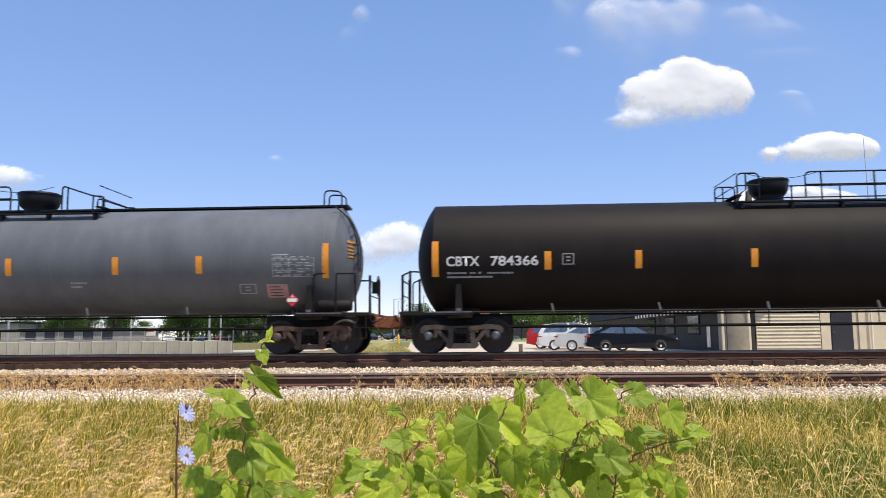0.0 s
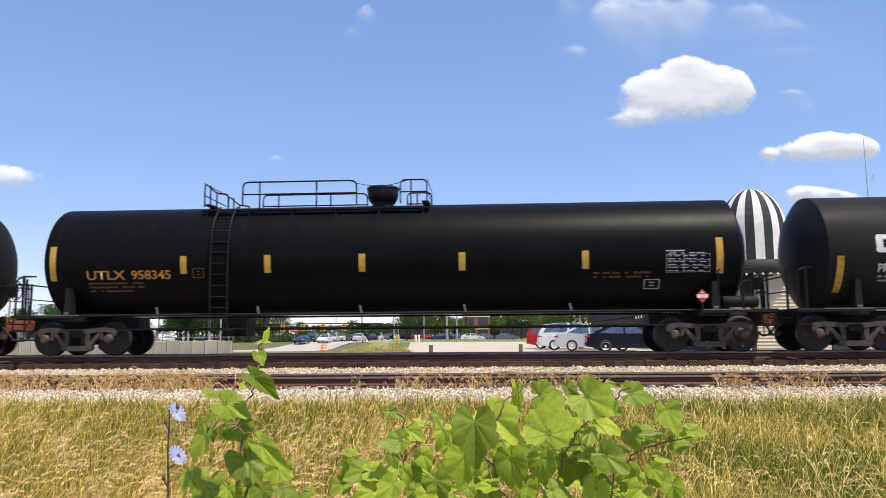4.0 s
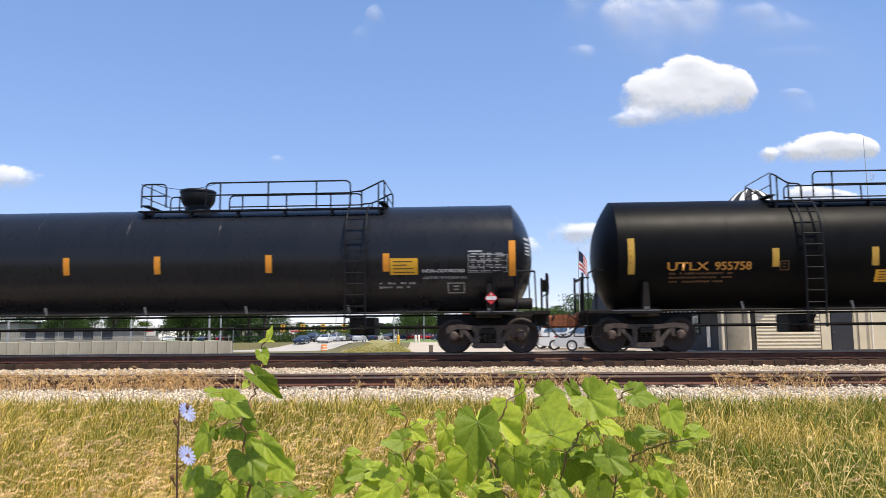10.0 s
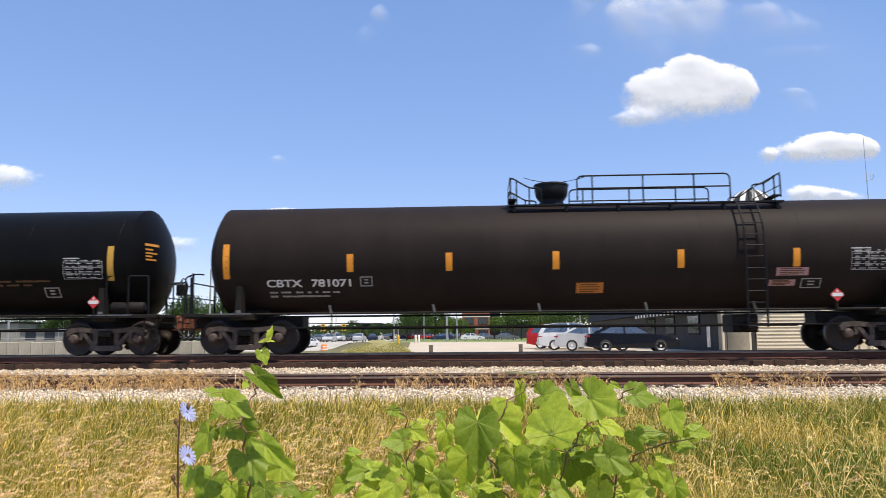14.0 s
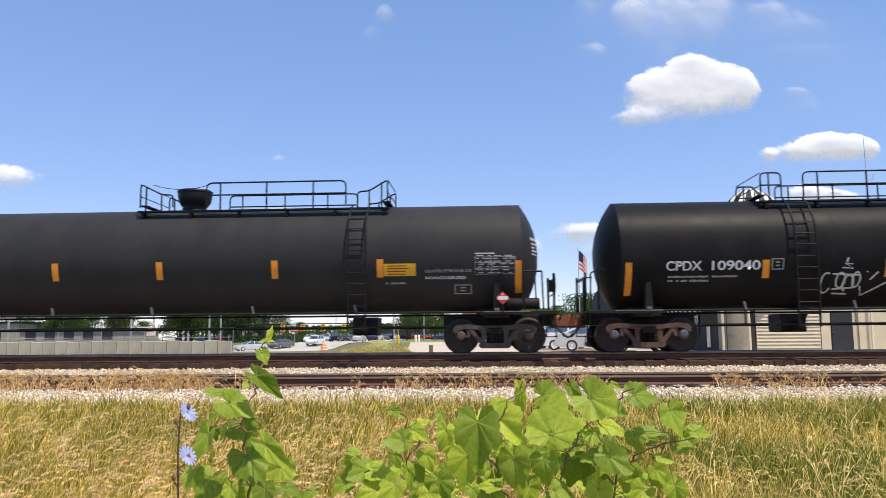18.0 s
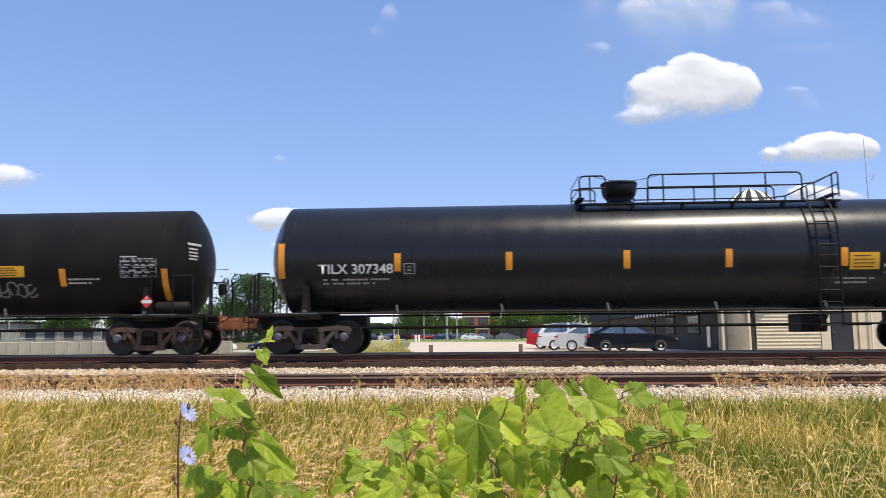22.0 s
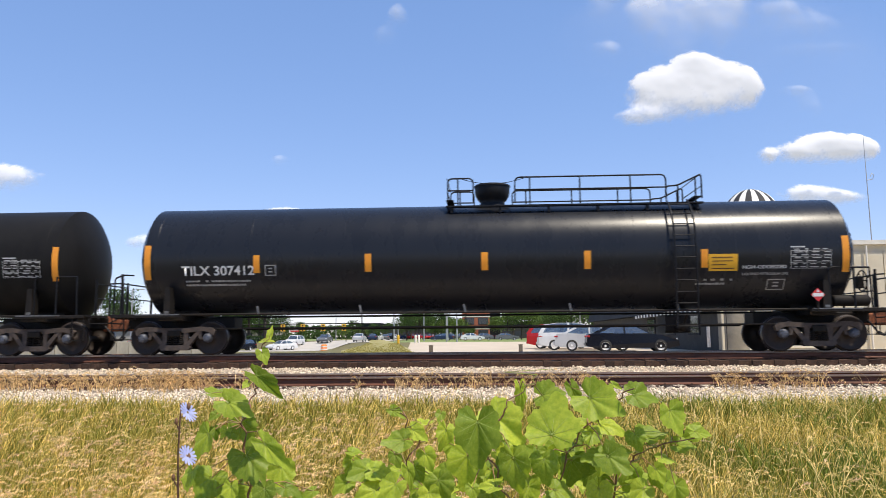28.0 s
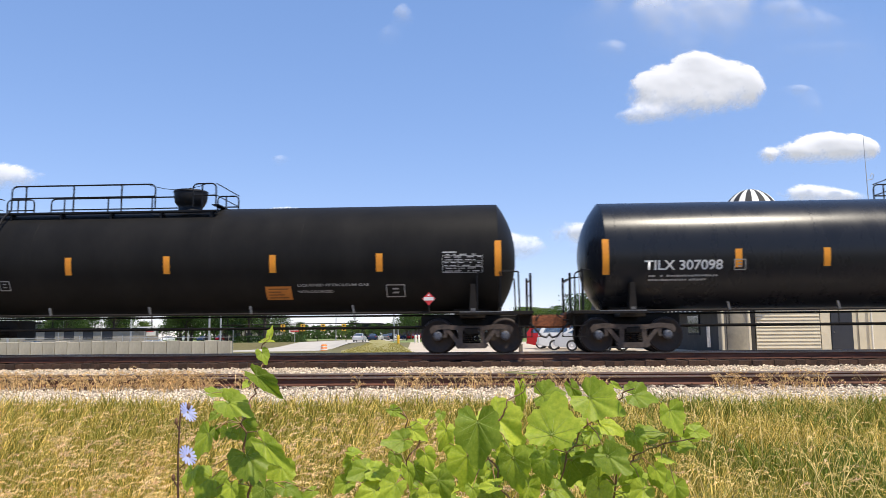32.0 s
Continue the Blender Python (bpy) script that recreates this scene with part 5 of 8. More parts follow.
# -- the restaurant: beige siding, dark roof, striped domed canopy --
def restaurant():
    b = thing("restaurant_building", (0, 0, LOT_Z), "beige restaurant with dark roof and striped domed canopy", "building")
    Y = 38.0
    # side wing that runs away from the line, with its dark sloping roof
    # this wall's colour already holds the shade of the roof above
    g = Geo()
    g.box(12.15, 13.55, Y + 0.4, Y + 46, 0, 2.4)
    part("side_wall", g, M_SHADEDGREY, b, "grey side wall with its shade put into the colour")
    g = Geo()
    v = [(11.55, Y + 0.2, 2.35), (11.55, Y + 46.5, 2.35), (12.4, Y + 46.5, 5.62), (12.4, Y + 0.2, 5.62), (13.56, Y + 0.2, 5.62), (13.56, Y + 46.5, 5.62), (13.56, Y + 0.2, 2.35), (13.56, Y + 46.5, 2.35)]
    g.add(v, [(0, 3, 2, 1), (3, 4, 5, 2), (0, 6, 4, 3), (1, 2, 5, 7), (0, 1, 7, 6)])
    roof = part("roof", g, M_CHAR, b, "charcoal mansard roof")
    for i in range(15):
        g = Geo()
        y = Y + 1.0 + i * 3.0
        g.add([(12.28, y, 5.66), (12.28, y + 1.5, 5.66), (12.12, y + 0.75, 4.7), (12.30, y, 5.66), (12.30, y + 1.5, 5.66), (12.14, y + 0.75, 4.7)], [(0, 2, 1), (3, 4, 5), (0, 1, 4, 3), (1, 2, 5, 4), (2, 0, 3, 5)])
        part("pennant", g, M_CANVASB, roof, "black hanging pennant")
    for i in range(40):
        g = Geo()
        y = Y + 0.4 + i * 0.5
        g.box(11.50, 11.54, y, y + 0.42, 2.15 + 0.03 * (i % 2), 2.36)
        part("valance", g, M_CANVASB if i % 2 else M_CANVASW, roof)
    for i in range(3):
        g = Geo()
        y = Y + 5 + i * 5.5
        g.box(12.10, 12.16, y, y + 2.4, 0.9, 2.1)
        w = part("window", g, M_CHAR, b)
        g = Geo()
        g.box(12.08, 12.10, y + 0.1, y + 2.3, 1.0, 2.0)
        part("pane", g, M_GLASS, w)
    # white menu board on the side
    g = Geo()
    g.box(11.2, 11.3, Y + 9, Y + 12.5, 2.6, 4.3)
    part("board", g, M_CANVASW, b, "white board on the roof edge")
    # entrance tower and domed canopy
    cx, cy, R = 13.98, Y + 1.3, 1.70
    for a in range(8):
        g = Geo()
        t = math.pi / 4 * a + math.pi / 8
        x, y = cx + 1.45 * math.cos(t), cy + 1.45 * math.sin(t)
        if x > 13.4:
            continue
        g.box(x - 0.10, x + 0.10, y - 0.10, y + 0.10, 0, 4.3)
        part("column", g, M_BEIGE, b)
    g = Geo()
    g.lathe([(0.84, 0), (0.84, 4.3)], 8, "z", (12.76, Y + 1.0, 0))
    part("tower_wall", g, M_TOWERSHADE, b, "grey-beige entrance wall with canopy shade put into the colour")
    g = Geo()
    g.lathe([(R - 0.1, 3.95), (R + 0.03, 3.97), (R + 0.03, 4.62), (R - 0.1, 4.62)], 32, "z", (cx, cy, 0))
    part("fascia", g, M_CANVASB, b, "black fascia ring under the canopy")
    prof = [(R, 4.62), (R, 6.1)] + [(R * math.cos(radians(a)), 6.1 + 2.36 * math.sin(radians(a))) for a in (10, 20, 30, 40, 50, 60, 70, 80, 88)]
    n = 24
    for k in range(n):
        g = Geo()
        a0, a1 = 2 * math.pi * k / n, 2 * math.pi * (k + 1) / n
        v = [(cx + r * math.cos(a), cy + r * math.sin(a), z) for r, z in prof for a in (a0, a1)]
        g.add(v, [(2 * i, 2 * i + 1, 2 * i + 3, 2 * i + 2) for i in range(len(prof) - 1)])
        part("canopy_stripe", g, M_CANVASW if k % 2 else M_CANVASB, b)
    for i in range(14):
        g = Geo()
        t = math.pi * (1.05 + 0.9 * i / 13)
        x, y = cx + (R + 0.05) * math.cos(t), cy + (R + 0.05) * math.sin(t)
        g.lathe([(0.001, 3.82), (0.05, 3.86), (0.05, 3.92), (0.001, 3.97)], 6, "z", (x, y, 0))
        part("bulb", g, M_TRIM, b)
    # front wall with clapboards, raised parapet box, plain bay and door
    g = Geo()
    g.box(13.6, 24, Y + 0.42, Y + 30, 0, 5.35)
    part("front_wall", g, M_BEIGE, b)
    for k in range(26):
        g = Geo()
        z = 0.05 + k * 0.175
        g.add([(13.6, Y + 0.34, z), (16.72, Y + 0.34, z), (16.72, Y + 0.39, z + 0.17), (13.6, Y + 0.39, z + 0.17), (13.6, Y + 0.41, z), (16.72, Y + 0.41, z)],
              [(0, 1, 2, 3), (0, 4, 5, 1)])
        part("clapboard", g, M_BEIGE, b)
    g = Geo()
    g.box(14.8, 16.42, Y + 0.1, Y + 3, 4.55, 6.05)
    box = part("parapet", g, M_BEIGE, b)
    g = Geo()
    g.box(14.7, 16.52, Y + 0.0, Y + 3, 6.06, 6.22)
    part("coping", g, M_TRIM, box)
    for i in range(5):
        g = Geo()
        x = 14.84 + i * 0.385
        g.box(x, x + 0.06, Y + 0.05, Y + 0.1, 4.6, 6.04)
        part("batten", g, M_TRIM, box)
    for i in range(4):
        g = Geo()
        x = 16.76 + i * 2.2
        if i:
            x = 17.15 + i * 1.45
        g.box(x, x + (0.46 if i == 0 else 1.41), Y + 0.34, Y + 0.40, 0.05, 5.0)
        part("wall_panel", g, M_BEIGE, b)
    g = Geo()
    g.box(16.5, 24.2, Y + 0.2, Y + 30, 5.36, 5.58)
    part("gutter", g, M_TRIM, b, "cream gutter along the roof edge")
    g = Geo()
    g.box(17.25, 18.28, Y + 0.30, Y + 0.36, 0.0, 2.0)
    d = part("door", g, M_DOOR, b, "dark closed service door")
    g = Geo()
    g.lathe([(0.03, 0), (0.03, 0.06)], 8, "y", (17.36, Y + 0.24, 1.0))
    part("handle", g, M_GALV, d)
    g = Geo()
    g.tube([(19.15, Y + 0.2, 0.1), (19.15, Y + 0.2, 5.3)], 0.05, 8)
    part("downpipe", g, M_TRIM, b)
    g = Geo()
    g.tube([(17.35, Y + 3, 5.5), (17.35, Y + 3, 6.5)], 0.09, 8)
    g.lathe([(0.15, 6.5), (0.15, 6.6), (0.001, 6.66)], 10, "z", (17.35, Y + 3, 0))
    part("roof_vent", g, M_GALV, b)
    for x in (11.58, 12.85):
        g = Geo()
        g.box(x - 0.05, x + 0.05, Y - 0.9, Y - 0.76, 0, 2.2)
        part("porch_post", g, M_BEIGE, b)
    g = Geo()
    g.box(10.95, 11.1, Y - 0.4, Y - 0.3, 0.3, 1.35)
    g.box(10.98, 11.07, Y - 0.42, Y - 0.40, 0.95, 1.25)
    part("payment_post", g, M_GALV, b)
    # mast
    m = thing("radio_mast", (30.5, 60, LOT_Z), "thin grey radio mast behind the beige building", "mast")
    g = Geo()
    g.tube([(0.1, 0, 0), (0.05, 0, 10), (0, 0, 16.6)], 0.06, 6, 0.02)
    part("pole", g, M_GALV, m)
    g = Geo()
    g.tube([(0.05, 0, 13.0), (0.5, 0, 13.1), (0.62, 0, 13.4), (0.45, 0, 13.55), (0.3, 0, 13.3)], 0.03, 5)
    part("aerial", g, M_GALV, m)
    return b


restaurant()


# -- vehicles --
def vehicle(kind, paint):
    """A car with its nose to +x, standing on z = 0."""
    if kind == "sedan":
        L, W, low = 4.85, 1.82, [(-2.42, 0.32), (-2.40, 0.72), (-2.30, 0.98), (-1.85, 1.04), (-0.9, 1.0), (0.7, 0.97), (1.55, 0.90), (2.2, 0.74), (2.40, 0.58), (2.42, 0.32), (1.9, 0.22), (-1.9, 0.22)]
        roof = [(-1.95, 1.0), (-1.15, 1.38), (-0.5, 1.46), (0.1, 1.44), (0.95, 1.0)]
        ax = (-1.42, 1.45)
    else:
        L, W, low = 4.6, 1.86, [(-2.28, 0.38), (-2.30, 0.85), (-2.22, 1.08), (-1.5, 1.10), (0.9, 1.06), (1.6, 1.0), (2.12, 0.86), (2.28, 0.66), (2.28, 0.36), (1.8, 0.26), (-1.8, 0.26)]
        roof = [(-2.20, 1.06), (-1.85, 1.60), (-1.2, 1.70), (0.0, 1.68), (0.45, 1.60), (1.05, 1.06)]
        ax = (-1.35, 1.40)
    car = thing("parked_car", (0, 0, 0), kind + " parked on the lot", "car")
    g = Geo()

    def skin(geo, prof, w0, w1, zref):
        # sides lean in above the belt
        n = len(prof)
        zs = [z for _, z in prof]
        z1 = max(zs)
        ring = []
        for s in (-1, 1):
            ring.append([(x, s * (w0 + (w1 - w0) * max(0, (z - zref) / max(z1 - zref, 0.01)) ** 1.3), z) for x, z in prof])
        v = ring[0] + ring[1]
        geo.add(v, [(i, (i + 1) % n, n + (i + 1) % n, n + i) for i in range(n)], True)
        geo.add(v, [tuple(range(n))[::-1], tuple(range(n, 2 * n))])
    skin(g, low, W / 2, W / 2 - 0.06, 0.7)
    body = part("body", g, paint, car)
    # open cabin: roof panel and pillars, seen through the glass
    zt = max(z for _, z in roof)

    def half_width(z):
        return (W / 2 - 0.08) - 0.20 * max(0, (z - 1.0) / (zt - 1.0)) ** 1.3
    g = Geo()
    n = len(roof)
    v = [(x, sg * half_width(z), z + d) for d in (0.0, -0.05) for x, z in roof[1:-1] for sg in (-1, 1)]
    m = n - 2
    g.add(v, [(2 * i, 2 * i + 2, 2 * i + 3, 2 * i + 1) for i in range(m - 1)] + [(2 * m + 2 * i, 2 * m + 2 * i + 1, 2 * m + 2 * i + 3, 2 * m + 2 * i + 2) for i in range(m - 1)]
          + [q for i in range(m - 1) for q in ((2 * i, 2 * m + 2 * i, 2 * m + 2 * i + 2, 2 * i + 2), (2 * i + 1, 2 * i + 3, 2 * m + 2 * i + 3, 2 * m + 2 * i + 1))])
    part("roof", g, paint, car)
    mid_x = 0.5 * (roof[0][0] + roof[-1][0]) + 0.1
    for sg in (-1, 1):
        for (xa, za), (xb, zb), w in ((roof[0], roof[1], 0.13), (roof[-1], roof[-2], 0.06), ((mid_x, roof[0][1]), (mid_x, zt), 0.05)):
            g = Geo()
            ya, yb = sg * half_width(za), sg * half_width(zb)
            v = [(x + o, y + sg * e, z) for x, y, z in ((xa, ya, za - 0.03), (xb, yb, zb)) for o in (-w, w) for e in (0.004, -0.05)]
            g.add(v, [(0, 2, 6, 4), (1, 5, 7, 3), (0, 4, 5, 1), (2, 3, 7, 6)])
            part("pillar", g, paint, car)
        g = Geo()
        g.add([(x, sg * (half_width(z) - 0.01), z) for x, z in roof], [tuple(range(n)) if sg > 0 else tuple(range(n))[::-1]])
        part("side_glass", g, M_CARGLASS, car)
    for i, name in ((0, "rear_glass"), (-1, "windscreen")):
        (xa, za), (xb, zb) = (roof[0], roof[1]) if i == 0 else (roof[-1], roof[-2])
        q, p = half_width(za) - 0.05, half_width(zb) - 0.05
        g = Geo()
        g.add([(xa, -q, za), (xa, q, za), (xb, p, zb - 0.01), (xb, -p, zb - 0.01)], [(0, 1, 2, 3)])
        part(name, g, M_CARGLASS, car)
    for x in (mid_x - 0.45, mid_x + 0.5):
        for y in (-0.38, 0.38):
            g = Geo()
            g.box(x - 0.08, x + 0.08, y - 0.22, y + 0.22, 0.8, zt - 0.30, 0.04)
            part("seat_back", g, M_TYRE, car)
    for x in ax:
        for s in (-1, 1):
            gw = Geo()
            gw.lathe([(0.20, s * (W / 2 - 0.20)), (0.33, s * (W / 2 - 0.20)), (0.33, s * (W / 2 - 0.005)), (0.30, s * (W / 2 + 0.012)), (0.22, s * (W / 2 + 0.012))], 20, "y", (x, 0, 0.33))
            wheel = part("wheel", gw, M_TYRE, car)
            gr = Geo()
            gr.lathe([(0.225, s * (W / 2 + 0.008)), (0.20, s * (W / 2 - 0.02)), (0.06, s * (W / 2 + 0.0)), (0.001, s * (W / 2 + 0.002))], 10, "y", (x, 0, 0.33), False)
            part("rim", gr, M_RIM, wheel)
    for s in (-1, 1):
        gt = Geo()
        gt.box(low[0][0] + 0.0, low[0][0] + 0.20, s * (W / 2 - 0.17) - 0.16, s * (W / 2 - 0.17) + 0.16, 0.80, 0.90, 0.03)
        part("tail_lamp", gt, M_TAIL, car)
        gt = Geo()
        gt.box(2.0, 2.32, s * (W / 2 - 0.2) - 0.17, s * (W / 2 - 0.2) + 0.17, 0.60, 0.72, 0.02)
        part("head_lamp", gt, M_HEAD, car)
    gb = Geo()
    gb.box(low[0][0] - 0.05, low[0][0] + 0.1, -W / 2 + 0.1, W / 2 - 0.1, 0.35, 0.5, 0.03)
    part("bumper", gb, paint, car)
    return car


def park(kind, colour, x, y, turn, label, name="parked_car"):
    c = vehicle(kind, CARPAINT[colour])
    c.name = name
    c.matrix_basis = pose(x, y, LOT_Z + 0.02, 0, 0, turn)
    return tagged(c, label, "car", "cars on the parking lot")


park("sedan", "black", 7.92, 41.3, -4, "shiny black sedan parked beside the restaurant")
park("sedan", "silver", 6.55, 44.6, -6, "silver sedan parked between other cars")
park("suv", "white", 5.75, 47.4, -8, "white estate car parked in the row")
park("sedan", "silver", 5.95, 50.2, -9, "silver sedan parked beside the red car")
park("suv", "red", 5.35, 53.2, -10, "bright red hatchback parked at the row's end")

FAR = {}
for far_kind, far_colour in (("suv", "black"), ("sedan", "white"), ("suv", "white"), ("sedan", "grey"), ("sedan", "blue"), ("suv", "red"), ("sedan", "silver")):
    FAR[far_kind, far_colour] = vehicle(far_kind, CARPAINT[far_colour])
SPARE = list(FAR.values())


def far_car(kind, colour, m, label, group):
    src = FAR[kind, colour]
    c = copy_thing(src, m) if src not in SPARE else src
    if src in SPARE:
        SPARE.remove(src)
        c.matrix_basis = m
    c.name = "road_car" if group.startswith("cars on the road") else "distant_car"
    return tagged(c, label, "car", group)


TRAFFIC = []
PLAN = [("sedan", "blue", "dark blue sedan"), ("sedan", "white", "white sedan"), ("suv", "black", "black SUV"), ("sedan", "silver", "silver sedan"), ("sedan", "grey", "grey sedan"),
        ("suv", "white", "white SUV"), ("sedan", "white", "white sedan"), ("suv", "black", "black SUV"), ("sedan", "silver", "silver sedan"), ("sedan", "blue", "blue sedan"),
        ("suv", "red", "red hatchback"), ("sedan", "grey", "dark grey sedan"), ("suv", "black", "black SUV"), ("sedan", "white", "white sedan"), ("suv", "white", "white SUV"), ("sedan", "grey", "grey sedan")]
STOP = 88.0                 # the stop line, metres along the road
for i, (kind, colour, word) in enumerate(PLAN):
    c = far_car(kind, colour, pose(-40, 230 + i, LOT_Z + 0.02), word + " in the traffic on the pale concrete road", "cars on the road")
    TRAFFIC.append((c, STOP + 2.0 + 7.2 * (i // 2) + 2.6 * (i % 2), (1.9 if i % 2 else 5.3), 10.4 + 1.25 * (i // 2) + 0.5 * (i % 2)))
for d, kind, colour in ((96, "sedan", "silver"), (118, "suv", "blue"), (131, "suv", "white"), (150, "sedan", "grey"), (168, "suv", "black"), (190, "sedan", "white")):
    if (kind, colour) not in FAR:
        kind = "sedan"
    x, y, a = along(ROAD, float(d))
    px, py = x + math.sin(a) * 3.6, y - math.cos(a) * 3.6
    far_car(kind, colour, pose(px, py, land(px, py) + 0.07, 0, 0, math.degrees(a)), colour + " car waiting in the far lane of the road", "cars in the queue")
r = random.Random(8)
for i in range(34):
    y = r.choice((225, 240, 258, 275)) + r.uniform(-2, 2)
    x = -30 + i * 1.15 + r.uniform(-0.4, 0.4) - (y - 225) * 0.06
    kind, colour = r.choice(list(FAR))
    far_car(kind, colour, pose(x, y, LOT_Z + 0.03, 0, 0, r.choice((80, 95, 265, 20))), colour + " car parked far off on a crowded lot", "far parked cars")
for i in range(12):
    kind, colour = r.choice(list(FAR))
    far_car(kind, colour, pose(-112 + i * 4.6 + r.uniform(-0.5, 0.5), 196 + r.uniform(-1, 1), LOT_Z + 0.03, 0, 0, r.choice((85, 92, 270))), colour + " car parked behind the concrete wall", "cars behind the wall")
for x, y in ((-2.4, 150), (-0.6, 152), (4.5, 150), (-9, 158)):
    kind, colour = r.choice(list(FAR))
    far_car(kind, colour, pose(x, y, LOT_Z + 0.03, 0, 0, r.choice((0, 180))), colour + " car parked before the brick building", "cars by the brick building")


# -- concrete wall with fence, posts, signals, signs --
def barrier():
    t = thing("concrete_wall", (0, 0, LOT_Z), "low weathered concrete wall topped by a wire fence", "wall")
    x0, y0, x1, y1 = -40.0, 36.9, -12.0, 35.0
    n = 44
    for i in range(n):
        xa, xb = x0 + (x1 - x0) * i / n, x0 + (x1 - x0) * (i + 1) / n
        ya = y0 + (y1 - y0) * (i + 0.5) / n
        g = Geo()
        g.box(-(xb - xa) / 2 + 0.012, (xb - xa) / 2 - 0.012, -0.12, 0.12, -0.2, 0.80 + 0.03 * (i % 3 == 0), 0.015)
        part("panel", g, M_CONC, t, at=pose((xa + xb) / 2, ya, 0, 0, 0, math.degrees(math.atan2(y1 - y0, x1 - x0))))
    for i in range(26):
        f = i / 25
        g = Geo()
        g.tube([(0, 0, -0.2), (0, 0, 1.45 if i % 2 else 1.1)], 0.016, 6)
        part("fence_post", g, M_GALV, t, at=(x0 + (x1 - x0) * f, y0 + (y1 - y0) * f + 0.2, 0))
    for z in (0.98, 1.42):
        g = Geo()
        g.tube([(x0, y0 + 0.2, z), (x1, y1 + 0.2, z)], 0.012, 4)
        part("wire", g, M_GALV, t)


barrier()
for px, py in ((-3.0, 41.8), (2.05, 43.2)):
    g = Geo().box(-0.11, 0.11, -0.09, 0.09, -0.3, 0.42, 0.02)
    g.box(-0.12, 0.12, -0.1, 0.1, 0.42, 0.45)
    solid("wooden_post", g, M_WOOD, "short weathered wooden post at the lot's edge", "post", (px, py, LOT_Z), "posts of the lot")
for px, py in ((-9.6, 104), (-9.15, 104), (-11.1, 96)):
    g = Geo()
    g.lathe([(0.16, 0), (0.16, 1.0), (0.13, 1.1), (0.001, 1.16)], 10, "z")
    solid("bollard", g, M_TRIM if py > 100 else M_SIGNAL, "painted steel bollard in the grass", "bollard", (px, py, LOT_Z))
for px, py in ((-21.6, 100),):
    t = thing("traffic_barrel", Matrix.Translation((px, py, land(px, py))) @ Matrix.Diagonal((2.3, 2.3, 2.3, 1)), "orange traffic drum with white bands beside the road", "traffic barrel")
    g = Geo()
    g.lathe([(0.24, 0), (0.22, 0.04), (0.17, 0.42), (0.12, 0.46), (0.001, 0.46)], 14, "z")
    part("drum", g, M_BARREL, t)
    for z in (0.14, 0.29):
        g = Geo()
        g.lathe([(0.226 - z * 0.13, z), (0.219 - z * 0.13, z + 0.06)], 14, "z")
        part("band", g, M_CANVASW, t)


def traffic_signal():
    t = thing("traffic_signals", (-29, 120, land(-40, 120)), "yellow traffic signals hung on a long mast arm", "traffic signal")
    g = Geo()
    g.tube([(-14, 0, -0.3), (-14, 0, 6.0)], 0.14, 8)
    part("pole", g, M_GALV, t)
    g = Geo()
    g.tube([(-14, 0, 3.7), (0, 0, 3.85), (9, 0, 3.85)], 0.08, 6)
    part("arm", g, M_FRAME, t)
    for x in (-3.7, -0.43, 2.9, 6.3):
        g = Geo()
        g.box(x - 0.34, x + 0.34, -0.15, 0.15, 2.65, 3.75, 0.03)
        s = part("signal_head", g, M_SIGNAL, t)
        for z in (2.86, 3.2, 3.54):
            g = Geo()
            g.lathe([(0.15, -0.17), (0.001, -0.18)], 10, "y", (x, 0, z))
            part("lens", g, M_GLASS, s)


traffic_signal()
for sx, sy, sz, sw, sh, mat, word in ((-35.6, 139, 2.3, 1.6, 0.8, M_REDSIGN, "red and white"), (-36.4, 140, 2.3, 1.1, 1.0, M_CANVASW, "white"), (-60, 130, 2.2, 3.4, 1.6, M_CANVASW, "white")):
    t = thing("roadside_sign", (sx, sy, LOT_Z), word + " roadside sign on a steel post", "sign")
    g = Geo()
    g.tube([(0, 0, 0), (0, 0, sz)], 0.07, 6)
    part("post", g, M_GALV, t)
    g = Geo()
    g.box(-sw / 2, sw / 2, -0.12, -0.04, sz - sh / 2, sz + sh / 2, 0.02)
    b = part("board", g, mat, t)
    g = Geo()
    g.box(-sw * 0.4, sw * 0.4, -0.13, -0.124, sz - 0.1, sz + 0.12)
    part("letter_bar", g, M_CANVASW if mat is M_REDSIGN else M_REDSIGN, b)
for px, py, h in ((-30.3, 81, 8.5), (-17.0, 140, 8), (-12.0, 148, 9), (-7.4, 150, 9), (-6.1, 120, 7), (-4.4, 119, 7), (-22, 190, 10), (-46, 70, 7), (0.6, 205, 16), (-58, 120, 9), (-40, 200, 10)):
    t = thing("street_lamp", (px, py, LOT_Z), "pale steel lamp post beside the road", "street lamp", "lamp posts")
    g = Geo()
    g.tube([(0, 0, 0), (0, 0, h)], 0.13, 8, 0.08)
    part("pole", g, M_GALV, t)
    g = Geo()
    g.tube([(0, 0, h - 0.2), (0.9, 0, h), (1.5, 0, h)], 0.05, 6)
    g.box(1.3, 2.0, -0.12, 0.12, h - 0.1, h + 0.06, 0.03)
    part("lamp_arm", g, M_GALV, t)


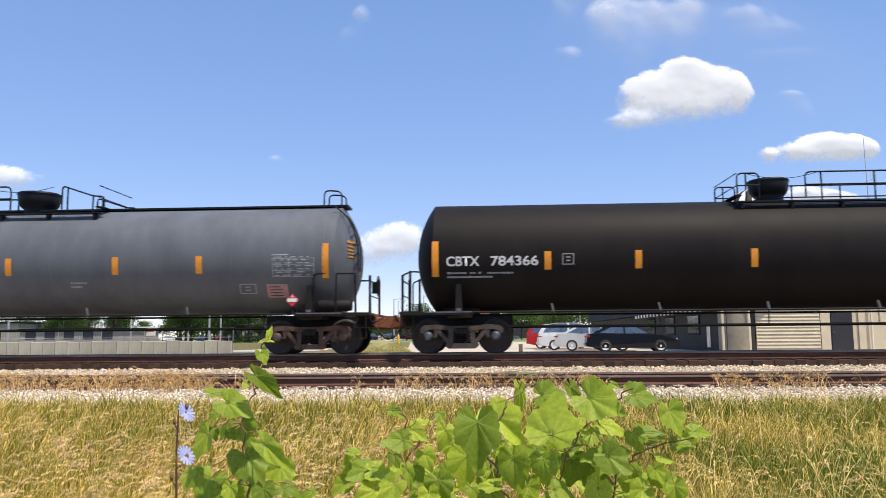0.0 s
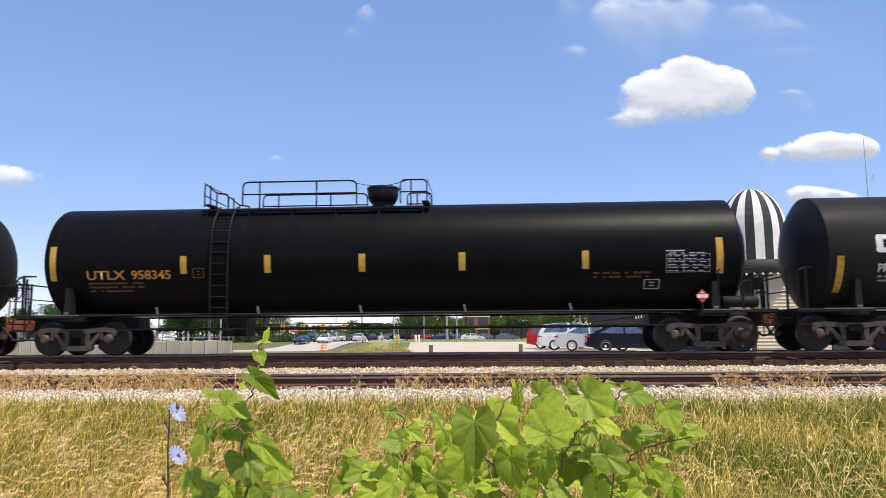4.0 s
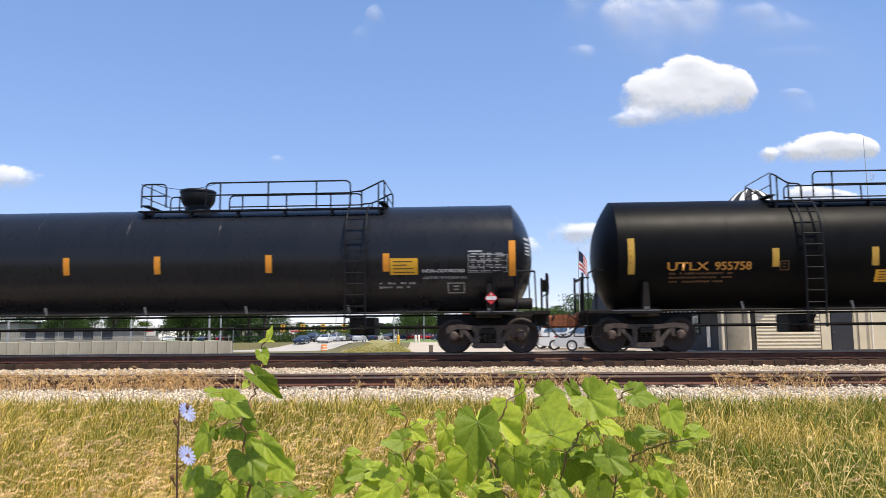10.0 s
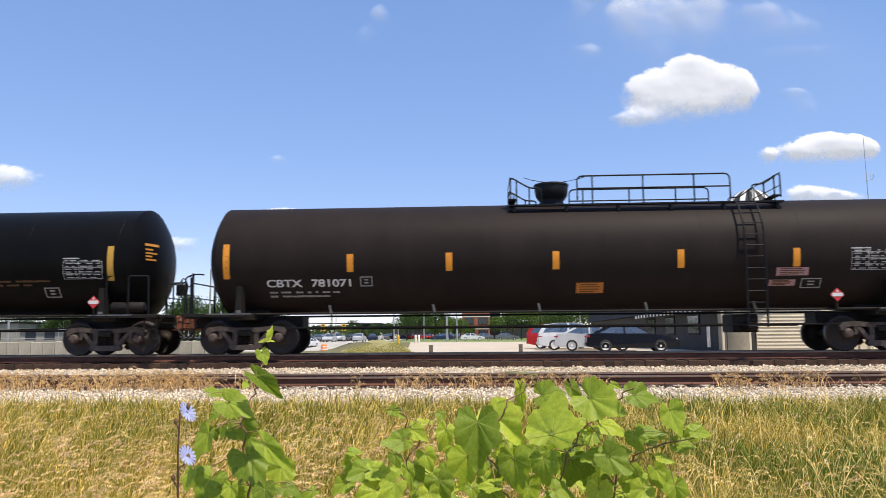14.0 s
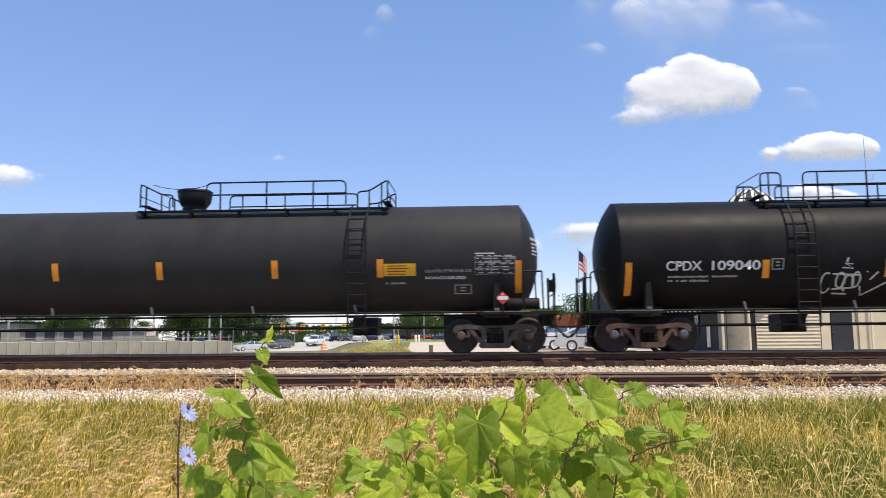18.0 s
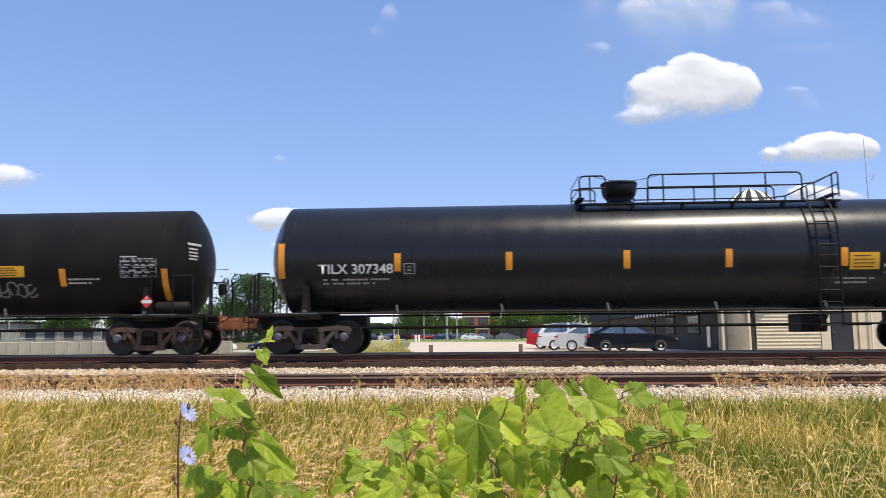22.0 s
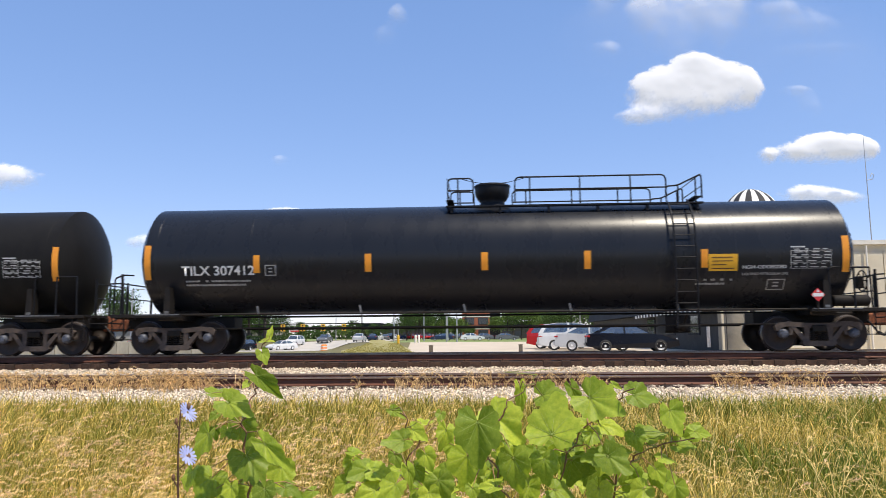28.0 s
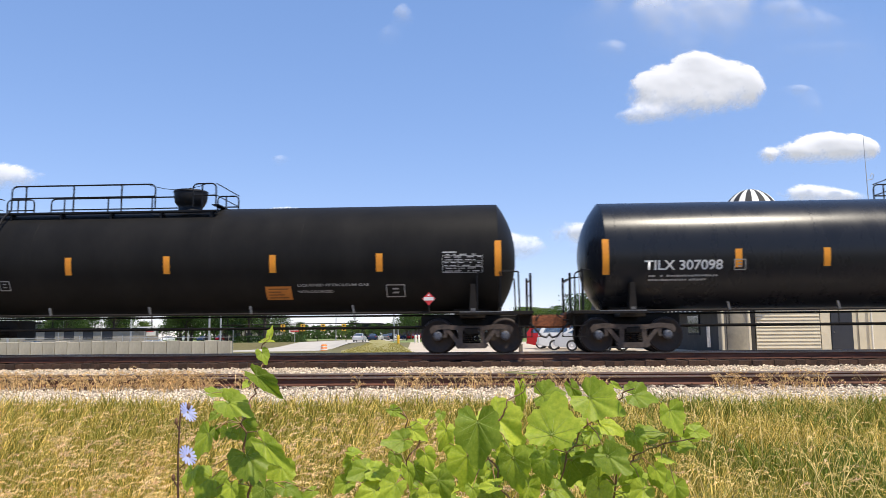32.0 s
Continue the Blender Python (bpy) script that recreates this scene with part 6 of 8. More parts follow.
def brick_building():
    t = thing("brick_building", (-2.2, 192, LOT_Z), "red brick office building with dark windows", "building")
    g = Geo()
    g.box(-3.5, 3.6, 0, 14, 0, 9.4)
    part("wall", g, M_BRICK, t)
    g = Geo()
    g.box(3.6, 6.2, 2, 14, 0, 8.6)
    part("stair_wing", g, M_CHAR, t, "dark glazed stair wing")
    for k in range(3):
        g = Geo()
        g.box(-3.55, 3.65, -0.06, 0.0, 2.6 + k * 3.1, 3.2 + k * 3.1)
        part("band", g, M_TRIM, t, "cream concrete band")
        for i in range(2):
            g = Geo()
            x = -2.9 + i * 3.5
            g.box(x, x + 2.5, -0.05, 0.0, 0.7 + k * 3.1, 2.4 + k * 3.1)
            w = part("window", g, M_DOOR, t)
            g = Geo()
            g.box(x + 0.1, x + 2.4, -0.07, -0.055, 0.8 + k * 3.1, 2.3 + k * 3.1)
            part("pane", g, M_GLASS, w)
    g = Geo()
    g.box(-3.7, 3.8, -0.2, 14.2, 9.41, 9.7)
    part("roof", g, M_TRIM, t)


brick_building()


def flag():
    t = thing("flagpole", (7.85, 62, LOT_Z), "tall flagpole with red, white and blue flag", "flagpole")
    g = Geo()
    g.tube([(0, 0, 0), (0, 0, 8.2)], 0.05, 8, 0.03)
    part("pole", g, M_GALV, t)
    red, blue = M_REDSIGN, CARPAINT["blue"]
    for k in range(9):
        g = Geo()
        v = []
        for i in range(7):
            x = 0.05 + i * 0.11
            for z in (7.9 - k * 0.17, 7.9 - (k + 1) * 0.17):
                v.append((x, 0.08 * math.sin(i * 1.1), z - 0.25 * i * 0.11 - 0.02 * i * i))
        g.add(v, [(2 * i, 2 * i + 1, 2 * i + 3, 2 * i + 2) for i in range(6)])
        part("flag_stripe", g, M_CANVASW if k % 2 else red, t)
    g = Geo()
    v = []
    for i in range(4):
        x = 0.05 + i * 0.11
        for z in (7.9, 7.05):
            v.append((x, 0.08 * math.sin(i * 1.1) - 0.01, z - 0.25 * i * 0.11 - 0.02 * i * i))
    g.add(v, [(2 * i, 2 * i + 1, 2 * i + 3, 2 * i + 2) for i in range(3)])
    part("flag_canton", g, blue, t)


flag()
for bx, by, bw, bh, mat, word in ((-70, 125, 20, 2.4, M_WHITEWALL, "long low beige"), (-66, 205, 16, 4.2, M_WHITEWALL, "flat-roofed beige"), (-28, 262, 22, 5, M_SHADEDGREY, "grey shop"), (10, 240, 16, 5, M_SHADEDGREY, "low grey"), (-105, 140, 30, 4, M_WHITEWALL, "pale distant"), (-47, 300, 10, 6, M_CHAR, "dark roofed")):
    t = thing("distant_building", (bx, by, LOT_Z), word + " building among the trees", "building", "distant buildings")
    g = Geo().box(-bw / 2, bw / 2, 0, 10, 0, bh)
    part("wall", g, mat, t)
    g = Geo().box(-bw / 2 - 0.3, bw / 2 + 0.3, -0.3, 10.3, bh + 0.003, bh + 0.35)
    part("roof", g, M_CHAR, t)
    for i in range(int(bw / 3.5)):
        g = Geo().box(-bw / 2 + 1 + i * 3.4, -bw / 2 + 2.8 + i * 3.4, -0.05, 0, 0.9, 2.3)
        part("window", g, M_DOOR, t)


# -- trees --
def tree(seed, height, spread, leaf, count, size):
    """Trunk, limbs and a crown of leaf clumps with gaps."""
    r = random.Random(seed)
    q = np.random.default_rng(seed)
    t = thing("tree", (0, 0, 0), "leafy green tree", "tree")
    g = Geo()
    g.tube([(0, 0, -0.2), (r.uniform(-.1, .1), 0, height * 0.3), (r.uniform(-.3, .3), r.uniform(-.3, .3), height * 0.75)], 0.03 * height, 7, 0.008 * height)
    tips = []
    for k in range(9):
        a, z0 = r.uniform(0, 6.28), height * r.uniform(0.25, 0.6)
        l = spread * r.uniform(0.5, 0.95)
        tip = (l * math.cos(a), l * math.sin(a), min(z0 + height * r.uniform(0.12, 0.4), height * 0.92))
        tips.append(tip)
        g.tube([(0, 0, z0), (tip[0] * 0.5, tip[1] * 0.5, z0 + (tip[2] - z0) * 0.65), tip], 0.010 * height, 5, 0.003 * height)
    tips += [(r.uniform(-.3, .3) * spread, r.uniform(-.3, .3) * spread, height * r.uniform(0.75, 0.95)) for _ in range(4)]
    part("trunk", g, M_BARK, t)
    tips = np.array(tips)
    c = tips[q.integers(0, len(tips), count)] + q.normal(0, 1, (count, 3)) * np.array((spread * 0.24, spread * 0.24, height * 0.085))
    c[:, 2] = np.clip(c[:, 2], height * 0.16, height)
    part("crown", clumps(c, size, q), leaf, t)
    return t


def clumps(c, size, q, way=None, slim=0.45):
    """Small bent leaves at the points c, joined; way: the direction in which most of them point."""
    n = len(c)
    a = q.normal(0, 1, (n, 3))
    if way is not None:
        a = way + a * 0.35
    a /= np.linalg.norm(a, axis=1)[:, None]
    b = np.cross(a, q.normal(0, 1, (n, 3)))
    b /= np.linalg.norm(b, axis=1)[:, None]
    s = size * q.uniform(0.6, 1.4, (n, 1))
    w = np.cross(a, b)
    v = np.stack([c - a * s, c - b * s * slim + w * s * 0.15, c + a * s, c + b * s * slim + w * s * 0.15], 1).reshape(-1, 3)
    return quads(v, np.arange(4 * n).reshape(-1, 4))


def quads(v, f, smooth=False):
    me = bpy.data.meshes.new("leaves")
    me.vertices.add(len(v))
    me.vertices.foreach_set("co", np.asarray(v, np.float32).ravel())
    me.loops.add(f.size)
    me.loops.foreach_set("vertex_index", f.astype(np.int32).ravel())
    me.polygons.add(len(f))
    me.polygons.foreach_set("loop_start", np.arange(0, f.size, f.shape[1], dtype=np.int32))
    me.polygons.foreach_set("use_smooth", np.full(len(f), smooth))
    me.update(calc_edges=True)
    return me


def leafed(ob, mat):
    for ch in ob.children:
        if not ch.data.materials:
            ch.data.materials.append(mat)
    return ob


KINDS = [leafed(tree(1, 8.6, 3.4, M_LEAF, 2600, 0.20), M_LEAF), leafed(tree(2, 7.0, 3.0, M_LEAF2, 2200, 0.20), M_LEAF2), leafed(tree(3, 5.2, 2.4, M_LEAF, 1600, 0.19), M_LEAF)]
spots = [(-41.6, 140, 1.45, 0), (-45.0, 141, 1.5, 0), (-71, 140, 1.2, 0), (0.6, 200, 1.15, 0)]
r = random.Random(12)
for i in range(26):
    if not 9 < i < 13:
        spots.append((-98 + i * 2.5 + r.uniform(-0.8, 0.8), r.uniform(138, 160), r.uniform(0.65, 0.95) if i < 20 else r.uniform(0.4, 0.55), r.choice((0, 0, 2))))
for i in range(30):
    spots.append((-125 + i * 3.5 + r.uniform(-1, 1), r.uniform(140, 165), r.uniform(0.55, 0.8), r.randrange(3)))
for i in range(22):
    spots.append((-50 + i * 2.0, r.uniform(290, 330), r.uniform(0.8, 1.25), r.randrange(3)))
for i in range(34):
    spots.append((-70 + i * 1.7 + r.uniform(-1, 1), r.uniform(215, 245) if -46 < -70 + i * 1.7 < -18 else r.uniform(150, 200), r.uniform(0.8, 1.15), r.choice((0, 0, 1))))
for i in range(9):
    spots.append((-14 + i * 1.3 + r.uniform(-.4, .4), r.uniform(176, 200), r.uniform(0.55, 0.85), r.randrange(3)))
for i in range(10):
    spots.append((3.8 + i * 1.5, r.uniform(160, 190), r.uniform(0.75, 1.0), r.choice((0, 1, 1))))
for i in range(10):
    spots.append((9 + i * 2.2, r.uniform(100, 125), r.uniform(0.7, 1.0), r.randrange(3)))
for i, (x, y, s, k) in enumerate(spots):
    if -0.27 < x / y < -0.10:
        # low growth where the road runs out to the open
        if i % 3 == 0 and y > 140:
            continue
        s *= 0.62
    m = pose(x, y, land(x, y), 0, 0, r.uniform(0, 360)) @ Matrix.Diagonal((s, s, s, 1))
    o = copy_thing(KINDS[k], m)
    o.scale = (s, s, s)
    tagged(o, "leafy green tree beyond the road" if y < 150 else "distant leafy tree behind the parked cars", "tree", "trees")
for k in KINDS:
    for o in (*k.children_recursive, k):
        bpy.data.objects.remove(o)
g = Geo()
rr = np.random.default_rng(4)
hc = np.stack([rr.uniform(-140, 40, 9000), rr.uniform(225, 260, 9000), LOT_Z + rr.uniform(0, 1, 9000) ** 1.3 * 6.0], 1)
hc[:, 1] += 100
hedge = new("far_woods", clumps(hc, 0.8, rr))
hedge.data.materials.append(M_LEAF)
tagged(hedge, "dark green woods along the horizon", "woods", kind="stuff")
bank = np.stack([rr.uniform(-48, -34, 2500), rr.uniform(139, 143, 2500), LOT_Z + rr.uniform(0, 1, 2500) * 1.3], 1)
shrub = new("hedge", clumps(bank, 0.2, rr))
shrub.data.materials.append(M_LEAF)
tagged(shrub, "clipped dark green hedge beside the road", "hedge", kind="stuff")
q5 = np.random.default_rng(17)
by = 38.5 + 60 * q5.uniform(0, 1, 6000) ** 1.4
bx = np.interp(by, [38, 52, 77, 112], [-5.5, -7.5, -10.6, -15.4]) + q5.uniform(-2.0, 2.0, 6000)
tufts = new("bank_grass", clumps(np.stack([bx, by, LOT_Z + 0.04 + q5.uniform(0, 0.08, 6000)], 1), 0.05, q5))
tufts.data.materials.append(leaf_material("bank_grass", (0.38, 0.32, 0.12), (0.30, 0.27, 0.09), 0.3, 1.2, 0.7, "island", 0.15))
tagged(tufts, "rough dry grass on the low bank", "grass", kind="stuff")

# ---- grass, weeds and vines in front ----
# leaves of the two vines: centre, size, turn of the tip, lean to the sky, turn aside, slimness
TENDER_TOP = [(-0.461, 1.59, 1.461, 0.032, 170, 20, 0, 0.50), (-0.465, 1.58, 1.442, 0.036, 90, 62, 0, 0.60), (-0.469, 1.57, 1.409, 0.041, 20, 25, 25, 0.80), (-0.442, 1.50, 1.357, 0.096, 50, 15, 10, 0.42), (-0.510, 1.58, 1.349, 0.024, -40, 35, 0, 0.80), (-0.573, 1.60, 1.330, 0.071, 80, 74, 0, 0.90), (-0.501, 1.50, 1.312, 0.086, 62, 32, -5, 0.78), (-0.523, 1.62, 1.250, 0.076, 20, 10, 20, 0.90), (-0.570, 1.56, 1.286, 0.028, -50, 30, 0, 0.80), (-0.584, 1.55, 1.234, 0.077, -18, 15, -15, 0.85), (-0.580, 1.60, 1.246, 0.034, 10, 10, 40, 0.80), (-0.532, 1.52, 1.258, 0.028, -30, 20, 0, 0.90)]
TENDER_FOOT = [(-0.515, 1.52, 1.253, 0.028, 40, 20, 0, 0.90), (-0.418, 1.48, 1.223, 0.107, 44, 15, 15, 0.42), (-0.475, 1.53, 1.190, 0.106, 35, 22, -10, 0.85), (-0.580, 1.56, 1.143, 0.084, -25, 30, 10, 0.95), (-0.509, 1.50, 1.144, 0.047, 10, 20, 0, 0.90), (-0.432, 1.47, 1.142, 0.061, 10, 20, 0, 0.90), (-0.408, 1.58, 1.133, 0.061, 60, 55, 0, 0.80), (-0.375, 1.60, 1.123, 0.040, -60, 50, 0, 0.80), (-0.628, 1.62, 1.152, 0.049, -60, 30, 0, 0.90), (-0.503, 1.60, 1.110, 0.060, 0, 20, 0, 0.90)]
BUSH_BACK = [(-0.189, 1.60, 1.289, 0.046, 58, 35, 15, 0.60), (-0.141, 1.56, 1.251, 0.053, 50, 22, 10, 0.80), (-0.184, 1.54, 1.236, 0.067, -72, 38, -5, 0.85), (-0.130, 1.62, 1.266, 0.041, 80, 70, 0, 0.80), (-0.099, 1.62, 1.279, 0.031, -20, 30, 30, 0.80), (-0.122, 1.57, 1.197, 0.054, 20, 18, 10, 0.85), (-0.087, 1.58, 1.241, 0.063, -15, 10, 35, 0.75), (-0.015, 1.45, 1.256, 0.120, 4, 8, -5, 0.80), (0.038, 1.55, 1.270, 0.110, 45, 30, 10, 0.85), (-0.042, 1.63, 1.171, 0.094, 0, 5, 0, 1.00), (0.053, 1.48, 1.191, 0.096, 4, 6, 0, 0.75), (0.037, 1.60, 1.202, 0.052, -10, 10, 20, 0.80)]
BUSH_CROWN = [(0.076, 1.64, 1.317, 0.080, 5, 5, 30, 0.42), (0.140, 1.66, 1.323, 0.071, 100, 32, 0, 1.00), (0.135, 1.53, 1.280, 0.120, 176, 34, 0, 1.00), (0.189, 1.63, 1.320, 0.075, 20, 5, 40, 0.50), (0.235, 1.56, 1.309, 0.115, 60, 28, -8, 0.85), (0.314, 1.54, 1.327, 0.075, 80, 36, 0, 0.85), (0.379, 1.57, 1.278, 0.076, 12, 12, 20, 0.90), (0.279, 1.64, 1.341, 0.032, 55, 30, 0, 0.50), (0.429, 1.55, 1.254, 0.052, 75, 45, 0, 0.75), (0.435, 1.64, 1.240, 0.053, -60, 15, 0, 0.80), (0.401, 1.58, 1.224, 0.055, 85, 45, 0, 0.80), (0.339, 1.60, 1.243, 0.066, 80, 40, 0, 0.80)]
BUSH_FRONT = [(0.301, 1.55, 1.240, 0.048, 20, 20, 0, 1.00), (0.217, 1.57, 1.201, 0.062, -75, 48, 0, 0.80), (0.251, 1.50, 1.205, 0.079, 55, 24, -5, 0.85), (0.114, 1.51, 1.190, 0.071, 8, 8, 15, 0.85), (0.185, 1.68, 1.158, 0.081, 0, 0, 20, 1.00), (0.247, 1.69, 1.133, 0.084, 10, 0, -10, 1.00), (0.303, 1.66, 1.143, 0.068, 0, 0, 0, 1.00), (0.366, 1.57, 1.200, 0.050, 80, 66, 0, 0.80), (0.254, 1.60, 1.262, 0.075, 80, 58, 0, 0.80), (0.201, 1.61, 1.258, 0.055, -70, 45, 0, 0.90), (-0.219, 1.56, 1.174, 0.060, 80, 42, 0, 0.90), (-0.189, 1.49, 1.150, 0.068, -35, 22, 0, 0.85)]
BUSH_FOOT = [(-0.261, 1.57, 1.170, 0.068, -70, 40, 0, 0.90), (-0.293, 1.62, 1.177, 0.053, -30, 10, 30, 0.80), (-0.277, 1.60, 1.206, 0.041, 75, 66, 0, 0.80), (-0.243, 1.54, 1.135, 0.066, -75, 35, 0, 0.90), (-0.151, 1.50, 1.174, 0.062, 15, 8, 35, 0.50), (-0.144, 1.58, 1.168, 0.051, 30, 10, 0, 0.80), (-0.094, 1.56, 1.140, 0.074, 20, 12, 0, 0.95), (-0.029, 1.52, 1.142, 0.038, 0, 30, 0, 0.90), (0.005, 1.50, 1.157, 0.049, -80, 52, 0, 0.80), (0.378, 1.56, 1.135, 0.057, 10, 0, 20, 0.90), (0.308, 1.58, 1.129, 0.062, -50, 25, 0, 0.90), (0.154, 1.58, 1.131, 0.069, 70, 45, 0, 0.90)]
BUSH_FILL = [(0.225, 1.66, 1.229, 0.054, -30, 40, 0, 0.90), (0.010, 1.60, 1.117, 0.070, 20, 10, 0, 0.90), (0.087, 1.62, 1.118, 0.064, 0, 5, 10, 0.90), (0.362, 1.64, 1.158, 0.048, 30, 15, 0, 0.90), (0.276, 1.58, 1.212, 0.046, 70, 50, 0, 0.90), (0.182, 1.66, 1.212, 0.049, -40, 40, 0, 0.90), (-0.198, 1.66, 1.185, 0.044, 30, 30, 0, 0.90), (-0.075, 1.67, 1.198, 0.054, -20, 10, 0, 0.90), (-0.236, 1.62, 1.133, 0.053, 30, 40, 0, 0.90), (-0.305, 1.60, 1.136, 0.052, -50, 35, 0, 0.90), (0.228, 1.58, 1.122, 0.069, 0, 20, 0, 0.90), (-0.116, 1.55, 1.121, 0.057, 10, 20, 0, 0.90)]
M_GREEN = leaf_material("fresh_grass", (0.115, 0.17, 0.018), (0.20, 0.23, 0.030), 0.18, 1.5, 0.5, "island", 0.35)
M_PALE = leaf_material("pale_stalks", (0.86, 0.67, 0.29), (0.68, 0.51, 0.19), 0.25, 2.0, 0.6, "island", 0.25)
M_GRASS = leaf_material("green_grass", (0.195, 0.200, 0.022), (0.345, 0.29, 0.050), 0.18, 2.0, 0.6, "island", 0.45)
M_STRAW = leaf_material("dry_grass", (0.78, 0.56, 0.15), (0.54, 0.38, 0.085), 0.2, 2.0, 0.65, "island", 0.4)
M_SEED = leaf_material("seed_heads", (0.93, 0.72, 0.36), (0.72, 0.50, 0.22), 0.2, 2.0, 0.75, "island", 0.35)
M_PINKSEED = leaf_material("pinkish_seed_heads", (0.92, 0.66, 0.43), (0.68, 0.43, 0.25), 0.2, 2.0, 0.75, "island", 0.35)
M_WEED = leaf_material("dead_weeds", (0.80, 0.58, 0.30), (0.46, 0.28, 0.13), 0.2, 2.0, 0.75, "island", 0.35)


def blades(x, y, h, w, lean, q, z0=None, wind=0.0):
    """Tapering bent blades, three faces each; wind from 0 to 1 leans them the same way. Returns the mesh and the rows of mid points."""
    n = len(x)
    z0 = ground_height(y) if z0 is None else z0
    a = q.uniform(-math.pi, math.pi, n) * (1 - wind) + 0.25
    d = np.stack([np.cos(a) * lean, np.sin(a) * lean, np.zeros(n)], 1)
    f = q.uniform(-0.9, 0.9, n)
    side = np.stack([np.cos(f), np.sin(f), np.zeros(n)], 1) * w[:, None] / 2
    base = np.stack([x, y, z0], 1)
    rows, mid = [], []
    for t, k in ((0, 1.0), (0.4, 0.95), (0.75, 0.7), (1.0, 0.12)):
        c = base + d * t ** 2
        c = c + np.stack([np.zeros(n), np.zeros(n), h * (t - 0.12 * t * t * (lean / np.maximum(h, 0.01)))], 1)
        rows.append(c - side * k)
        rows.append(c + side * k)
        mid.append(c)
    v = np.stack(rows, 1).reshape(-1, 3)
    i = np.arange(n)[:, None] * 8
    fq = np.concatenate([i + np.array((0, 1, 3, 2)), i + np.array((2, 3, 5, 4)), i + np.array((4, 5, 7, 6))], 1).reshape(-1, 4)
    return quads(v, fq), mid


def grass_object(name, me, mat, label):
    o = new(name, me)
    me.materials.append(mat)
    return tagged(o, label, "grass", kind="stuff")


def scatter(n, q, near, far, power=1.0):
    y = near + (far - near) * q.uniform(0, 1, n) ** power
    x = q.uniform(-1, 1, n) * (0.63 * y + 1.2) - 0.05 * y
    return x, y


def plumes(mid, q, per, size, spread, droop):
    """Narrow seed heads: grains crowded round the drooping end of each stalk."""
    low, tip = mid[2], mid[3]
    n = len(tip)
    d = tip - low
    flat = d * np.array((1, 1, 0))
    flat /= np.maximum(np.linalg.norm(flat, axis=1)[:, None], 1e-4)
    t = q.uniform(0, 1, (n, per, 1)) ** 0.8
    size_of = np.linalg.norm(d, axis=1)[:, None, None]
    c = low[:, None, :] + d[:, None, :] * (0.45 + 0.55 * t) + flat[:, None, :] * (droop * t ** 2 * size_of) - np.array((0, 0, 1.0)) * (droop * 0.7 * t ** 3 * size_of)
    c = c + q.normal(0, 1, (n, per, 3)) * (spread * (1.15 - 0.8 * t))
    way = (d / np.maximum(np.linalg.norm(d, axis=1)[:, None], 1e-4))[:, None, :] + (flat - np.array((0, 0, 0.8)))[:, None, :] * (droop * t)
    return clumps(c.reshape(-1, 3), size, q, (way / np.linalg.norm(way, axis=2)[..., None]).reshape(-1, 3), 0.24)


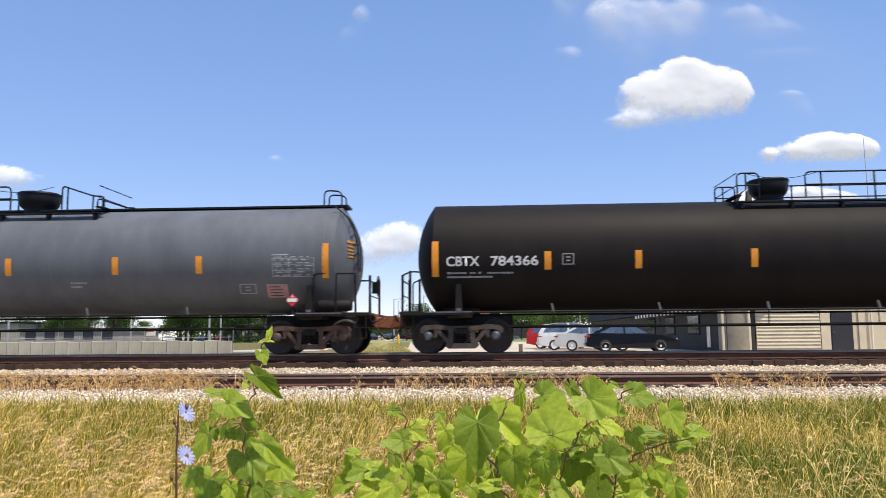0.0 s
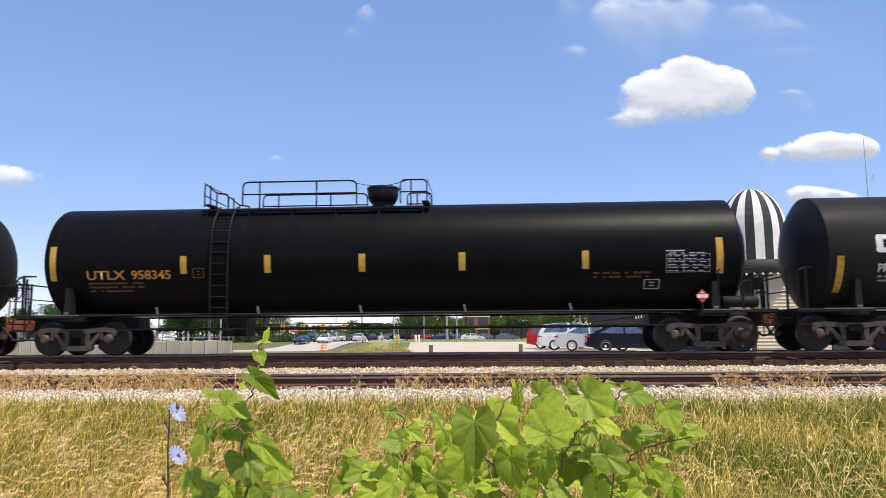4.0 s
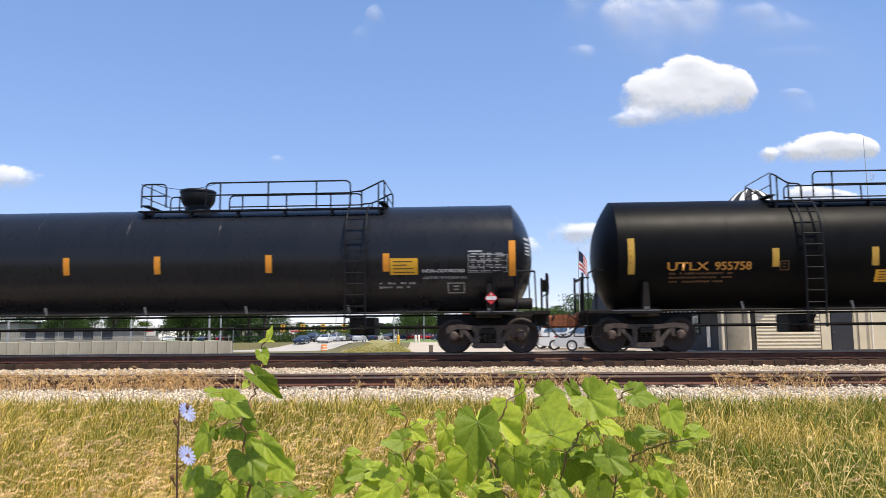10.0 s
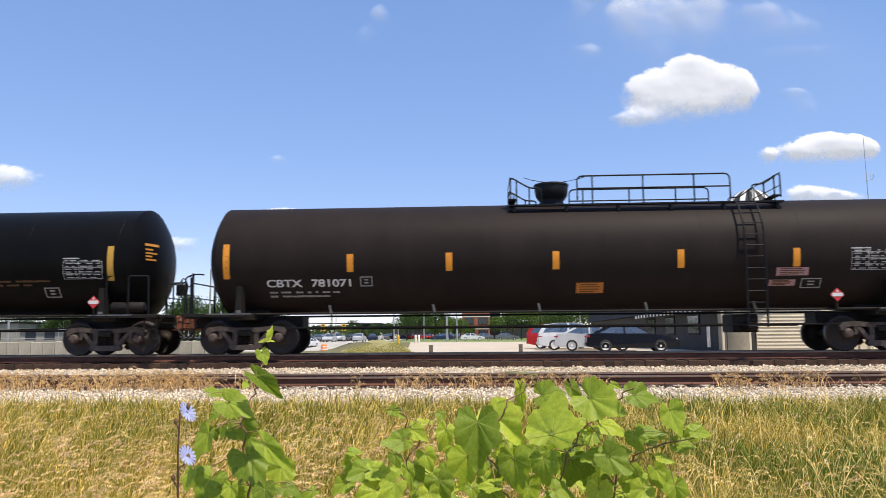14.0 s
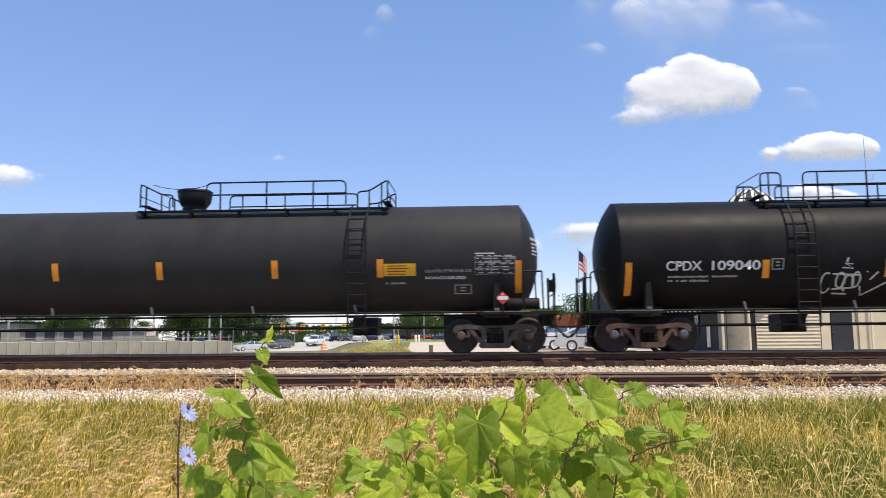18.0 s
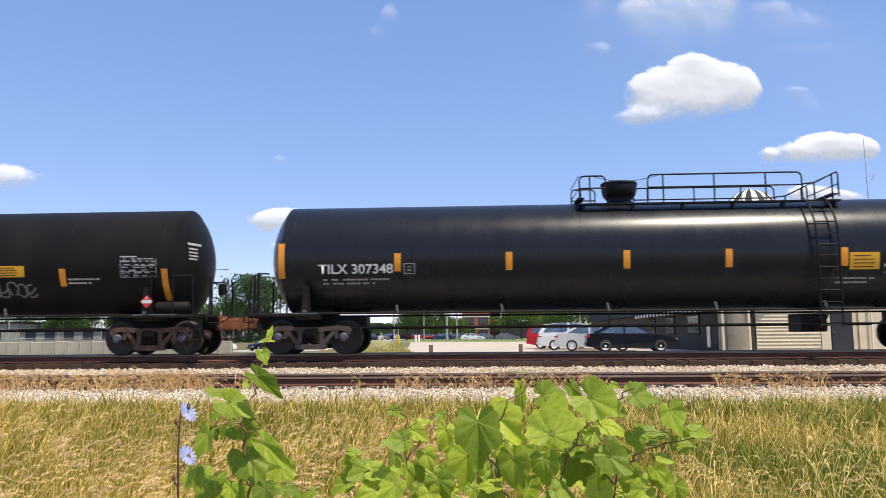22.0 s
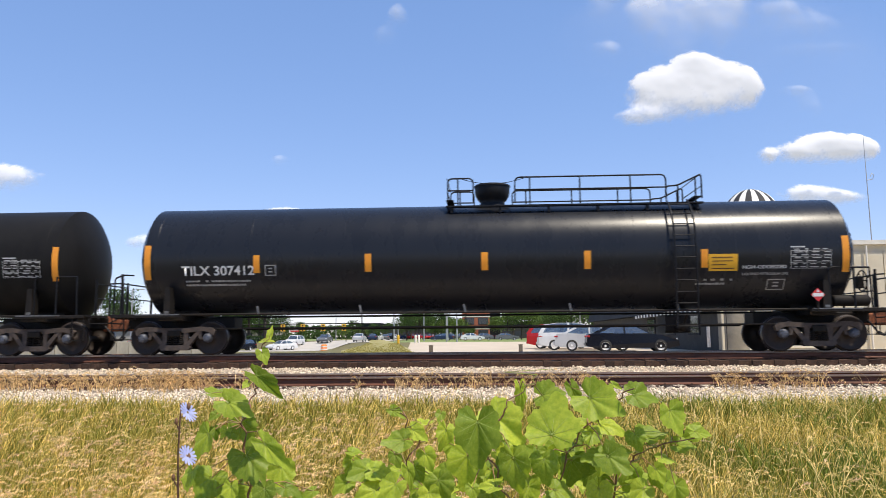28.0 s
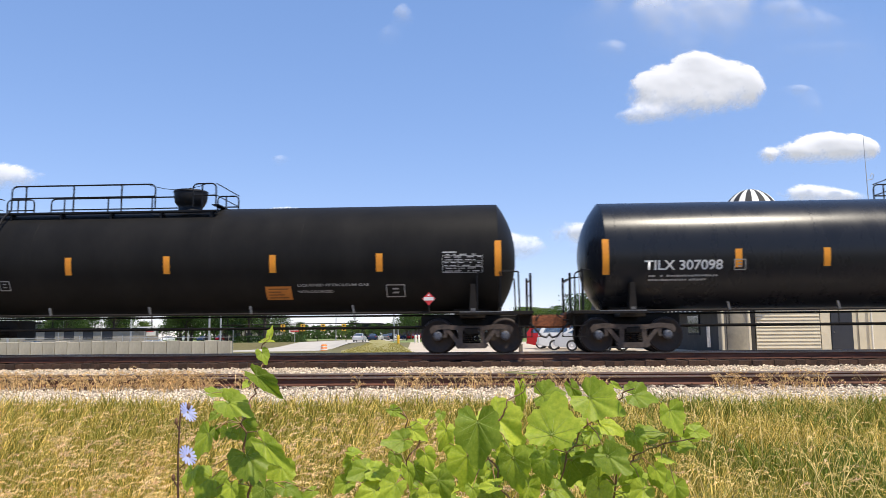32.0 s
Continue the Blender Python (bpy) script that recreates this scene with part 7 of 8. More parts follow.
def field():
    q = np.random.default_rng(21)

    def rough(x, y, k, seed):
        return np.array([noise.noise((a * k, b * k, seed)) for a, b in zip(x, y)])

    def rightness(x, y, edge=0.1):
        return 1 / (1 + np.exp(-(x / y - edge) * 12))
    x, y = scatter(74000, q, 3.4, 13.1)
    keep = q.uniform(0, 1, len(x)) < 0.66 + 0.6 * rough(x, y, 0.35, 1) - 0.2 * rightness(x, y)
    x, y = x[keep], y[keep]
    h = q.uniform(0.16, 0.38, len(x)) * np.where(y > 12.4, 0.55, 1) * (1 + 0.7 * rough(x, y, 2.4, 41))
    me, _ = blades(x, y, h, 0.0030 + 0.0007 * y, h * q.uniform(0.1, 0.7, len(x)), q)
    grass_object("green_grass", me, M_GRASS, "olive green meadow grass beside the railway")
    # fresh green clumps, mostly towards one side
    x, y = scatter(52000, q, 3.4, 12.6)
    keep = q.uniform(0, 1, len(x)) < (0.08 + 0.62 * rightness(x, y, 0.14)) * np.clip(0.55 + 1.9 * rough(x, y, 0.75, 13), 0.04, 1)
    x, y = x[keep], y[keep]
    h = q.uniform(0.20, 0.40, len(x)) * (1 + 0.35 * rough(x, y, 0.75, 13))
    me, _ = blades(x, y, h, 0.0036 + 0.0008 * y, h * q.uniform(0.1, 0.6, len(x)), q)
    grass_object("fresh_grass", me, M_GREEN, "fresh green clumps of meadow grass")
    x, y = scatter(42000, q, 3.4, 13.2)
    keep = q.uniform(0, 1, len(x)) < 0.62 - 0.3 * rightness(x, y, 0.05) + 0.9 * rough(x, y, 0.5, 9)
    x, y = x[keep], y[keep]
    h = q.uniform(0.2, 0.46, len(x)) * np.where(y > 12.6, 0.55, 1)
    me, _ = blades(x, y, h, 0.0022 + 0.0006 * y, h * q.uniform(0.2, 0.8, len(x)), q, None, 0.3)
    grass_object("dry_grass", me, M_STRAW, "dry straw-coloured grass blades")
    # tall stalks with plumes: a thick stand on one side, drifts elsewhere
    x, y = scatter(12500, q, 3.6, 11.8, 1.1)
    left = 1 - rightness(x, y, -0.04)
    keep = q.uniform(0, 1, len(x)) < (0.07 + 0.80 * left) * np.clip(1.7 - y / 7.0, 0.08, 1) * np.clip(0.75 + 1.2 * rough(x, y, 0.8, 5) + 1.6 * rough(x, y, 3.0, 6), 0.05, 1.3)
    x, y = x[keep], y[keep]
    h = q.uniform(0.34, 0.62, len(x)) * np.clip(1.08 - 0.03 * y, 0.6, 1)
    me, mid = blades(x, y, h, 0.0020 + 0.0004 * y, h * q.uniform(0.25, 0.8, len(x)), q, None, 0.62)
    grass_object("grass_stalks", me, M_STRAW, "tall dry grass stalks leaning in the breeze")
    half = len(x) * 3 // 5
    grass_object("seed_heads", plumes([m[:half] for m in mid], q, 26, 0.0125, 0.0040, 0.5), M_SEED, "tan seed heads on the tall grass")
    grass_object("seed_heads", plumes([m[half:] for m in mid], q, 28, 0.0105, 0.010, 0.3), M_PINKSEED, "pinkish tan open seed heads on the tall grass")
    # single pale bent stalks on the greener side
    x, y = scatter(3400, q, 4.0, 12.6)
    keep = q.uniform(0, 1, len(x)) < (0.15 + 0.85 * rightness(x, y, 0.08)) * np.clip(0.5 + 1.3 * rough(x, y, 0.6, 31), 0.06, 1)
    x, y = x[keep], y[keep]
    h = q.uniform(0.34, 0.62, len(x)) * np.where(y > 11.8, 0.7, 1)
    me, mid = blades(x, y, h, 0.0028 + 0.0006 * y, h * q.uniform(0.25, 0.9, len(x)), q, None, 0.35)
    grass_object("grass_stalks", me, M_PALE, "pale bent grass stalks")
    grass_object("seed_heads", plumes(mid, q, 26, 0.0115, 0.0034, 0.9), M_PALE, "long pale drooping seed heads")
    # dead weeds on the near track
    xs, ys, hs = [], [], []
    for x0, x1, n in ((-10.6, -5.6, 760), (-6.5, -4.5, 130), (-2.6, 2.4, 360), (4.6, 6.6, 260), (6.6, 9.6, 120)):
        xs.append(q.uniform(x0, x1, n))
        ys.append(q.uniform(14.7, 15.6, n))
        hs.append(q.uniform(0.10, 0.40, n))
    x, y, h = (np.concatenate(a) for a in (xs, ys, hs))
    clump = np.array([noise.noise((a * 1.6, b, 7)) for a, b in zip(x, y)])
    keep = clump > -0.08 - 0.12 * (x < -8)
    x, y, h = x[keep], y[keep], h[keep] * (1 + 0.6 * np.clip(clump[keep], 0, 1))
    me, mid = blades(x, y, h, np.full(len(x), 0.010), h * q.uniform(0.3, 1.1, len(x)), q, ground_height(y) + 0.03)
    grass_object("dead_weeds", me, M_WEED, "brown dead weeds along the near rail")
    s = plumes(mid, q, 16, 0.020, 0.016, 0.5)
    grass_object("weed_heads", s, M_WEED, "brown dried weed heads")
    # a green tuft at the end of the bed
    x, y = q.uniform(8.0, 11, 1600), q.uniform(13.2, 15.2, 1600)
    h = q.uniform(0.15, 0.45, 1600)
    me, _ = blades(x, y, h, np.full(1600, 0.012), h * q.uniform(0.2, 0.8, 1600), q)
    grass_object("green_grass", me, M_GRASS, "green grass growing over the ballast")


field()

# -- wild grape vines --
M_VINE = leaf_material("vine_leaf", (0.40, 0.48, 0.058), (0.24, 0.35, 0.032), 0.46, 9.0, 0.38, "object", 0.40, (0.10, 60))
M_VEIN = leaf_material("vine_vein", (0.40, 0.47, 0.13), (0.33, 0.41, 0.09), 0.3, 30.0, 0.45, "object", 0.2)
M_STEM = material("vine_stem", (0.24, 0.095, 0.055), 0.7, 0, (0.17, 0.11, 0.05), 30, 0.3, 90)
M_REDSTEM = material("red_petiole", (0.34, 0.13, 0.06), 0.6, 0, (0.22, 0.22, 0.06), 30, 0.1, 90)
M_PETAL = leaf_material("blue_petal", (0.33, 0.38, 0.80), (0.55, 0.58, 0.88), 0.35, 40.0, 0.6, "island", 0.15)


def leaf_mesh(seed):
    """A toothed, three-lobed, heart-based leaf of unit width, cupped and folded along its midrib. Its stalk is at the origin, its tip at -y."""
    r = random.Random(seed)
    n = 64
    ring = []
    lobe, lean = r.uniform(0.02, 0.09), r.uniform(-0.12, 0.12)
    for i in range(n):
        a = -math.pi + 2 * math.pi * (i + 0.5) / n           # 0 is the tip
        c = abs(a + lean * math.cos(a / 2))
        rad = 0.48 + 0.26 * math.exp(-(c / 0.36) ** 2) + lobe * math.exp(-((c - 1.15) / 0.34) ** 2) + 0.05 * math.exp(-((c - 2.2) / 0.4) ** 2)
        rad -= 0.34 * math.exp(-((c - math.pi) / 0.28) ** 2)
        rad *= 1 + (0.045, 0.008, -0.042, -0.010)[i % 4] + r.uniform(-0.025, 0.025)
        ring.append((rad * math.sin(a), -rad * math.cos(a) - 0.12))
    fold, cup, wave = r.uniform(0.1, 0.6), r.uniform(-0.1, 0.55), r.uniform(0, 6)
    ribs = (-2.75, -2.1, -1.3, -0.62, 0, 0.62, 1.3, 2.1, 2.75)

    def lift(x, y):
        # cupped blade, swollen between its ribs
        d, a = math.hypot(x, y), math.atan2(x, -y)
        swell = 0.0
        for p, q in zip(ribs, ribs[1:]):
            if p <= a < q:
                u = (a - p) / (q - p)
                swell = math.sin(math.pi * u) * (0.065 + 0.012 * abs(math.sin(15 * d + 3 * abs(u - 0.5))))
        return fold * abs(x) * 0.5 - cup * d * d + 0.10 * math.sin(3 * a + wave) * d + 0.05 * math.sin(7 * a + 2 * wave) * d * d + swell * min(d, 0.45)
    g = Geo()
    v = [(0, 0.02, 0)]
    steps = (0.2, 0.36, 0.52, 0.68, 0.84, 1.0)
    for k in steps:
        v += [(x * k, y * k, lift(x * k, y * k)) for x, y in ring]
    f = [(0, 1 + i, 1 + (i + 1) % n) for i in range(n)]
    for k in range(len(steps) - 1):
        o = 1 + k * n
        f += [(o + i, o + n + i, o + n + (i + 1) % n, o + (i + 1) % n) for i in range(n)]
    g.add(v, f, True)
    ve = Geo()
    for a in (0, 0.62, -0.62, 1.3, -1.3, 2.1, -2.1):
        c = abs(a)
        rad = (0.66 if c < 0.1 else 0.5)
        pts = [(rad * t * math.sin(a), -rad * t * math.cos(a) - 0.06 * t, 0) for t in (0, 0.3, 0.6, 0.9)]
        pts = [(x, y, lift(x, y) + 0.004) for x, y, _ in pts]
        ve.tube(pts, 0.0058, 4, 0.002)
        for t, sgn in ((0.35, 1), (0.35, -1), (0.6, 1), (0.6, -1)):
            p = (rad * t * math.sin(a), -rad * t * math.cos(a) - 0.06 * t)
            e = (p[0] + 0.17 * math.sin(a + sgn * 0.7), p[1] - 0.17 * math.cos(a + sgn * 0.7))
            ve.tube([(*p, lift(*p) + 0.004), (*e, lift(*e) + 0.004)], 0.0022, 3, 0.001)
    return g.mesh("leaf", M_VINE), ve.mesh("midrib", M_VEIN)


LEAF_KINDS = [leaf_mesh(s) for s in range(11)]


def add_leaf(vine, p, size, r, stem_from):
    p = Vector(p)
    k = r.randrange(len(LEAF_KINDS))
    # blade faces the viewer and the sky, tip hanging
    tilt, turn, roll = r.uniform(18, 96), r.uniform(-65, 65), r.uniform(-70, 70)
    m = Matrix.Translation(p) @ pose(0, 0, 0, 0, 0, turn) @ pose(0, 0, 0, tilt, 0, 0) @ pose(0, 0, 0, 0, 0, roll) @ Matrix.Diagonal((size * 0.9, size * 0.9, size * 0.9, 1))
    leaf = part("leaf", LEAF_KINDS[k][0], M_VINE, vine, at=m)
    part("midrib", LEAF_KINDS[k][1], M_VEIN, leaf)
    if (Vector(stem_from) - p).length < 0.12:
        g = Geo()
        a = Vector(stem_from)
        g.tube([a, (a + p) / 2 + Vector((0, 0.01, 0.02)), p], 0.0010, 5, 0.0009)
        part("leaf_stalk", g, M_REDSTEM, vine)
    return leaf


def set_leaf(vine, row, r, path):
    """A leaf whose blade has its centre, tip and facing as given."""
    x, y, z, size, tip, lean, aside, slim = row
    size *= 0.88
    aside += r.uniform(-18, 18)
    k = r.randrange(len(LEAF_KINDS))
    m = pose(0, 0, 0, 0, 0, aside) @ pose(0, 0, 0, -lean, 0, 0) @ pose(0, 0, 0, 90, 0, 0) @ pose(0, 0, 0, 0, 0, tip) @ Matrix.Diagonal((size * slim, size * 0.96, size * 0.96, 1))
    m = Matrix.Translation(Vector((x, y, z)) - m.to_3x3() @ Vector((0, -0.3, 0))) @ m
    leaf = part("leaf", LEAF_KINDS[k][0], M_VINE, vine, at=m)
    part("midrib", LEAF_KINDS[k][1], M_VEIN, leaf)
    p, a = m.translation, nearest(path, m.translation)
    if 0.004 < (a - p).length < 0.16:
        g = Geo()
        g.tube([a, (a + p) / 2 + Vector((0, 0.012, 0.012)), p], 0.0013, 5, 0.001)
        part("leaf_stalk", g, M_REDSTEM, vine)


def nearest(path, p):
    return min((Vector(q) for q in path), key=lambda q: (q - Vector(p)).length)


def smooth_path(pts, n=8):
    out = []
    for a, b in zip(pts, pts[1:]):
        a, b = Vector(a), Vector(b)
        for i in range(n):
            t = i / n
            out.append(a.lerp(b, t) + Vector((0.008 * math.sin(9 * t + a.x * 40), 0.006 * math.cos(7 * t + a.z * 30), 0)))
    return out + [Vector(pts[-1])]


VINES = []


def build_vines():
    r = random.Random(33)
    a = thing("grape_vine", (0, 0, 0), "slender wild grape vine with bright green leaves", "vine")
    path = smooth_path([(-0.47, 1.58, 0.0), (-0.50, 1.57, 0.7), (-0.485, 1.55, 1.13), (-0.51, 1.57, 1.27), (-0.485, 1.58, 1.34), (-0.475, 1.58, 1.40), (-0.468, 1.59, 1.455)])
    g = Geo()
    g.tube(path, 0.0027, 6, 0.0013)
    part("stem", g, M_STEM, a)
    for row in TENDER_TOP + TENDER_FOOT:
        set_leaf(a, row, r, path)
    for _ in range(12):
        p = path[r.randrange(len(path) // 3, len(path) // 2)]
        q = p + Vector((r.uniform(-0.12, 0.10), r.uniform(0.0, 0.16), r.uniform(-0.14, 0.0)))
        q.z = min(q.z, 1.17)
        add_leaf(a, q, r.uniform(0.04, 0.07), r, p)
    b = thing("grape_vine", (0, 0, 0), "bushy wild grape vine with broad green leaves", "vine")
    paths = [smooth_path(p) for p in ([(0.05, 1.62, 0.0), (0.04, 1.62, 0.8), (0.045, 1.6, 1.11), (-0.001, 1.58, 1.21), (0.03, 1.55, 1.30), (0.084, 1.58, 1.345)],
                                      [(0.06, 1.66, 0.0), (0.12, 1.65, 0.9), (0.164, 1.6, 1.207), (0.248, 1.62, 1.299), (0.29, 1.5, 1.345)],
                                      [(0.10, 1.68, 0.0), (0.25, 1.66, 0.9), (0.279, 1.62, 1.173), (0.33, 1.6, 1.215), (0.431, 1.55, 1.25)],
                                      [(0.0, 1.62, 0.0), (-0.15, 1.64, 0.8), (-0.191, 1.6, 1.126), (-0.143, 1.58, 1.23), (-0.175, 1.54, 1.295)])]
    every = [q for p in paths for q in p]
    for p in paths:
        g = Geo()
        g.tube(p, 0.0024, 6, 0.0012)
        part("stem", g, M_STEM, b)
    for row in BUSH_BACK + BUSH_CROWN + BUSH_FRONT + BUSH_FOOT + BUSH_FILL:
        set_leaf(b, row, r, every)
    for _ in range(110):
        x = r.uniform(-0.27, 0.42)
        top = np.interp(x, [-0.3, -0.2, -0.12, 0.0, 0.1, 0.3, 0.44], [1.13, 1.16, 1.15, 1.22, 1.23, 1.22, 1.12])
        q = Vector((x, r.uniform(1.64, 1.98), top - abs(r.gauss(0, 0.08)) - 0.02))
        add_leaf(b, q, r.uniform(0.026, 0.062), r, nearest(every, q))
    for _ in range(9):
        s = r.choice(every[len(every) // 8:])
        g = Geo()
        pts = [s + Vector((0.012 * math.sin(i * 0.9) + i * 0.006 * r.choice((-1, 1)), -0.004 * i, 0.006 * i)) for i in range(9)]
        g.tube(pts, 0.0012, 4, 0.0006)
        part("tendril", g, M_VEIN, b)
    VINES.extend([a, b])
    # chicory
    c = thing("chicory_plant", (-0.615, 1.5, 0), "thin chicory stalk with pale blue flowers", "wildflower")
    g = Geo()
    st = [(0.02, 0, 0), (0.0, 0, 0.7), (-0.003, 0, 1.13), (-0.006, 0, 1.22), (-0.004, 0, 1.32)]
    g.tube(st, 0.0032, 6, 0.0014)
    for z, dx in ((1.06, 0.018), (1.15, -0.014), (1.19, 0.016), (1.26, -0.012), (1.29, 0.012)):
        g.tube([(-0.003, 0, z), (dx * 0.7, 0, z + 0.012), (dx, 0, z + 0.02)], 0.0014, 4)
        g.lathe([(0.0005, -0.004), (0.004, 0), (0.0035, 0.007), (0.0005, 0.011)], 7, "z", (dx, 0, z + 0.02))
    part("stalk", g, M_STEM, c)
    for fx, fz, turn in ((0.010, 1.300, 75), (0.012, 1.215, 73), (-0.008, 1.03, -60)):
        g = Geo()
        for k in range(15):
            t = 2 * math.pi * k / 15
            d, s = Vector((math.cos(t), 0, math.sin(t))), Vector((-math.sin(t), 0, math.cos(t)))
            p = [d * 0.002 - s * 0.0008, d * 0.012 - s * 0.0022, d * 0.017 - s * 0.0016, d * 0.017 + s * 0.0016, d * 0.012 + s * 0.0022, d * 0.002 + s * 0.0008]
            g.add([q + Vector((0, -0.002 - 0.12 * q.length, 0)) for q in p], [(0, 1, 2, 3, 4, 5)])
        f = part("flower", g, M_PETAL, c, "pale blue rayed flower", at=pose(fx, -0.004, fz, 0, -32, 0) @ pose(0, 0, 0, 0, 0, turn) @ Matrix.Diagonal((1.3, 1.3, 1.3, 1)))
    VINES.append(c)


build_vines()


# ---- clouds: far relief sheets of vapour, lit by the sun and an added glow ----
def cloud_material():
    m = bpy.data.materials.new("cloud")
    m.use_nodes = True
    n, l = m.node_tree.nodes, m.node_tree.links
    p = n["Principled BSDF"]
    p.inputs["Base Color"].default_value = (0.40, 0.40, 0.41, 1)
    p.inputs["Roughness"].default_value = 1.0
    p.inputs["Specular IOR Level"].default_value = 0.0
    # added glow: emission gives part of the cloud's white and flattens its shading
    p.inputs["Emission Color"].default_value = (0.93, 0.95, 1.0, 1)
    p.inputs["Emission Strength"].default_value = 0.39
    at = n.new("ShaderNodeAttribute")
    at.attribute_name = "vapour"
    tc = n.new("ShaderNodeTexCoord")
    nz = n.new("ShaderNodeTexNoise")
    nz.inputs["Scale"].default_value, nz.inputs["Detail"].default_value, nz.inputs["Roughness"].default_value = 0.022, 5, 0.5
    l.new(tc.outputs["Object"], nz.inputs["Vector"])
    ad = n.new("ShaderNodeMath")
    ad.operation = "MULTIPLY_ADD"
    ad.inputs[1].default_value = 0.16
    l.new(nz.outputs["Fac"], ad.inputs[0])
    l.new(at.outputs["Fac"], ad.inputs[2])
    sharp = n.new("ShaderNodeAttribute")
    sharp.attribute_name = "softness"
    mr = n.new("ShaderNodeMapRange")
    mr.interpolation_type = "SMOOTHSTEP"
    mr.inputs["From Min"].default_value = 0.36
    l.new(ad.outputs[0], mr.inputs["Value"])
    fm = n.new("ShaderNodeMath")
    fm.operation = "ADD"
    fm.inputs[1].default_value = 0.36
    l.new(sharp.outputs["Fac"], fm.inputs[0])
    l.new(fm.outputs[0], mr.inputs["From Max"])
    cap = n.new("ShaderNodeAttribute")
    cap.attribute_name = "thickness"
    mu = n.new("ShaderNodeMath")
    mu.operation = "MULTIPLY"
    l.new(mr.outputs[0], mu.inputs[0])
    l.new(cap.outputs["Fac"], mu.inputs[1])
    l.new(mu.outputs[0], p.inputs["Alpha"])
    return m


M_CLOUD = cloud_material()
CLOUDS = []


def cloud(x, y, z, unit, blobs, soft, thick, drift, seed, label, rag=0.13, grain=26):
    """blobs: (x, z, rx, rz) in hundreds of units round the centre; drift in metres over the clip."""
    b = np.array(blobs, float) * unit * 100
    x0, x1 = (b[:, 0] - b[:, 2] * 1.5).min(), (b[:, 0] + b[:, 2] * 1.5).max()
    z0, z1 = (b[:, 1] - b[:, 3] * 1.5).min(), (b[:, 1] + b[:, 3] * 1.5).max()
    nx = 150
    nz_ = max(30, int(nx * (z1 - z0) / (x1 - x0)))
    xs, zs = np.meshgrid(np.linspace(x0, x1, nx), np.linspace(z0, z1, nz_))
    d = np.zeros_like(xs)
    for bx, bz, rx, rz in b:
        k = ((xs - bx) / rx) ** 2 + ((zs - bz) / rz) ** 2
        e = 0.95 * np.exp(-k * 0.75)
        d = d + e - d * e
    rough = np.array([noise.fractal((a / (unit * grain) + seed, c / (unit * grain * 0.85), seed), 0.6, 2.1, 5) for a, c in zip(xs.ravel(), zs.ravel())]).reshape(xs.shape)
    billow = np.array([noise.fractal((a / (unit * 30) + seed, c / (unit * 26), seed + 4), 0.8, 2.1, 2) for a, c in zip(xs.ravel(), zs.ravel())]).reshape(xs.shape)
    dens = d + rag * rough
    depth = -(np.clip(d, 0, 1.2)) * unit * 46 - billow * unit * 0.9
    high = (zs - b[:, 1].mean()) / np.abs(zs - b[:, 1].mean()).max()
    edge_soft = soft * np.interp(high, [-0.5, 0.35], [1.5, 0.5])
    v = np.stack([xs, depth, zs], -1).reshape(-1, 3)
    i = np.arange((nz_ - 1) * nx).reshape(nz_ - 1, nx)[:, :-1].ravel()[:, None]
    me = quads(v, i + np.array((0, 1, nx + 1, nx)), True)
    edge = np.minimum(np.minimum(xs - x0, x1 - xs) / (x1 - x0), np.minimum(zs - z0, z1 - zs) / (z1 - z0))
    for key, val in (("vapour", np.where(edge < 0.02, -1, dens - 0.28)), ("softness", edge_soft), ("thickness", np.full_like(dens, thick))):
        me.attributes.new(key, "FLOAT", "POINT").data.foreach_set("value", val.ravel().astype(np.float32))
    me.materials.append(M_CLOUD)
    o = new("cloud", me)
    o.matrix_basis = Matrix.Translation((x, y, z))
    tagged(o, label, "cloud", "clouds")
    CLOUDS.append((o, Vector((x, y, z)), Vector(drift)))


U = 2.28
cloud(809, 3000, 961, U, [(0.05, 0.14, 0.60, 0.48), (-0.5, 0.0, 0.52, 0.36), (0.55, 0.05, 0.52, 0.40), (0, -0.22, 1.0, 0.32), (-0.8, -0.05, 0.28, 0.3), (0.92, 0.0, 0.22, 0.3), (-0.85, -0.5, 0.45, 0.16), (-1.1, -0.52, 0.25, 0.12), (0.04, 0.42, 0.28, 0.2)], 0.42, 0.98, (46, 0, 22), 1, "large bright white cumulus cloud")
cloud(1428, 3200, 772, 2.3, [(0.0, 0.02, 0.55, 0.30), (0.35, 0.0, 0.5, 0.26), (-0.45, -0.08, 0.4, 0.22), (0.72, -0.05, 0.3, 0.2), (-1.02, -0.12, 0.2, 0.17)], 0.36, 0.97, (0, 0, 0), 2, "small white cumulus cloud above the building")
cloud(640, 2800, 1120, 2.35, [(-0.62, 0.3, 0.55, 0.5), (-0.40, -0.05, 0.42, 0.45), (-0.22, -0.32, 0.22, 0.3), (0.62, 0.35, 0.48, 0.5), (0.42, 0.0, 0.26, 0.4), (0.10, 0.3, 0.3, 0.3)], 1.15, 0.70, (175, 0, 20), 3, "thin torn white cloud high up", 0.20, 85)
cloud(1010, 2850, 1210, 2.16, [(0, 0, 0.6, 0.3), (0.5, -0.3, 0.7, 0.25), (0.7, -0.75, 1.1, 0.18)], 1.0, 0.28, (150, 0, 20), 4, "faint veil of thin cloud")
cloud(331, 2800, 1290, 2.12, [(0.2, 0.0, 0.5, 0.3), (-0.1, -0.3, 0.3, 0.4)], 1.1, 0.5, (160, 0, 10), 5, "wisp of thin white cloud")
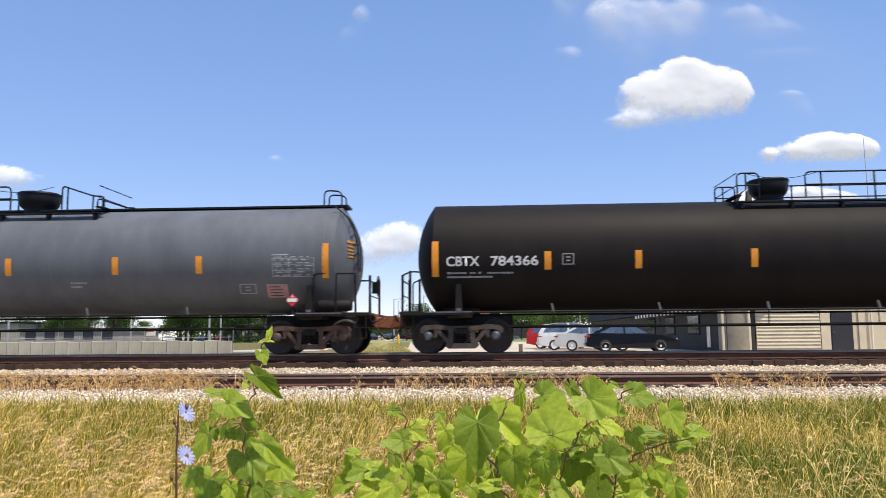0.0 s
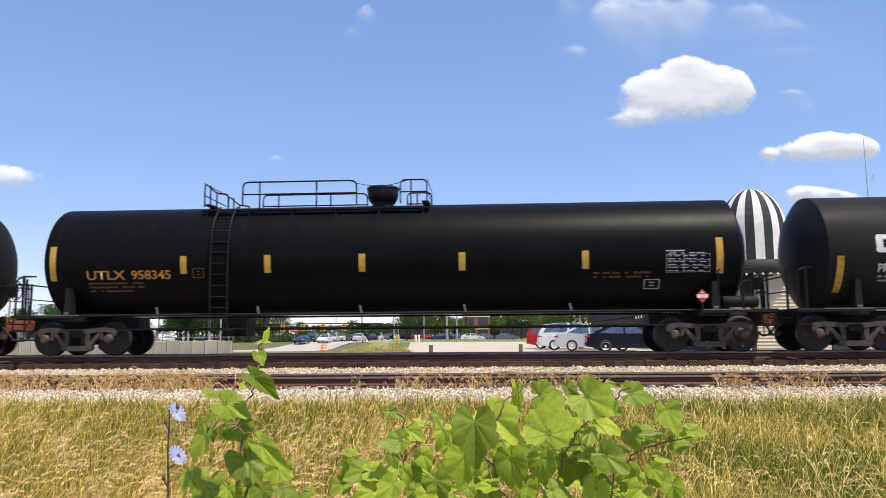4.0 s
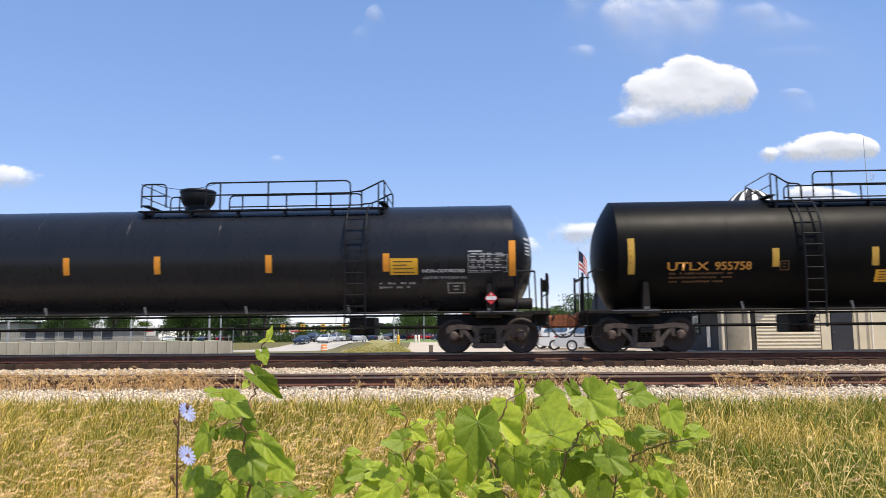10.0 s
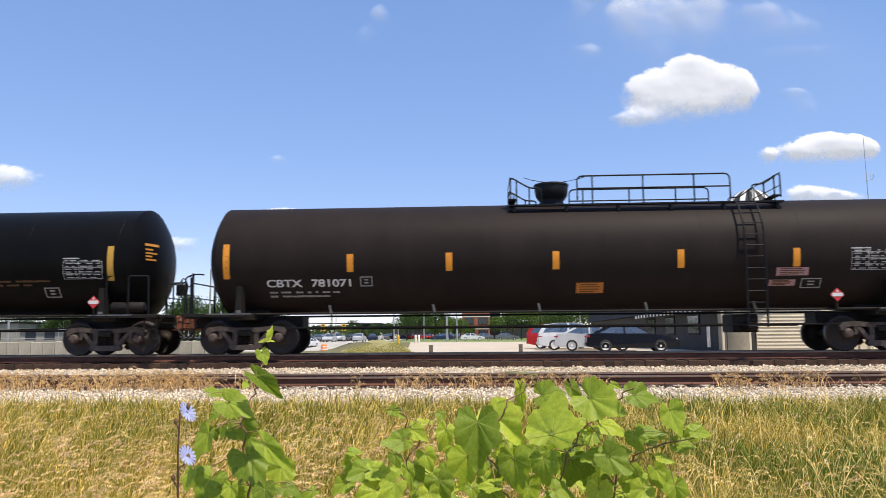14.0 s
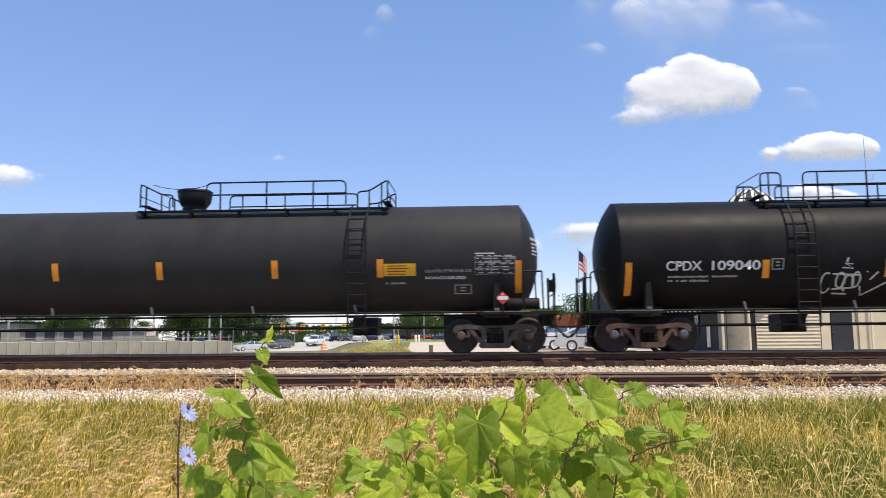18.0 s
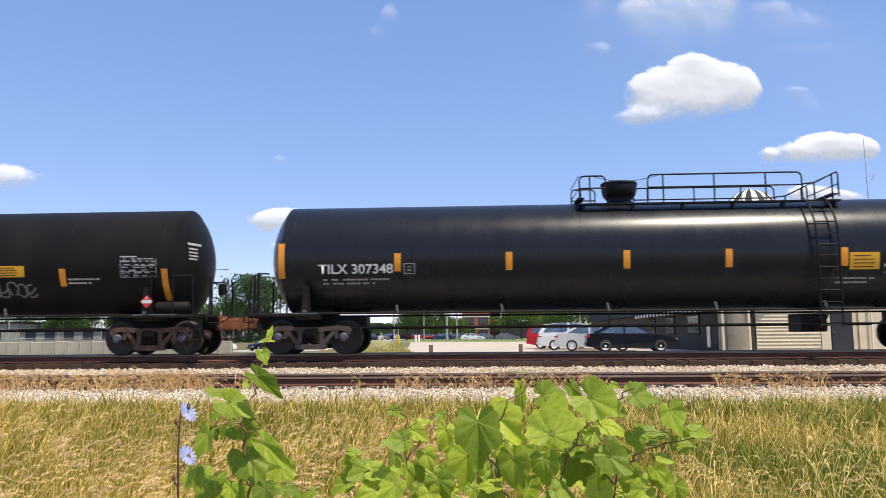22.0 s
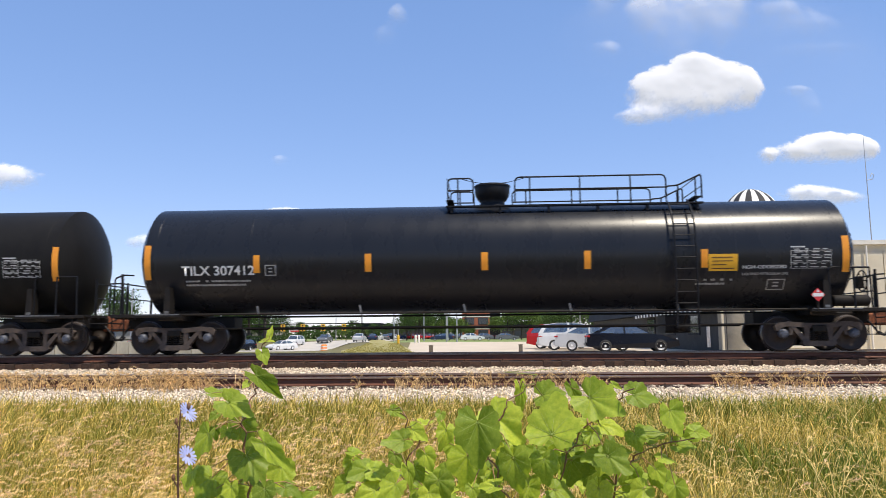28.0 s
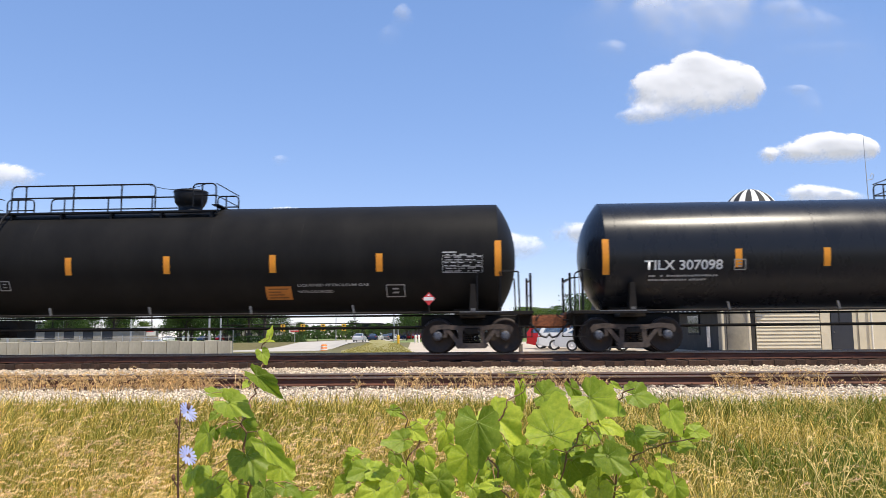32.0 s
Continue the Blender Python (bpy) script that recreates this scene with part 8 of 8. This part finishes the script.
cloud(330, 2800, 1050, 2.12, [(0, 0, 0.36, 0.26)], 1.1, 0.5, (165, 0, 20), 6, "small faint wisp of cloud")
cloud(-490, 2800, 1180, 2.12, [(-0.12, -0.15, 0.3, 0.25), (0.15, 0.25, 0.25, 0.3)], 1.2, 0.40, (160, 0, 0), 7, "small faint wisp of cloud")
cloud(-2075, 3200, 700, 2.43, [(0.0, 0, 0.55, 0.26), (-0.4, 0.05, 0.5, 0.26)], 0.5, 0.85, (5, 0, 8), 8, "low white cloud with flat base")
cloud(1440, 3300, 575, 2.3, [(-0.25, 0.05, 0.6, 0.24), (0.35, -0.02, 0.6, 0.17)], 0.45, 0.85, (8, 0, 6), 9, "low white cloud behind the building")
cloud(-419, 3300, 395, 2.5, [(0, 0, 0.65, 0.35), (0.3, 0.12, 0.45, 0.35), (-0.6, -0.15, 0.5, 0.22)], 0.5, 0.9, (40, 0, 5), 10, "low white cumulus cloud near the horizon")
cloud(-890, 3300, 512, 2.5, [(0, 0, 0.55, 0.26), (-0.25, -0.02, 0.45, 0.2)], 0.4, 0.9, (20, 0, 5), 11, "low white cumulus cloud near the horizon")
cloud(-850, 3300, 392, 2.5, [(0, 0, 0.7, 0.28), (0.6, -0.1, 0.6, 0.2)], 0.6, 0.75, (20, 0, 5), 12, "pale low cloud near the horizon")
cloud(-30, 3300, 395, 2.5, [(0, 0, 0.8, 0.28), (-0.5, -0.1, 0.6, 0.2), (0.6, -0.1, 0.6, 0.22)], 0.6, 0.8, (30, 0, 5), 13, "pale low cloud near the horizon")
cloud(420, 3300, 440, 2.5, [(0, 0, 0.75, 0.24), (0.5, -0.35, 0.9, 0.2)], 0.55, 0.8, (30, 0, 5), 14, "pale low cloud near the horizon")
cloud(-1500, 3300, 420, 2.5, [(0, 0, 0.6, 0.2), (0.5, -0.05, 0.5, 0.16)], 0.6, 0.7, (15, 0, 5), 15, "pale low cloud near the horizon")
cloud(-895, 3200, 762, 2.43, [(0, 0, 0.24, 0.16)], 1.1, 0.5, (20, 0, 0), 16, "tiny faint wisp of cloud")
cloud(1000, 3400, 1150, 5.2, [(0, 0, 1.2, 0.9), (0.9, -0.2, 1.0, 0.8), (-0.7, 0.3, 0.8, 0.5)], 1.6, 0.20, (90, 0, 10), 18, "very faint broad veil of high cloud", 0.12, 120)
cloud(1230, 2900, 860, 2.2, [(0, -0.1, 0.3, 0.3), (-0.25, 0.2, 0.3, 0.15)], 1.2, 0.4, (30, 0, 20), 17, "faint scrap of cloud beside the cumulus")
motions()
